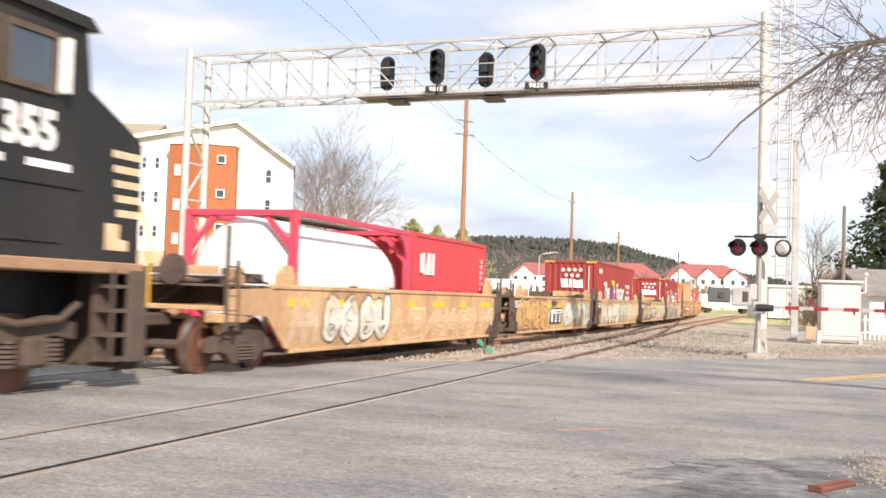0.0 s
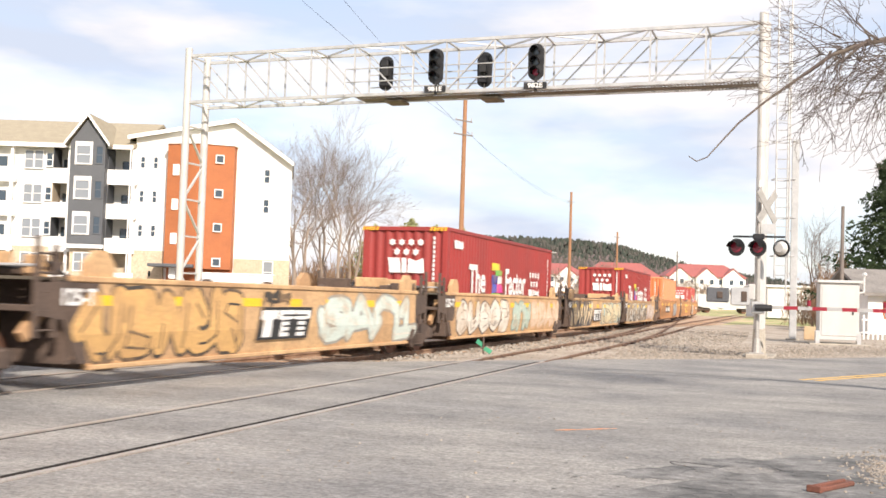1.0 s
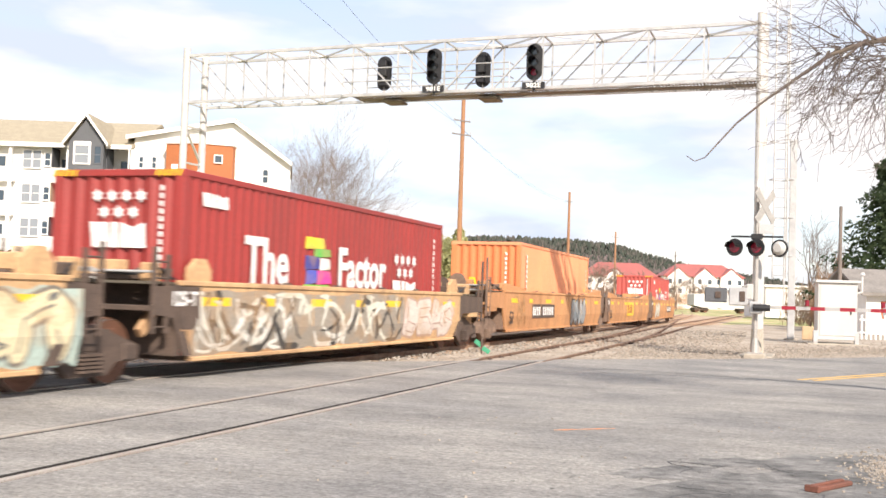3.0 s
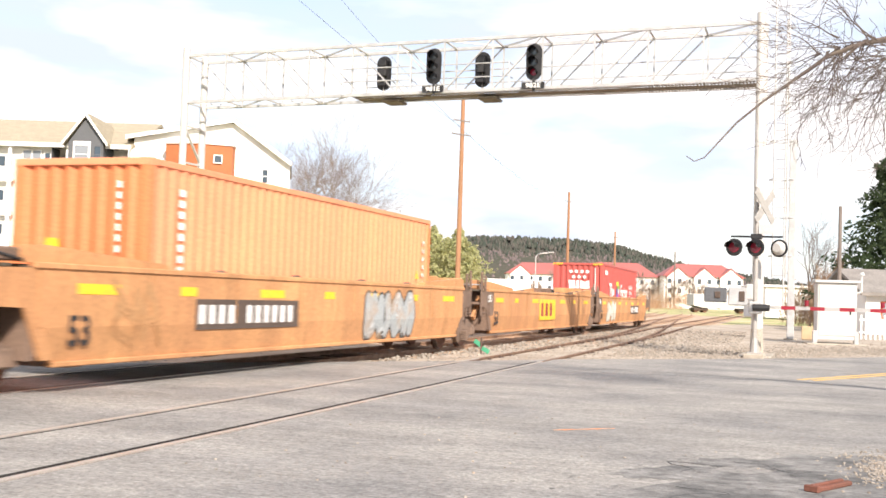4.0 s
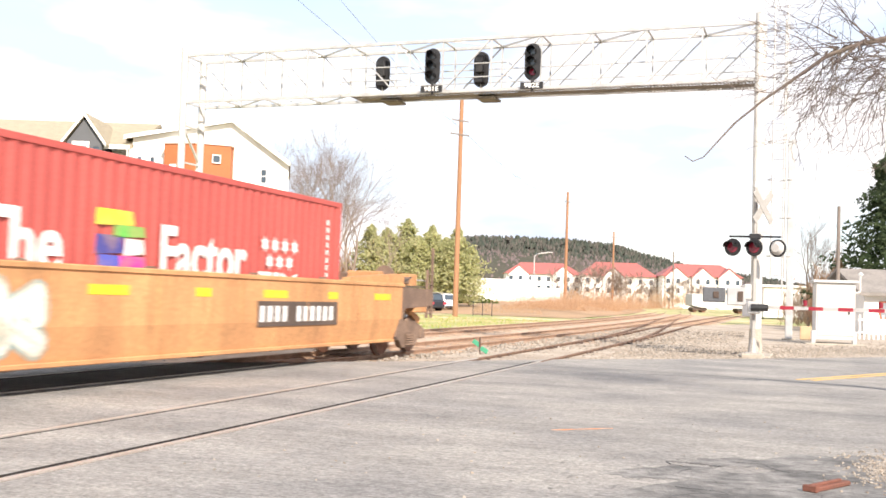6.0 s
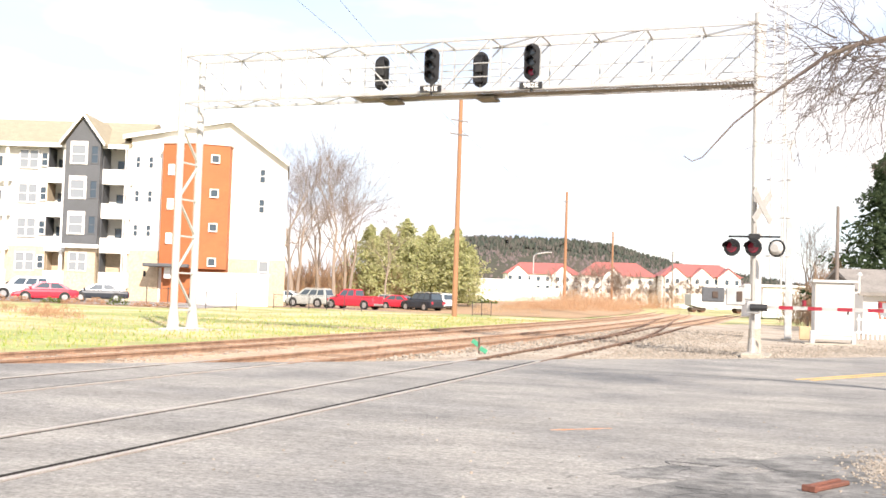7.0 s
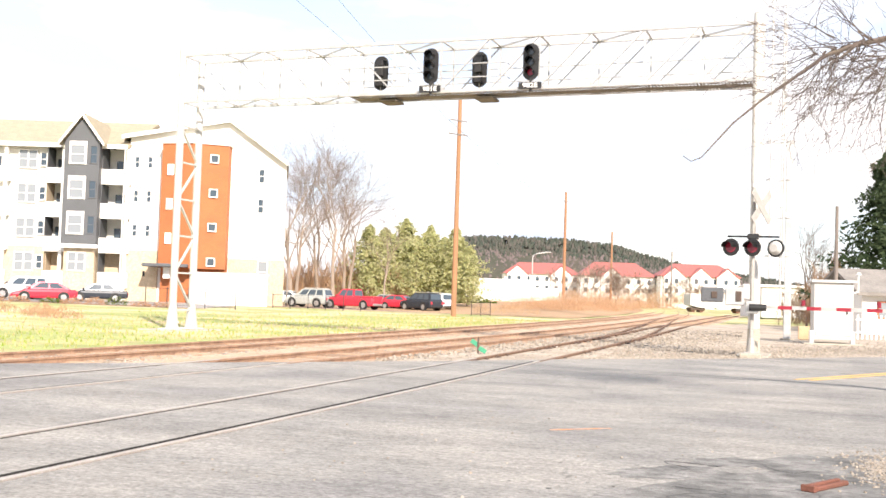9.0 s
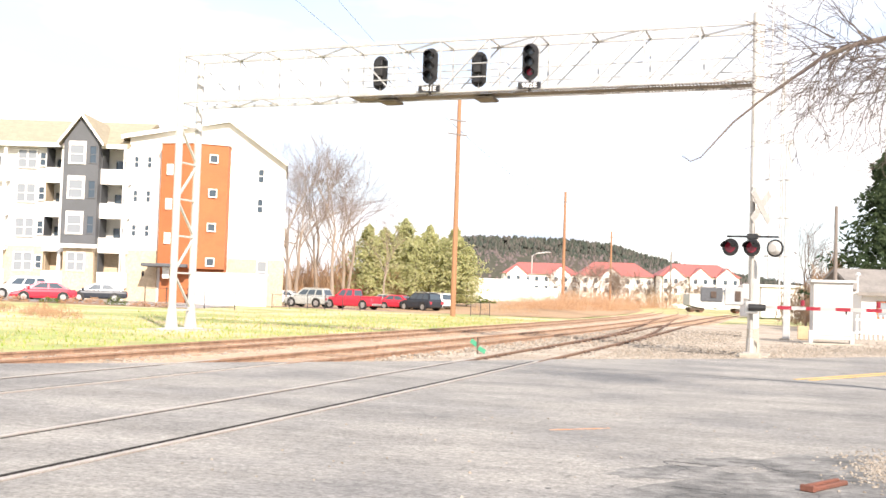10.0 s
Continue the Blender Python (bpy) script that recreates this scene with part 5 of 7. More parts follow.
def signal_head(x, y, z, back, lit, number):
    h = thing("railway_signal", "black three-light railway signal on the bridge" if not back else "back of a black railway signal on the bridge", "railway signal", "signals on the bridge")
    w, hh = .265, .60
    bm = B()
    pts = []
    for k in range(24):
        a = 2 * math.pi * k / 24
        pts.append((w * math.cos(a), (hh - w) * (1 if math.sin(a) >= 0 else -1) + w * math.sin(a)))
    prism(bm, pts, 1, -.015, .015)
    part("backboard", bm, BLACK, h)
    for i, dz in enumerate((.34, 0, -.34)):
        bm = B()
        if back:
            box(bm, -.13, .13, -.22, -.015, dz - .13, dz + .13, .02)
            part("lamp_case", bm, BLACK, h)
            continue
        # hood: a half tube open below
        a = [(math.cos(t), math.sin(t)) for t in [math.pi * (-.15 + 1.3 * k / 10) for k in range(11)]]
        f_ = [[bm.verts.new((.14 * c, y_, dz + .14 * s)) for c, s in a] for y_ in (-.015, -.34)]
        for k in range(10):
            bm.faces.new((f_[0][k], f_[0][k + 1], f_[1][k + 1], f_[1][k]))
        bmesh.ops.solidify(bm, geom=bm.faces[:], thickness=.008)
        part("hood", bm, BLACK, h)
        bm = B()
        rod(bm, (0, -.01, dz), (0, -.035, dz), .105, 16)
        part("lens", bm, lens("signal_lens", (.22, .01, .03), .08) if (lit and i == 2) else GLASS, h)
    bm = B()
    rod(bm, (0, .03, -hh - .35), (0, .03, hh * .5), .05)
    box(bm, -.1, .1, .0, .2, -.25, .25, .02)
    part("mount", bm, ALU if back else BLACK, h)
    if number:
        bm = B()
        box(bm, -.38, .38, -.06, -.045, -hh - .28, -hh - .06)
        pl = part("number_plate", bm, BLACK, h)
        part("plate_characters", words(number, .21, on_end(0, -.061, -hh - .17), .004, 1.2), WHITE, pl)
    h.matrix_basis = pose(x, y, z)
    return h


def signals():
    for x, z, back, lit, num in ((-14.66, 9.05, True, False, ""), (-12.51, 9.03, False, False, "981E"), (-11.08, 9.04, True, False, ""), (-9.08, 9.03, False, True, "982E")):
        signal_head(x, 34.2 if back else 33.35, z, back, lit, num)


# ---- the town side: X to the right and Y ahead in the line of sight ----
FRAME = pose(0, 0, 0, 0, 0, YAW)


def town(X, Y, Z=0.0, rz=0.0):
    return FRAME @ pose(X, Y, Z, 0, 0, rz)


SIDING = mat("white_siding", (0.78, 0.77, 0.74), 0.7, dark=(0.68, 0.66, 0.62), scale=0.6, grain=20, bump=0.1)
GREYSIDE = mat("grey_siding", (0.10, 0.105, 0.115), 0.7, dark=(0.08, 0.085, 0.09), scale=1, grain=20, bump=0.1)
TAN = mat("tan_stone_veneer", (0.53, 0.43, 0.31), 0.85, dark=(0.40, 0.31, 0.22), scale=2.5, grain=8, bump=0.5)
ORBRICK = mat("orange_brown_panel", (0.38, 0.125, 0.045), 0.75, dark=(0.30, 0.10, 0.04), scale=0.8, grain=15, bump=0.15)
SHINGLE = mat("beige_shingle", (0.36, 0.31, 0.22), 0.9, dark=(0.27, 0.23, 0.17), scale=1.5, grain=8, bump=0.4)
REDROOF = mat("red_metal_roof", (0.36, 0.11, 0.095), 0.6, dark=(0.30, 0.10, 0.09), scale=0.4, grain=4, bump=0.1)
GREYROOF = mat("grey_shingle", (0.24, 0.22, 0.20), 0.9, scale=1, grain=8, bump=0.4)
POLEWOOD = mat("pole_wood", (0.33, 0.17, 0.09), 0.9, dark=(0.22, 0.12, 0.07), scale=3, grain=20, bump=0.4, streak=6)
GREYWOOD = mat("weathered_pole_wood", (0.20, 0.17, 0.15), 0.9, scale=3, grain=20, bump=0.4, streak=6)
BARK = mat("pale_bark", (0.30, 0.24, 0.19), 0.95, dark=(0.18, 0.14, 0.11), scale=3, grain=14, bump=0.5, streak=3)
TWIG = mat("bare_twigs", (0.27, 0.21, 0.17), 0.95, scale=2, grain=10, bump=0)
DARKTWIG = mat("dark_bark", (0.11, 0.085, 0.075), 0.95, dark=(0.17, 0.14, 0.10), scale=6, grain=30, bump=0.3)
NEEDLE = island_mat("pine_needles", [(0.36, 0.39, 0.18), (0.53, 0.54, 0.28), (0.66, 0.63, 0.38), (0.45, 0.47, 0.23)], leaf=0.55)
SPRUCE = island_mat("spruce_needles", [(0.035, 0.06, 0.03), (0.06, 0.09, 0.04), (0.09, 0.12, 0.06)], leaf=0.35)
WOODS = island_mat("far_woods", [(0.042, 0.053, 0.043), (0.056, 0.066, 0.050), (0.10, 0.088, 0.078), (0.048, 0.058, 0.045)])
BAREWOODS = island_mat("bare_woods", [(0.125, 0.10, 0.10), (0.16, 0.125, 0.12), (0.11, 0.092, 0.09), (0.14, 0.11, 0.105)])
BRUSH = island_mat("brown_brush", [(0.40, 0.29, 0.21), (0.50, 0.34, 0.23), (0.56, 0.36, 0.20)], leaf=0.4)
RUSTWEED = island_mat("rust_weeds", [(0.36, 0.21, 0.13), (0.46, 0.28, 0.17), (0.50, 0.34, 0.20)], leaf=0.4)
SHRUB = island_mat("green_shrub", [(0.07, 0.11, 0.02), (0.13, 0.17, 0.04), (0.10, 0.14, 0.03)], leaf=0.4)
TUFT = island_mat("grass_tufts", [(0.28, 0.36, 0.07), (0.42, 0.44, 0.15), (0.60, 0.48, 0.28), (0.36, 0.41, 0.11)], leaf=0.4)
RUBBER = mat("tyre_rubber", (0.02, 0.02, 0.02), 0.8, bump=0.1)
RIM = mat("wheel_rim", (0.5, 0.5, 0.5), 0.35, 0.7, bump=0)
ORANGE_SPRAY = mat("orange_spray_paint", (0.75, 0.28, 0.10), 0.8, dark=(0.45, 0.33, 0.26), scale=8, grain=30, bump=0, amount=0.9)
YELLOW_LINE = mat("yellow_road_paint", (0.70, 0.42, 0.10), 0.8, dark=(0.45, 0.36, 0.24), scale=5, grain=30, bump=0)
REDPAINT = mat("gate_red", (0.38, 0.03, 0.05), 0.5, grain=30, bump=0)
RUST = mat("rusted_steel", (0.17, 0.062, 0.04), 0.8, dark=(0.10, 0.045, 0.03), scale=6, grain=40, bump=0.5)
GREENP = mat("green_target_paint", (0.05, 0.30, 0.17), 0.5, grain=20, bump=0)
SIGNBACK = mat("weathered_sign_metal", (0.34, 0.325, 0.30), 0.5, 0.2, dark=(0.42, 0.40, 0.38), scale=4, grain=30, bump=0.05)
# lighter grey glass for panes wider than 0.7 m
PANE = glass("pale_pane_glass", (0.22, 0.24, 0.26), 0.12)
REDLENS = lens("crossing_lens", (0.20, 0.015, 0.03), 0.05)


def window(parent, X, Y, z, w, h, frame_mat, name="window", cross=True):
    """A framed window standing proud of a wall that faces the line of sight."""
    t = .09
    bm = B()
    for a in ((X - w / 2 - t, X + w / 2 + t, z + h / 2, z + h / 2 + t), (X - w / 2 - t, X + w / 2 + t, z - h / 2 - t, z - h / 2), (X - w / 2 - t, X - w / 2, z - h / 2, z + h / 2), (X + w / 2, X + w / 2 + t, z - h / 2, z + h / 2)):
        box(bm, a[0], a[1], Y - .07, Y + .02, a[2], a[3])
    if cross:
        box(bm, X - w / 2, X + w / 2, Y - .05, Y + .01, z - .03, z + .03)
        if w > 1.4:
            box(bm, X - .06, X + .06, Y - .06, Y + .01, z - h / 2, z + h / 2)
    fr = part(name, bm, frame_mat, parent)
    bm = B()
    box(bm, X - w / 2, X + w / 2, Y - .02, Y - .005, z - h / 2, z + h / 2)
    part("pane", bm, PANE if w > .7 else GLASS, fr)
    return fr


def apartment_building():
    b = thing("apartment_building", "four storey white apartment building with orange stair tower", "apartment building", m=FRAME)
    y0 = 100.0
    # corner block with its gable
    bm = B()
    prism(bm, [(-29.3, -.3), (-29.3, 15.2), (-20.0, 16.9), (-14.7, 13.1), (-14.7, -.3)], 1, y0, y0 + 14)
    for v in bm.verts:
        v.co.x *= v.co.y / y0
    part("wall", bm, SIDING, b, "white siding of the gable block")
    bm = B()
    for a, c in (((-29.9, 15.15), (-20.0, 17.0)), ((-20.0, 17.0), (-14.55, 13.1))):
        prism(bm, [a, c, (c[0], c[1] + .25), (a[0], a[1] + .25)], 1, y0 - .6, y0 + 13)
    for v in bm.verts:
        v.co.x *= v.co.y / y0
    part("roof", bm, SHINGLE, b, "beige shingle roof")
    for a, c in (((-29.95, 15.12), (-20.0, 16.97)), ((-20.0, 16.97), (-14.5, 13.07))):
        bm = B()
        prism(bm, [(a[0], a[1] - .12), (c[0], c[1] - .12), (c[0], c[1] + .26), (a[0], a[1] + .26)], 1, y0 - .68, y0 - .61)
        part("fascia", bm, SIDING, b)
    bm = B()
    prism(bm, [(-19.8, -.3), (-19.8, 4.25), (-14.62, 4.25), (-14.62, -.3)], 1, y0 - .1, y0 + .05)
    part("stone_base", bm, TAN, b, "tan stone base")
    # stair tower
    bm = B()
    prism(bm, [(-25.9, y0 - 1.6), (-22.9, y0 - 2.4), (-19.87, y0 - 1.2), (-19.87, y0 + .5), (-25.9, y0 + .5)], 2, 3.2, 14.55)
    tower = part("stair_tower", bm, ORBRICK, b, "orange brown panelled stair tower")
    bm = B()
    prism(bm, [(-26.05, y0 - 1.7), (-22.9, y0 - 2.55), (-19.75, y0 - 1.3), (-19.75, y0 + .5), (-26.05, y0 + .5)], 2, 14.55, 14.75)
    part("tower_coping", bm, SIDING, tower)
    bm = B()
    box(bm, -25.8, -19.9, y0 - .9, y0 + .2, -.3, 3.2)
    part("entrance_wall", bm, ORBRICK, b)
    bm = B()
    box(bm, -27.0, -22.9, y0 - 3.0, y0, 3.25, 3.55, .05)
    part("entrance_canopy", bm, GREYSIDE, b)
    for z in (13.25, 10.1, 6.98, 3.82):
        w = window(b, -21.1, y0 - 1.78, z, .62, .62, SIDING, cross=False)
        w.matrix_basis = Matrix.Translation((-21.1, y0 - 1.72, 0)) @ pose(0, 0, 0, 0, 0, 21.5) @ Matrix.Translation((21.1, -y0 + 1.72, 0))
        bm = B()
        box(bm, -25.3, -24.7, y0 - 1.93, y0 - 1.7, z - 1.6, z - .6)
        part("tower_window", bm, SIDING, b)
    for z in (12.0, 9.2):
        window(b, -17.0, y0, z, .45, 1.2, SIDING)
    window(b, -16.6, y0 - .1, 3.1, .8, 1.9, SIDING, "door_glazing")
    # long wing to the left with bay and balconies
    bm = B()
    box(bm, -70, -36.9, y0 + .3, y0 + 18, -.3, 14.3)
    box(bm, -36.9, -29.3, y0 + 1.8, y0 + 18, -.3, 14.3)
    part("wall", bm, SIDING, b, "white siding of the long wing")
    bm = B()
    box(bm, -70, -36.75, y0 + .15, y0 + .3, -.3, 4.85)
    part("stone_base", bm, TAN, b, "tan stone base")
    bm = B()
    box(bm, -36.75, -29.3, y0 + 1.5, y0 + 1.8, -.3, 4.85)
    part("stone_base", bm, TAN, b, "tan stone base")
    bm = B()
    box(bm, -29.5, -26.3, y0 - .15, y0, -.3, 4.75)
    part("stone_base", bm, TAN, b, "tan stone base")
    bm = B()
    prism(bm, [(y0 - .6, 14.15), (y0 + 9, 17.6), (y0 + 18.6, 14.15), (y0 + 18.6, 14.4), (y0 + 9, 17.9), (y0 - .6, 14.4)], 0, -70, -29.2)
    part("roof", bm, SHINGLE, b, "beige shingle roof")
    bm = B()
    box(bm, -70, -29.4, y0 - .7, y0 - .6, 14.02, 14.42)
    part("fascia", bm, SIDING, b)
    # grey bay with a small gable
    bm = B()
    prism(bm, [(-34.95, 5.0), (-34.95, 14.5), (-33.35, 16.75), (-31.75, 14.5), (-31.75, 5.0)], 1, y0 - 1.3, y0 + 4)
    bay = part("bay", bm, GREYSIDE, b, "grey sided bay with a gable")
    bm = B()
    for a, c in (((-35.45, 14.15), (-33.35, 16.95)), ((-33.35, 16.95), (-31.25, 14.15))):
        prism(bm, [a, c, (c[0], c[1] + .22), (a[0], a[1] + .22)], 1, y0 - 1.7, y0 + 6)
    part("bay_roof", bm, SHINGLE, bay)
    bm = B()
    for a, c in (((-35.45, 14.15), (-33.35, 16.95)), ((-33.35, 16.95), (-31.25, 14.15))):
        prism(bm, [(a[0], a[1] - .1), (c[0], c[1] - .1), (c[0], c[1] + .24), (a[0], a[1] + .24)], 1, y0 - 1.78, y0 - 1.7)
    part("bay_fascia", bm, SIDING, bay)
    bm = B()
    box(bm, -35.15, -31.55, y0 - 1.45, y0 - 1.2, 4.75, 5.1)
    part("bay_ledge", bm, SIDING, bay)
    bm = B()
    box(bm, -34.75, -31.95, y0 - .9, y0 + 1.6, -.3, 4.75)
    part("stone_base", bm, TAN, b, "tan stone base")
    for z in (13.45, 10.25, 7.0):
        bm = B()
        box(bm, -34.5, -32.9, y0 - 1.36, y0 - 1.3, z - 1.05, z + 1.1)
        part("window_surround", bm, SIDING, bay)
        window(b, -33.7, y0 - 1.37, z - .1, 1.25, 1.6, SIDING)
        window(b, -32.25, y0 - 1.3, z - .1, .55, 1.5, GREYSIDE)
    window(b, -33.55, y0 - .92, 3.5, 1.5, 1.6, SIDING)
    # balconies: floor, parapet and post
    for x0, x1 in ((-31.75, -29.0), (-36.85, -34.95), (-44.2, -40.3)):
        for k in range(4):
            z = 1.5 + k * 3.18
            yb = y0 - .35
            bm = B()
            box(bm, x0, x1, yb, y0 + 1.7, z - .25, z)
            bal = part("balcony", bm, SIDING, b)
            bm = B()
            box(bm, x0, x1, yb - .06, yb, z - .3, z + 1.1)
            part("parapet", bm, SIDING, bal)
            bm = B()
            box(bm, x0, x0 + .06, yb, y0 + 1.7, z, z + 3.0)
            part("side_screen", bm, GREYSIDE if x0 > -33 else GREYSIDE if k % 2 else TAN, bal)
            bm = B()
            xc = x0 + (x1 - x0) * .55
            box(bm, xc - .75, xc + .75, y0 + 1.62 - (1.5 if x0 < -40 else 0), y0 + 1.7 - (1.5 if x0 < -40 else 0), z, z + 2.1)
            part("glazed_door", bm, GLASS, bal)
        bm = B()
        box(bm, x1 - .5, x1 - .22, y0 - .42, y0 - .14, -.3, 14.2)
        part("post", bm, SIDING, b)
    for X in (-39.25, -38.35, -37.35, -46.5, -49, -53):
        for k in range(4):
            window(b, X, y0 + .15, 3.4 + k * 3.18, .5 if X == -37.35 else .75, 1.15 if X == -37.35 else 1.6, SIDING)
    for X in (-28.6, -27.4):
        for k in range(4):
            window(b, X, y0, 3.4 + k * 3.18, .34, 1.0, SIDING)
    for X, z in ((-27.35, 2.6), (-22.6, 2.6)):
        bm = B()
        box(bm, X - .1, X + .1, y0 - 1.0, y0 - .8, z - .25, z + .25, .03)
        part("wall_lamp", bm, BLACK, b)
    bm = B()
    rod(bm, (-29.55, y0 - .75, 0), (-29.55, y0 - .75, 14.1), .07, 6)
    part("downpipe", bm, SIDING, b)
    # low white wall before the gable block
    bm = B()
    box(bm, -22.3, -15.45, y0 - 4.2, y0 - 3.95, -.2, 2.7, .03)
    box(bm, -22.4, -15.35, y0 - 4.28, y0 - 3.87, 2.7, 2.85, .03)
    solo("white_wall", bm, SIDING, "low white screen wall before the building", "wall", m=FRAME)


def pane_on(bm, c, u0, u1, v0, v1, lift=.006):
    """A thin plate on the four-cornered face c (two low, two high corners), as a share of its width and height."""
    def at(u, v):
        return c[0].lerp(c[1], u).lerp(c[3].lerp(c[2], u), v)
    p = [at(u0, v0), at(u1, v0), at(u1, v1), at(u0, v1)]
    nrm = (p[1] - p[0]).cross(p[3] - p[0]).normalized() * lift
    hi = [bm.verts.new(q + nrm) for q in p]
    lo = [bm.verts.new(q - nrm) for q in p]
    bm.faces.new(hi)
    for i in range(4):
        bm.faces.new((lo[i], lo[(i + 1) % 4], hi[(i + 1) % 4], hi[i]))


def vehicle(X, Y, rz, paint, kind, label):
    """A parked car; its front is at +x. Body sections run from tail to nose."""
    L, belt, top, cab, hw = {"sedan": (4.7, .93, 1.45, (-1.95, -1.0, .35, 1.35), .90), "suv": (4.7, 1.08, 1.76, (-2.22, -1.98, .35, 1.15), .93), "pickup": (5.7, 1.14, 1.86, (-.75, -.62, .75, 1.4), .97)}[kind]
    here = FRAME @ Vector((X, Y, 0))
    c = thing({"sedan": "car", "suv": "suv_car", "pickup": "pickup_truck"}[kind], label, {"sedan": "car", "suv": "car", "pickup": "pickup truck"}[kind], "parked cars", m=town(X, Y, land(here.x, here.y) + .03, rz))
    h = L / 2
    nose = belt - (.12 if kind != "sedan" else .20)
    bm = B()
    rings = []
    for x, zb, zt, w in ((-h, .45, belt - .12, .86), (-h + .12, .33, belt - .02, .95), (-h + .7, .28, belt, 1), (0, .26, belt, 1), (cab[3] - .1, .27, belt - .01, 1), (h - .75, .28, nose + .03, .99), (h - .2, .32, nose - .08, .93), (h, .42, nose - .22, .78)):
        w *= hw
        half = [(w * .93, zb), (w, zb + .14), (w * 1.0, zt - .22), (w * .965, zt - .06), (w * .88, zt)]
        rings.append([bm.verts.new((x, y, z)) for y, z in half + [(-y, z) for y, z in half[::-1]]])
    for r, q in zip(rings, rings[1:]):
        for k in range(10):
            bm.faces.new((r[k], r[(k + 1) % 10], q[(k + 1) % 10], q[k]))
    bm.faces.new(rings[0][::-1])
    bm.faces.new(rings[-1])
    bmesh.ops.recalc_face_normals(bm, faces=bm.faces[:])
    part("body", bm, paint, c)
    # cabin: tapering to the roof, with panes let into its five faces
    wb, wt = hw * .88, hw * .70
    lowc = [Vector((x, y, belt - .02)) for x, y in ((cab[0], -wb), (cab[3], -wb), (cab[3], wb), (cab[0], wb))]
    topc = [Vector((x, y, top)) for x, y in ((cab[1], -wt), (cab[2], -wt), (cab[2], wt), (cab[1], wt))]
    bm = B()
    vl, vh = [bm.verts.new(p) for p in lowc], [bm.verts.new(p) for p in topc]
    bm.faces.new(vh)
    for k in range(4):
        bm.faces.new((vl[k], vl[(k + 1) % 4], vh[(k + 1) % 4], vh[k]))
    bmesh.ops.bevel(bm, geom=[e for e in bm.edges if not e.is_boundary], offset=.07, segments=2, affect="EDGES")
    bmesh.ops.recalc_face_normals(bm, faces=bm.faces[:])
    cabin = part("cabin", bm, paint, c)
    spans = {"sedan": ((.12, .47), (.51, .86)), "suv": ((.07, .30), (.34, .60), (.64, .90)), "pickup": ((.08, .46), (.51, .88))}[kind]
    for k in range(4):
        f = (lowc[k], lowc[(k + 1) % 4], topc[(k + 1) % 4], topc[k])
        for u0, u1 in (spans if k == 0 else [(1 - b_, 1 - a_) for a_, b_ in spans] if k == 2 else ((.08, .92),)):
            bm = B()
            pane_on(bm, f, u0, u1, .14, .86)
            part("car_window", bm, GLASS, cabin)
    if kind == "suv":
        for sy in (-1, 1):
            bm = B()
            pipe(bm, [(cab[1] + .15, sy * wt * .9, top), (cab[1] + .25, sy * wt * .9, top + .06), (cab[2] - .25, sy * wt * .9, top + .06), (cab[2] - .15, sy * wt * .9, top)], .022, 6)
            part("roof_rail", bm, ALU, c)
    if kind == "pickup":
        bm = B()
        box(bm, -h + .12, -.85, -hw * .8, hw * .8, belt - .01, belt + .008)
        part("bed", bm, BLACK, c)
        for sy in (-1, 1):
            bm = B()
            box(bm, -h + .06, -.78, *sorted((sy * hw * .82, sy * hw * .97)), belt - .06, belt + .10, .02)
            part("bed_side", bm, paint, c)
        bm = B()
        box(bm, -h + .01, -h + .10, -hw * .82, hw * .82, belt - .3, belt + .09, .02)
        part("tailgate", bm, paint, c)
    r = .34 if kind == "sedan" else .40
    for x in (-h + .98, h - .98):
        for sy in (-1, 1):
            bm = B()
            rod(bm, (x, sy * (hw - .1), r + .02), (x, sy * (hw + .004), r + .02), r + .07, 20)
            part("wheel_arch", bm, BLACK, c)
            bm = B()
            rod(bm, (x, sy * (hw - .2), r), (x, sy * (hw + .014), r), r, 20)
            w = part("tyre", bm, RUBBER, c)
            bm = B()
            rod(bm, (x, sy * (hw - .02), r), (x, sy * (hw + .022), r), r * .64, 14)
            part("rim", bm, RIM, w)
    for sy in (-1, 1):
        bm = B()
        box(bm, -h - .012, -h + .1, sy * hw * .74 - .12, sy * hw * .74 + .12, belt - .42, belt - .14, .02)
        part("tail_lamp", bm, REDPAINT, c)
        bm = B()
        box(bm, h - .2, h - .02, sy * hw * .66 - .18, sy * hw * .66 + .14, nose - .32, nose - .17, .03)
        part("headlamp", bm, WHITE, c)
        bm = B()
        box(bm, cab[3] - .38, cab[3] - .2, sy * (hw + .08) - .1, sy * (hw + .08) + .08, belt + .02, belt + .18, .03)
        part("door_mirror", bm, paint, c)
    for x0, x1 in ((-h - .03, -h + .12), (h - .14, h + .03)):
        bm = B()
        box(bm, x0, x1, -hw * .8, hw * .8, .36, .56, .04)
        part("bumper", bm, BLACK if kind == "suv" else RIM, c)
    return c


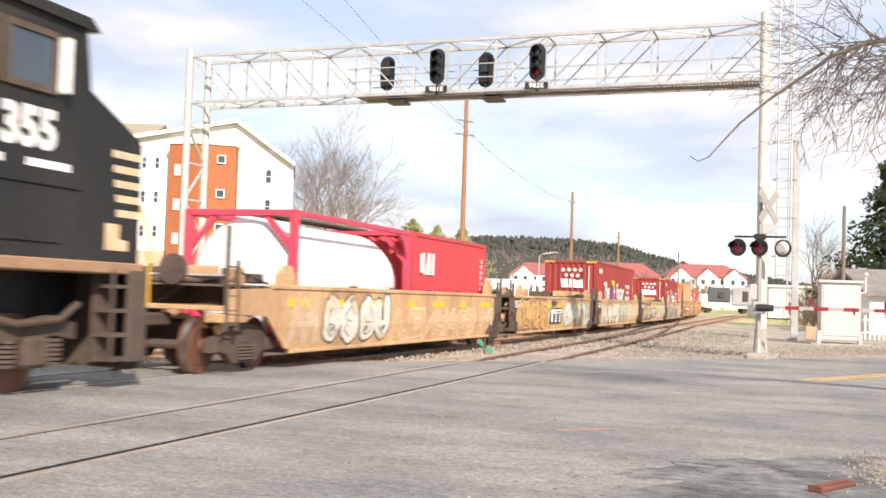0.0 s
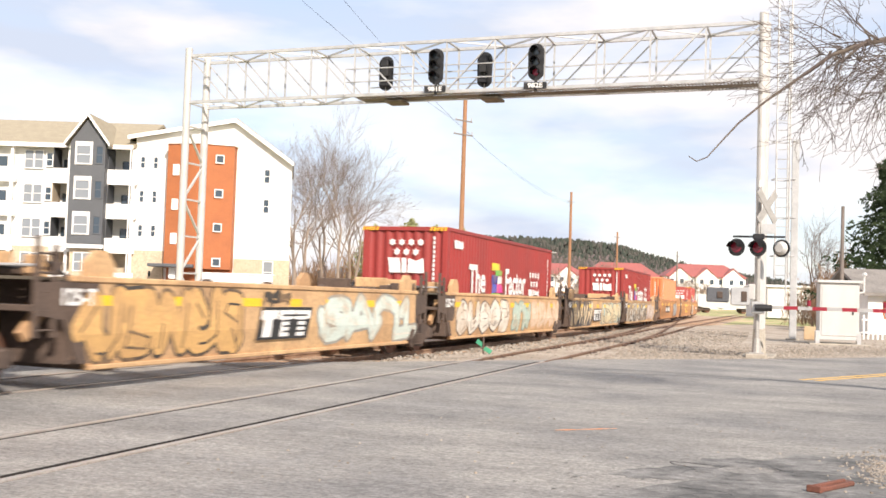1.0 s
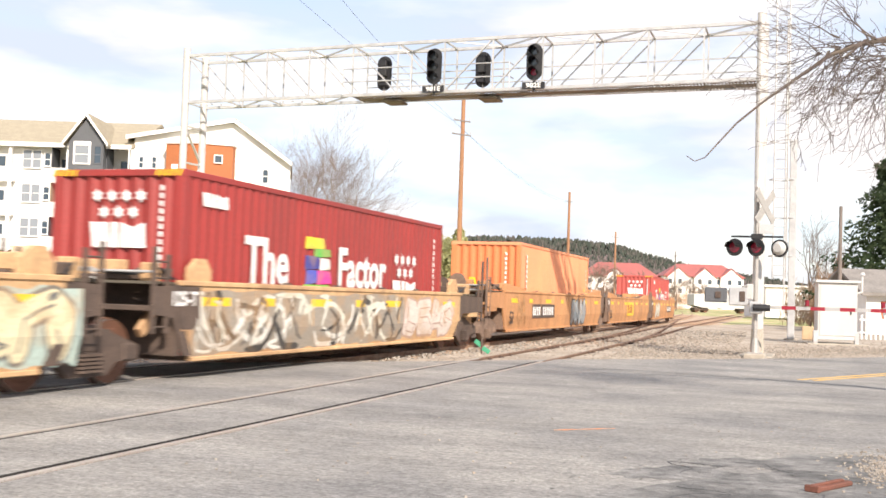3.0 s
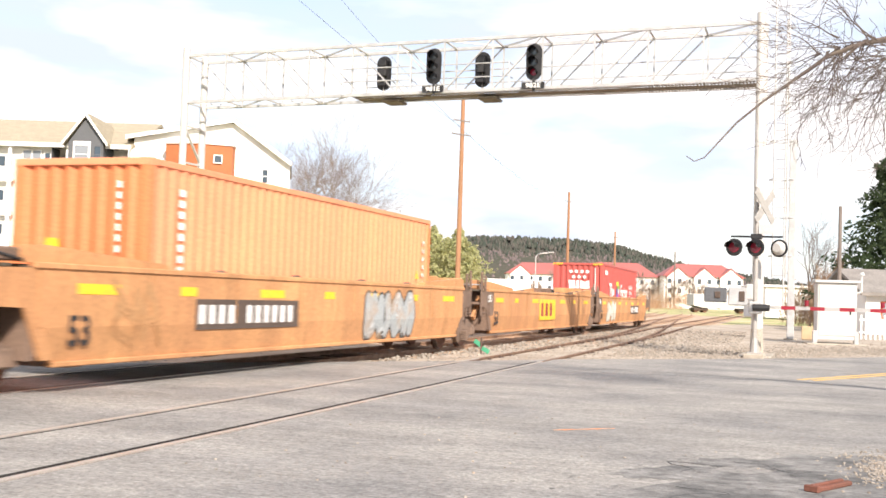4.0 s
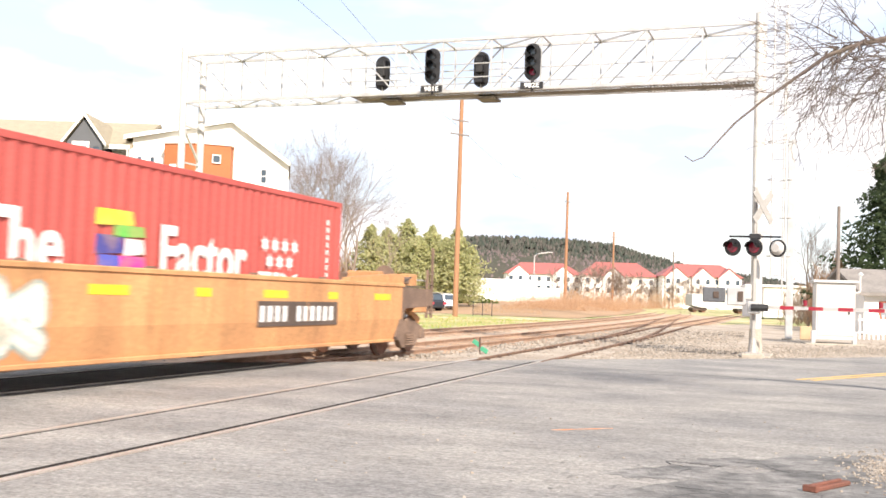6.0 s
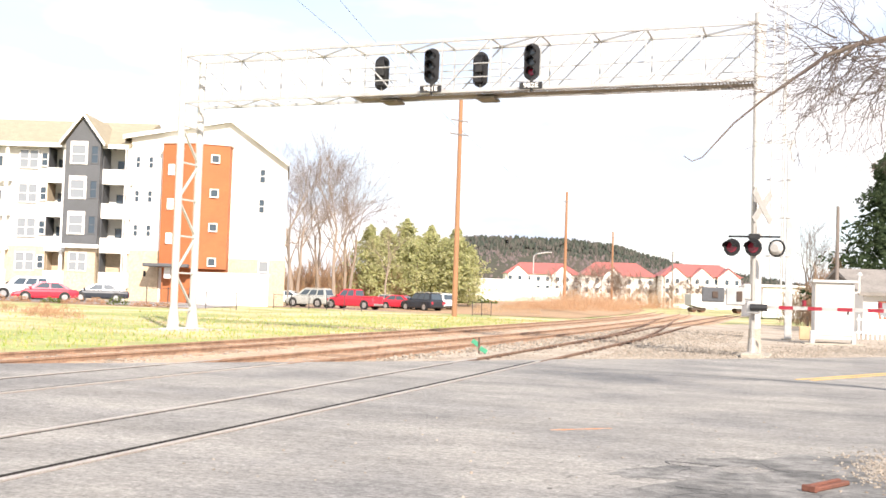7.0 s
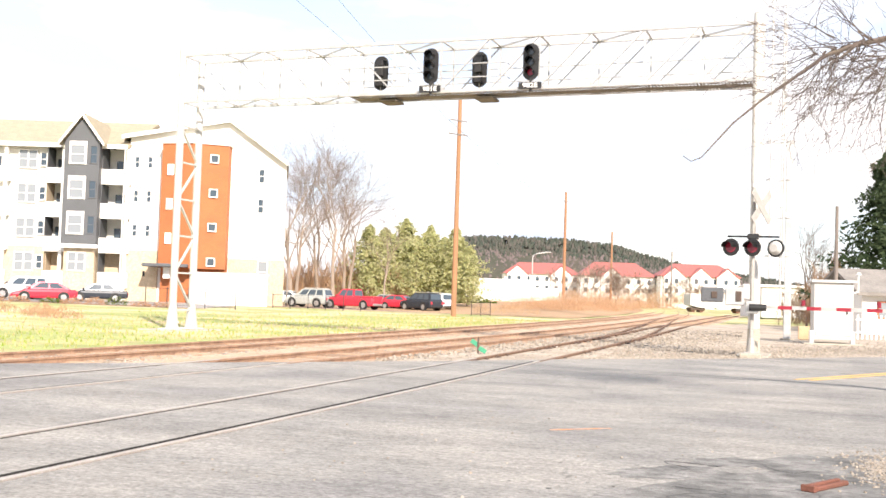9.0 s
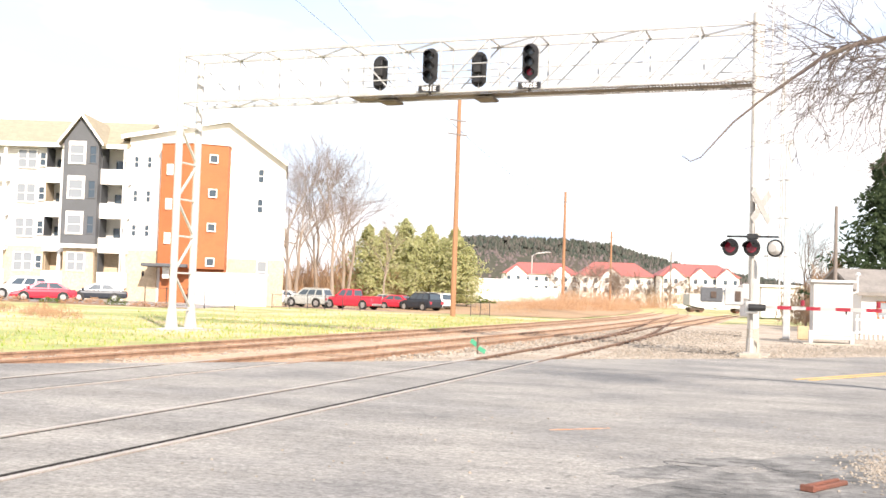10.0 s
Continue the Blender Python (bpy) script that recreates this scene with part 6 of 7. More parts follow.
def parked_cars():
    def paint(n, c):
        return mat(n, c, 0.25, 0.15, dark=tuple(v * .9 for v in c), scale=1, grain=20, bump=0.0)
    silver, red, dark, white = paint("silver_car_paint", (.42, .44, .42)), paint("red_car_paint", (.58, .035, .06)), paint("dark_car_paint", (.03, .035, .045)), paint("white_car_paint", (.75, .75, .74))
    for a in ((-12.6, 103.5, 155, silver, "suv", "silver estate car parked on the gravel lot"), (-8.35, 102, 150, red, "pickup", "bright red pickup truck parked on the lot"),
              (-5.7, 111, 140, silver, "sedan", "pale grey saloon parked between other cars"), (-4.0, 108.5, -30, red, "sedan", "red hatchback parked on the lot"),
              (-1.95, 105.5, 132, dark, "suv", "dark estate car parked on the lot"), (-.75, 110.5, 132, white, "suv", "white estate car parked at the row's end"),
              (-16.3, 111, 170, white, "sedan", "white saloon half hidden by the building"),
              (-33.6, 86, 212, white, "suv", "white estate car parked before the apartments"), (-29.6, 80.5, 205, red, "sedan", "red saloon parked before the apartments"), (-27.6, 87, 196, dark, "sedan", "dark saloon parked before the apartments")):
        vehicle(*a)


def lots():
    """Paved and gravel parking areas, a path and a kerb, laid on the ground."""
    def sheet(name, x0, x1, y0, y1, lift, material, label, cat):
        bm = B()
        nx, ny = 16, 8
        g = []
        for i in range(nx + 1):
            col = []
            for j in range(ny + 1):
                p = FRAME @ Vector((x0 + (x1 - x0) * i / nx, y0 + (y1 - y0) * j / ny, 0))
                col.append(bm.verts.new((p.x, p.y, land(p.x, p.y) + lift)))
            g.append(col)
        for a, b in zip(g, g[1:]):
            for j in range(ny):
                bm.faces.new((a[j], b[j], b[j + 1], a[j + 1]))
        solo(name, bm, material, label, cat, kind="structure", smooth=True)
    sheet("parking_lot", -62, -17.5, 78.2, 99, .022, mat("pale_lot_asphalt", (.34, .32, .31), .9, dark=(.26, .25, .24), scale=.4, grain=16, bump=.3), "pale asphalt car park before the apartments", "car park")
    sheet("footpath", -62, -20, 90.5, 92.5, .05, CONCRETE, "pale concrete footpath along the apartments", "footpath")
    sheet("mulch_strip", -40, -17.5, 76.6, 78.4, .03, mat("brown_mulch", (.40, .25, .17), .95, dark=(.30, .18, .12), scale=2, grain=9, bump=.8), "brown mulch strip along the car park", "mulch")
    sheet("gravel_lot", -17, 3.5, 97, 118, .02, mat("pink_brown_gravel", (.40, .28, .21), .95, dark=(.30, .21, .15), scale=.6, grain=9, bump=.7), "brown gravel car park below the bare trees", "car park")
    rng = random.Random(8)
    for k in range(9):
        X = -33.5 + k * 1.75 + rng.uniform(-.3, .3)
        p = FRAME @ Vector((X, 77.5, 0))
        brush("small_bush", "small rust coloured bush in the mulch", "bush", X, 77.5, land(p.x, p.y), 1.5, .9, rng.uniform(.5, .95), 260, RUSTWEED if k % 3 else SHRUB, 200 + k, leaf=.07)
    for k, (X, Y) in enumerate(((-19.2, 52), (-18.0, 49), (-21.5, 53), (-16.4, 47))):
        p = FRAME @ Vector((X, Y, 0))
        brush("dry_weeds", "clump of dry straw coloured weeds on the verge", "weeds", X, Y, land(p.x, p.y), 1.9, .9, .75, 300, RUSTWEED, 230 + k)


def limbs(rng, segs, p, d, r, ln, depth, spread, droop, tips, fine=.009):
    """Grow a bare limb in short tapered pieces; twigs go into tips."""
    n = 4 if depth > 2 else 3
    for i in range(n):
        d = (d + Vector((rng.gauss(0, .07), rng.gauss(0, .07), rng.gauss(0, .05) - droop))).normalized()
        q = p + d * ln / n
        r2 = r * (.86 if depth else .7)
        (segs if depth > 1 else tips).append((p.copy(), q.copy(), r, r2))
        p, r = q, r2
        if depth > 0 and i >= (1 if depth > 3 else 0):
            for _ in range(2 if i == n - 1 else 1):
                a = rng.uniform(0, 2 * math.pi)
                side = d.orthogonal().normalized()
                side.rotate(Matrix.Rotation(a, 3, d))
                nd = (d + side * rng.uniform(.45, 1.0) * spread).normalized()
                limbs(rng, segs, p, nd, max(fine, r * rng.uniform(.5, .68)), ln * rng.uniform(.5, .74), depth - 1, spread, droop, tips, fine)


def tubes(segs, sides):
    bm = B()
    for p, q, r, r2 in segs:
        d = q - p
        u = d.orthogonal().normalized()
        v = d.normalized().cross(u)
        a = [bm.verts.new(p + (u * math.cos(2 * math.pi * k / sides) + v * math.sin(2 * math.pi * k / sides)) * r) for k in range(sides)]
        b = [bm.verts.new(q + (u * math.cos(2 * math.pi * k / sides) + v * math.sin(2 * math.pi * k / sides)) * r2) for k in range(sides)]
        for k in range(sides):
            bm.faces.new((a[k], a[(k + 1) % sides], b[(k + 1) % sides], b[k]))
    return bm


def bare_tree(X, Y, Z, height, seed, label, depth=5, spread=.62, stems=1, fine=.009):
    rng = random.Random(seed)
    t = thing("bare_tree", label, "tree", "bare trees", m=town(X, Y, Z))
    segs, tips = [], []
    for k in range(stems):
        limbs(rng, segs, Vector((rng.uniform(-.3, .3) * (stems - 1), rng.uniform(-.3, .3) * (stems - 1), 0)), Vector((rng.uniform(-.10, .08), rng.uniform(-.1, .1), 1)).normalized(), height * .0125, height * .44, depth, spread, -.012, tips, fine)
    part("trunk", tubes(segs, 6), BARK, t)
    part("crown", tubes(tips, 3), TWIG, t, "fine bare twigs")
    return t


def conifer(X, Y, Z, height, radius, seed, material, label, name="pine_tree", n=900, up=.25, m=None, shape=1.0, size=1.0, ragged=.4):
    rng = random.Random(seed)
    t = thing(name, label, "tree", "conifers", m=m or town(X, Y, Z))
    bm = B()
    rod(bm, (0, 0, -.2), (0, 0, height * .96), height * .018, 7, .02)
    part("trunk", bm, BARK, t)
    bm = B()
    for k in range(n):
        f = rng.random() ** .8
        z = height * (.06 + .94 * f)
        rr = radius * (1 - f ** shape) ** .75 * rng.uniform(.35, 1.2) * (1 + .22 * math.sin(f * 37 + seed)) * (1 + .3 * noise.noise((f * 9, seed, 2.0)))
        a = rng.uniform(0, 2 * math.pi)
        rr *= 1 + ragged * noise.noise((math.cos(a) * 1.6 + seed, math.sin(a) * 1.6, f * 5))
        c = Vector((rr * math.cos(a), rr * math.sin(a), z + rng.uniform(-.3, .3)))
        out = Vector((math.cos(a), math.sin(a), rng.uniform(-.5, up + .3))).normalized()
        s = min(.5, height * rng.uniform(.020, .045)) * size
        side = Vector((-math.sin(a), math.cos(a), rng.uniform(-.4, .4))).normalized()
        for j in (-1, 0, 1):
            e = (out * rng.uniform(.2, .8) + side * j + Vector((0, 0, rng.uniform(-.9, .7)))).normalized()
            w = e.cross(out + Vector((rng.gauss(0, .4), rng.gauss(0, .4), rng.gauss(.2, .4)))).normalized() * s * .30
            vs = [bm.verts.new(c - e * s * .6), bm.verts.new(c + w), bm.verts.new(c + e * s), bm.verts.new(c - w)]
            bm.faces.new(vs)
    part("crown", bm, material, t, "needle sprays with gaps between")
    return t


def brush(name, label, cat, X, Y, Z, w, dp, h, n, material, seed, leaf=0.0):
    """A thicket of thin upright stems, or of small leaves where leaf gives their size."""
    rng = random.Random(seed)
    bm = B()
    for k in range(n):
        x, y = rng.uniform(-w, w) / 2, rng.uniform(-dp, dp) / 2
        hh = h * (1 - (2 * x / w) ** 2 * .5) * (.65 + .5 * noise.noise((x * 9 / w, y, seed)))
        if leaf:
            c = Vector((x, y, hh * rng.uniform(.05, 1)))
            a = Vector((rng.gauss(0, 1), rng.gauss(0, 1), rng.gauss(.4, 1))).normalized() * leaf
            b = a.cross(Vector((rng.gauss(0, 1), rng.gauss(0, 1), rng.gauss(0, 1)))).normalized() * leaf * .5
        else:
            ln = hh * rng.uniform(.12, .38)
            c = Vector((x, y, rng.uniform(0, .85) * hh + ln * .4))
            a = Vector((rng.gauss(0, .45), rng.gauss(0, .3), 1)).normalized() * ln
            b = Vector((rng.uniform(.5, 1), rng.uniform(-.6, .6), 0)).normalized() * max(.012, .0055 * h)
        bm.faces.new([bm.verts.new(c - a), bm.verts.new(c + b), bm.verts.new(c + a), bm.verts.new(c - b)])
    return solo(name, bm, material, label, cat, kind="stuff", m=town(X, Y, Z))


def utility_pole(X, Y, Z, height, arms, material, label, r=.17):
    p = thing("utility_pole", label, "utility pole", "utility poles", m=town(X, Y, Z))
    bm = B()
    rod(bm, (0, 0, -.6), (0, 0, height), r, 10, r * .72)
    part("shaft", bm, material, p)
    for z, ln in arms:
        bm = B()
        beam(bm, (-ln, -.16, z + .05), (ln * .8, -.16, z - .12), .09, .1)
        part("crossarm", bm, GREYWOOD, p)
        for x in (-ln * .9, ln * .7):
            bm = B()
            rod(bm, (x, -.16, z), (x, -.16, z + .2), .05, 6)
            part("insulator", bm, GALV, p)
    return p


def wire(a, b, sag, r=.016):
    bm = B()
    a, b = Vector(a), Vector(b)
    pts = [a.lerp(b, t) - Vector((0, 0, sag * 4 * t * (1 - t))) for t in [k / 10 for k in range(11)]]
    pipe(bm, pts, r, 4)
    solo("overhead_wire", bm, BLACK, "thin black overhead wire between poles", "wire", "overhead wires", m=FRAME)


def distance():
    # wooded ridge
    bm = B()
    rng = random.Random(5)
    line = [(-260, 4), (-120, 7), (-65, 14), (-25, 38), (20, 48), (50, 49), (106, 48), (140, 45), (160, 39), (195, 31), (260, 22), (340, 10)]
    def ridge(x):
        for a, b in zip(line, line[1:]):
            if x <= b[0]:
                return a[1] + (b[1] - a[1]) * (x - a[0]) / (b[0] - a[0])
        return 10
    rows = []
    for j, (y, f) in enumerate(((760, 0.0), (800, .45), (850, .82), (900, 1.0), (980, .6))):
        rows.append([bm.verts.new((x, y, max(0, ridge(x)) * f)) for x in range(-260, 341, 20)])
    for r, s in zip(rows, rows[1:]):
        for i in range(30):
            bm.faces.new((r[i], r[i + 1], s[i + 1], s[i]))
    solo("wooded_ridge", bm, mat("forest_floor", (.07, .06, .045), .95, dark=(.03, .045, .025), scale=.02, grain=.3, bump=0), "dark wooded ridge on the horizon", "hill", kind="structure", m=FRAME)
    # evergreens along the top, bare brown woods on the lower slope
    for count, f0, f1, material, label, tall in ((6500, .5, 1.0, WOODS, "dark evergreen woods covering the ridge", (2.5, 6)), (5500, 0.0, .58, BAREWOODS, "bare brown woods on the lower slope", (2, 4.5))):
        vs, fs = [], []
        for k in range(count):
            x, f = rng.uniform(-250, 330), rng.uniform(f0, f1)
            y = 765 + 140 * f
            fz = min(1, f * 1.25) ** .8
            z = ridge(x) * fz - 1
            h, r = rng.uniform(*tall), rng.uniform(.9, 1.9)
            b = len(vs)
            vs += [(x + r * math.cos(a), y + r * math.sin(a), z + h * rng.uniform(.15, .4)) for a in (0, 1.26, 2.51, 3.77, 5.03)]
            vs += [(x + .5 * r * math.cos(a), y + .5 * r * math.sin(a), z + h * rng.uniform(.6, .9)) for a in (.6, 1.9, 3.1, 4.4, 5.6)]
            vs += [(x, y, z + h)]
            fs += [(b + i, b + (i + 1) % 5, b + 5 + i) for i in range(5)] + [(b + (i + 1) % 5, b + 5 + (i + 1) % 5, b + 5 + i) for i in range(5)] + [(b + 5 + i, b + 5 + (i + 1) % 5, b + 10) for i in range(5)]
        me = bpy.data.meshes.new("far_trees")
        me.from_pydata(vs, [], fs)
        me.materials.append(material)
        ob = new("far_trees", me)
        tagged(ob, label, "woods", kind="stuff")
        ob.matrix_basis = FRAME


def hotel(x0, x1, Y, base, eave, ridge_z, gables, label):
    h = thing("hotel", label, "hotel", "hotels with red roofs", m=FRAME)
    bm = B()
    box(bm, x0, x1, Y, Y + 14, base, eave)
    part("wall", bm, SIDING, h)
    bm = B()
    vs = [bm.verts.new(p) for p in ((x0 - .6, Y - .8, eave), (x1 + .6, Y - .8, eave), (x1 + .6, Y + 14.8, eave), (x0 - .6, Y + 14.8, eave), (x0 + 5, Y + 7, ridge_z), (x1 - 5, Y + 7, ridge_z))]
    for f in ((0, 1, 5, 4), (1, 2, 5), (2, 3, 4, 5), (3, 0, 4), (3, 2, 1, 0)):
        bm.faces.new([vs[i] for i in f])
    roof = part("roof", bm, REDROOF, h, "red roof")
    for x in gables:
        bm = B()
        prism(bm, [(x - 3.2, base), (x - 3.2, eave - .2), (x, eave + 2.4), (x + 3.2, eave - .2), (x + 3.2, base)], 1, Y - 1.0, Y + 4)
        part("gable", bm, SIDING, h)
        bm = B()
        for s in (-1, 1):
            prism(bm, [(x + s * 3.5, eave - .45), (x, eave + 2.5), (x, eave + 2.85), (x + s * 3.6, eave - .15)], 1, Y - 1.3, Y + 5)
        part("gable_roof", bm, REDROOF, h)
    n = int((x1 - x0) / 2.9)
    for i in range(n):
        X = x0 + (i + .5) * (x1 - x0) / n
        front = any(abs(X - g) < 3.1 for g in gables)
        k = 0
        z = eave - 1.5
        while z > base + 1:
            bm = B()
            yy = Y - (1.0 if front else 0)
            box(bm, X - .55, X + .55, yy - .06, yy + .05, z - .75, z + .7)
            w = part("window", bm, GLASS, h)
            bm = B()
            box(bm, X - .62, X + .62, yy - .09, yy + .02, z - .9, z - .75)
            part("sill", bm, SIDING, w)
            z -= 2.9


def white_hopper():
    h = thing("hopper_wagon", "white covered hopper wagon standing on the far line", "railway wagon", m=town(46.6, 205, -.02, 14))
    bm = B()
    prism(bm, [(0, 1.3), (0, 3.4), (.9, 3.5), (12, 3.5), (13, 2.4), (13, 1.3), (11, .9), (8.2, 1.0), (6.5, .8), (4.6, 1.0), (2, .9)], 1, -1.4, 1.4)
    part("body", bm, CABIN, h)
    for x in (.9, 2.7, 10.3, 12.1):
        bm = B()
        rod(bm, (x, -.8, .46), (x, .8, .46), .46, 16)
        part("wheel", bm, WHEEL, h)
    for x in (1.8, 11.2):
        bm = B()
        box(bm, x - 1.5, x + 1.5, -1.0, 1.0, .35, .9, .1)
        part("truck_frame", bm, TRUCK, h)
    bm = B()
    for k in range(9):
        box(bm, 1.4 + k * 1.25, 1.5 + k * 1.25, -1.46, -1.4, 1.3, 3.5)
    part("rib", bm, ALU, h)


def far_things():
    distance()
    hotel(20, 44, 345, -1, 9.6, 13.4, (24, 38), "white building with a red roof behind trees")
    hotel(43, 66, 335, -1, 9.4, 13.9, (52.5,), "long white hotel with a red hipped roof")
    hotel(66.5, 90.5, 328, -1, 9.9, 13.9, (70.5, 78.5, 86.5), "white hotel with red roof and gables")
    bm = B()
    box(bm, 4.0, 17, 200, 215, 0, 5.0, .1)
    box(bm, 5.2, 5.6, 201, 201.4, 5.0, 6.4)
    box(bm, 17, 22, 203, 212, 0, 3.6, .1)
    solo("white_shed", bm, SIDING, "low white commercial building beyond the grass", "building", m=FRAME)
    white_hopper()
    # street lamp near the hotels
    lamp = thing("street_lamp", "galvanised street lamp with a curved arm", "street lamp", m=town(14.2, 170, .5))
    bm = B()
    pipe(bm, [(0, 0, -.5), (0, 0, 7.6), (.3, 0, 8.0), (1.1, 0, 8.2), (2.4, 0, 8.35)], .09, 8)
    part("pole", bm, GALV, lamp)
    bm = B()
    box(bm, 1.9, 2.9, -.2, .2, 8.3, 8.45, .05)
    part("lamp_head", bm, GALV, lamp)


def vegetation():
    for X, Y, H, sd, st in ((-15.3, 113, 17.0, 1, 3), (-13.9, 119, 16.4, 2, 2), (-11.3, 113, 17.8, 3, 1), (-10.6, 120, 16.6, 6, 2)):
        bare_tree(X, Y, .3, H * 1.0, sd, "tall bare deciduous tree with fine pale twigs", stems=st, spread=.67)
    bare_tree(-5.8, 111, .3, 9.6, 7, "small bare tree beside the parked cars", depth=4, spread=.85)
    for k, (X, Y, H) in enumerate(((24, 170, 8), (29.5, 180, 7), (36, 220, 8), (44, 250, 8.5), (54, 258, 8), (62, 262, 7.5), (27, 250, 9), (33, 252, 8.5), (40, 256, 7), (49, 255, 7.5), (58, 250, 8))):
        bare_tree(X, Y, .3, H, 40 + k, "bare brown tree on the bank", depth=4, spread=.85, stems=2, fine=.026)
    for k, (X, H, R) in enumerate(((-8.3, 8.6, 2.0), (-6.6, 8.4, 1.9), (-4.3, 9.6, 2.1), (-2.9, 7.5, 1.9), (-1.4, 8.9, 1.6), (.2, 7.6, 2.0), (1.6, 8.6, 2.1), (3.0, 6.6, 1.7))):
        conifer(X, 122 + (k % 3) * 1.5, .4, H, R * 1.1, 10 + k, NEEDLE, "light green pine behind the car park", n=2600, shape=2.0, size=.9, ragged=1.2)
    brush("undergrowth", "grey brown undergrowth below the bare trees", "undergrowth", -12, 124, .2, 18, 4, 6.5, 4200, BRUSH, 3)
    brush("green_shrubs", "rounded green shrubs by the white building", "shrubs", 4.2, 140, .3, 6, 2, 1.6, 1600, SHRUB, 4, leaf=.16)
    brush("brown_brush", "rust brown brush along the embankment", "brush", 17, 152, .4, 20, 8, 2.4, 5000, BRUSH, 5)
    brush("brown_brush", "rust brown brush before the hotels", "brush", 48, 262, 1.0, 76, 12, 5.0, 9000, BRUSH, 8)
    for k, (X, Y, w, h) in enumerate(((11, 118, 9, 1.1), (15, 128, 12, 1.5), (19, 146, 15, 1.9), (23, 170, 16, 2.2), (33, 205, 15, 2.6), (44, 226, 12, 2.2))):
        brush("rust_weeds", "rust coloured dry weeds along the bank", "weeds", X, Y, .3, w, 7, h, 3200, RUSTWEED, 60 + k)
    brush("earth_mound_brush", "brown weeds on a mound of earth", "brush", 5.8, 96, .1, 6, 2, 1.3, 900, BRUSH, 6)


def ground_cover():
    """Grass tufts on the verge beyond the far track."""
    rng = random.Random(77)
    bm = B()
    for k in range(9000):
        y = rng.uniform(16, 80)
        x = far_x(y) - 2.6 - abs(rng.gauss(0, 9))
        z = land(x, y)
        s = rng.uniform(.04, .13)
        a = rng.uniform(0, 6.28)
        dx, dy = math.cos(a) * s * .4, math.sin(a) * s * .4
        lx, ly = rng.gauss(0, .3) * s, rng.gauss(0, .3) * s
        bm.faces.new([bm.verts.new((x - dx, y - dy, z - .02)), bm.verts.new((x + dx, y + dy, z - .02)), bm.verts.new((x + lx, y + ly, z + s))])
    solo("grass_tufts", bm, TUFT, "green and straw coloured grass tufts", "grass", kind="stuff")


# ---- the crossing ----
def crossing_signal():
    c = thing("crossing_signal", "grade crossing mast with red lights and lowered gate", "crossing signal", m=pose(-2.02, 32.3, 0))
    bm = B()
    rod(bm, (0, 0, .1), (0, 0, 4.9), .062, 12)
    part("mast", bm, SIGNBACK, c)
    bm = B()
    box(bm, -.3, .3, -.3, .3, -.2, .06, .03)
    part("foundation", bm, CONCRETE, c)
    bm = B()
    rod(bm, (0, 0, .05), (0, 0, .5), .15, 10, .09)
    box(bm, -.2, .2, -.2, .2, .05, .1, .01)
    part("mast_base", bm, SIGNBACK, c)
    bm = B()
    rod(bm, (0, 0, 4.85), (0, 0, 5.05), .075, 10, .03)
    part("mast_cap", bm, ALU, c)
    # crossbuck, seen at a slant
    for k, s in enumerate((-1, 1)):
        bm = B()
        box(bm, -.61, .61, -.012, .012, -.115, .115, .005)
        o = part("crossbuck_blade", bm, SIGNBACK, c)
        o.matrix_basis = pose(.22, -.1 - .03 * k, 4.28) @ pose(0, 0, 0, 0, 0, 60) @ pose(0, 0, 0, 0, s * 45, 0)
    bm = B()
    box(bm, .1, .48, -.12, -.1, 3.5, 3.78, .005)
    part("track_count_sign", bm, GALV, c, "small grey sign plate")
    bm = B()
    rod(bm, (-.72, 0, 3.42), (.72, 0, 3.42), .03, 8)
    box(bm, -.16, .16, -.12, .1, 3.34, 3.5, .02)
    part("light_arm", bm, BLACK, c)
    # two lights to the road, one seen from behind
    for x, face in ((-.60, -1), (.0, -1), (.62, 1)):
        bm = B()
        yy = -.12 if face < 0 else .08
        rod(bm, (0, 0, 0), (0, face * .03, 0), .255, 24)
        lamp = part("light_backboard", bm, BLACK, c)
        lamp.matrix_basis = pose(x, yy, 3.10, 0, 0, -22)
        bm = B()
        rod(bm, (0, face * .03, 0), (0, face * .045, 0), .155, 20)
        part("lens", bm, REDLENS, lamp)
        bm = B()
        if face < 0:
            a = [(math.cos(t), math.sin(t)) for t in [math.pi * (.0 + k / 12) for k in range(13)]]
            f_ = [[bm.verts.new((.165 * cx, yq, .165 * sz)) for cx, sz in a] for yq in (-.03, -.33)]
            for k in range(12):
                bm.faces.new((f_[0][k], f_[0][k + 1], f_[1][k + 1], f_[1][k]))
            bmesh.ops.solidify(bm, geom=bm.faces[:], thickness=.008)
            part("hood", bm, BLACK, lamp)
            bm = B()
            rod(bm, (0, .03, 0), (0, .14, 0), .17, 16, .1)
            part("lamp_case", bm, BLACK, lamp)
        else:
            rod(bm, (0, -.02, 0), (0, -.15, 0), .205, 20, .12)
            part("lamp_case", bm, ALU, lamp, "silver back of a light")
    # gate mechanism, counterweights and arm
    bm = B()
    box(bm, -.16, .2, -.35, -.05, 1.2, 1.55, .03)
    mech = part("gate_mechanism", bm, GALV, c)
    bm = B()
    rod(bm, (-.05, -.36, 1.38), (.42, -.36, 1.38), .1, 12)
    part("gate_motor", bm, BLACK, mech)
    bm = B()
    box(bm, -.26, -.06, -.2, .1, 1.6, 2.05, .03)
    part("junction_box", bm, ALU, c)
    for x0, x1, z0, z1, m_ in ((-1.42, -.78, 1.50, 1.93, GREYSIDE), (-.74, -.2, 1.42, 1.95, GALV)):
        bm = B()
        box(bm, x0, x1, -.2, -.12, z0, z1, .03)
        w = part("counterweight", bm, m_, c)
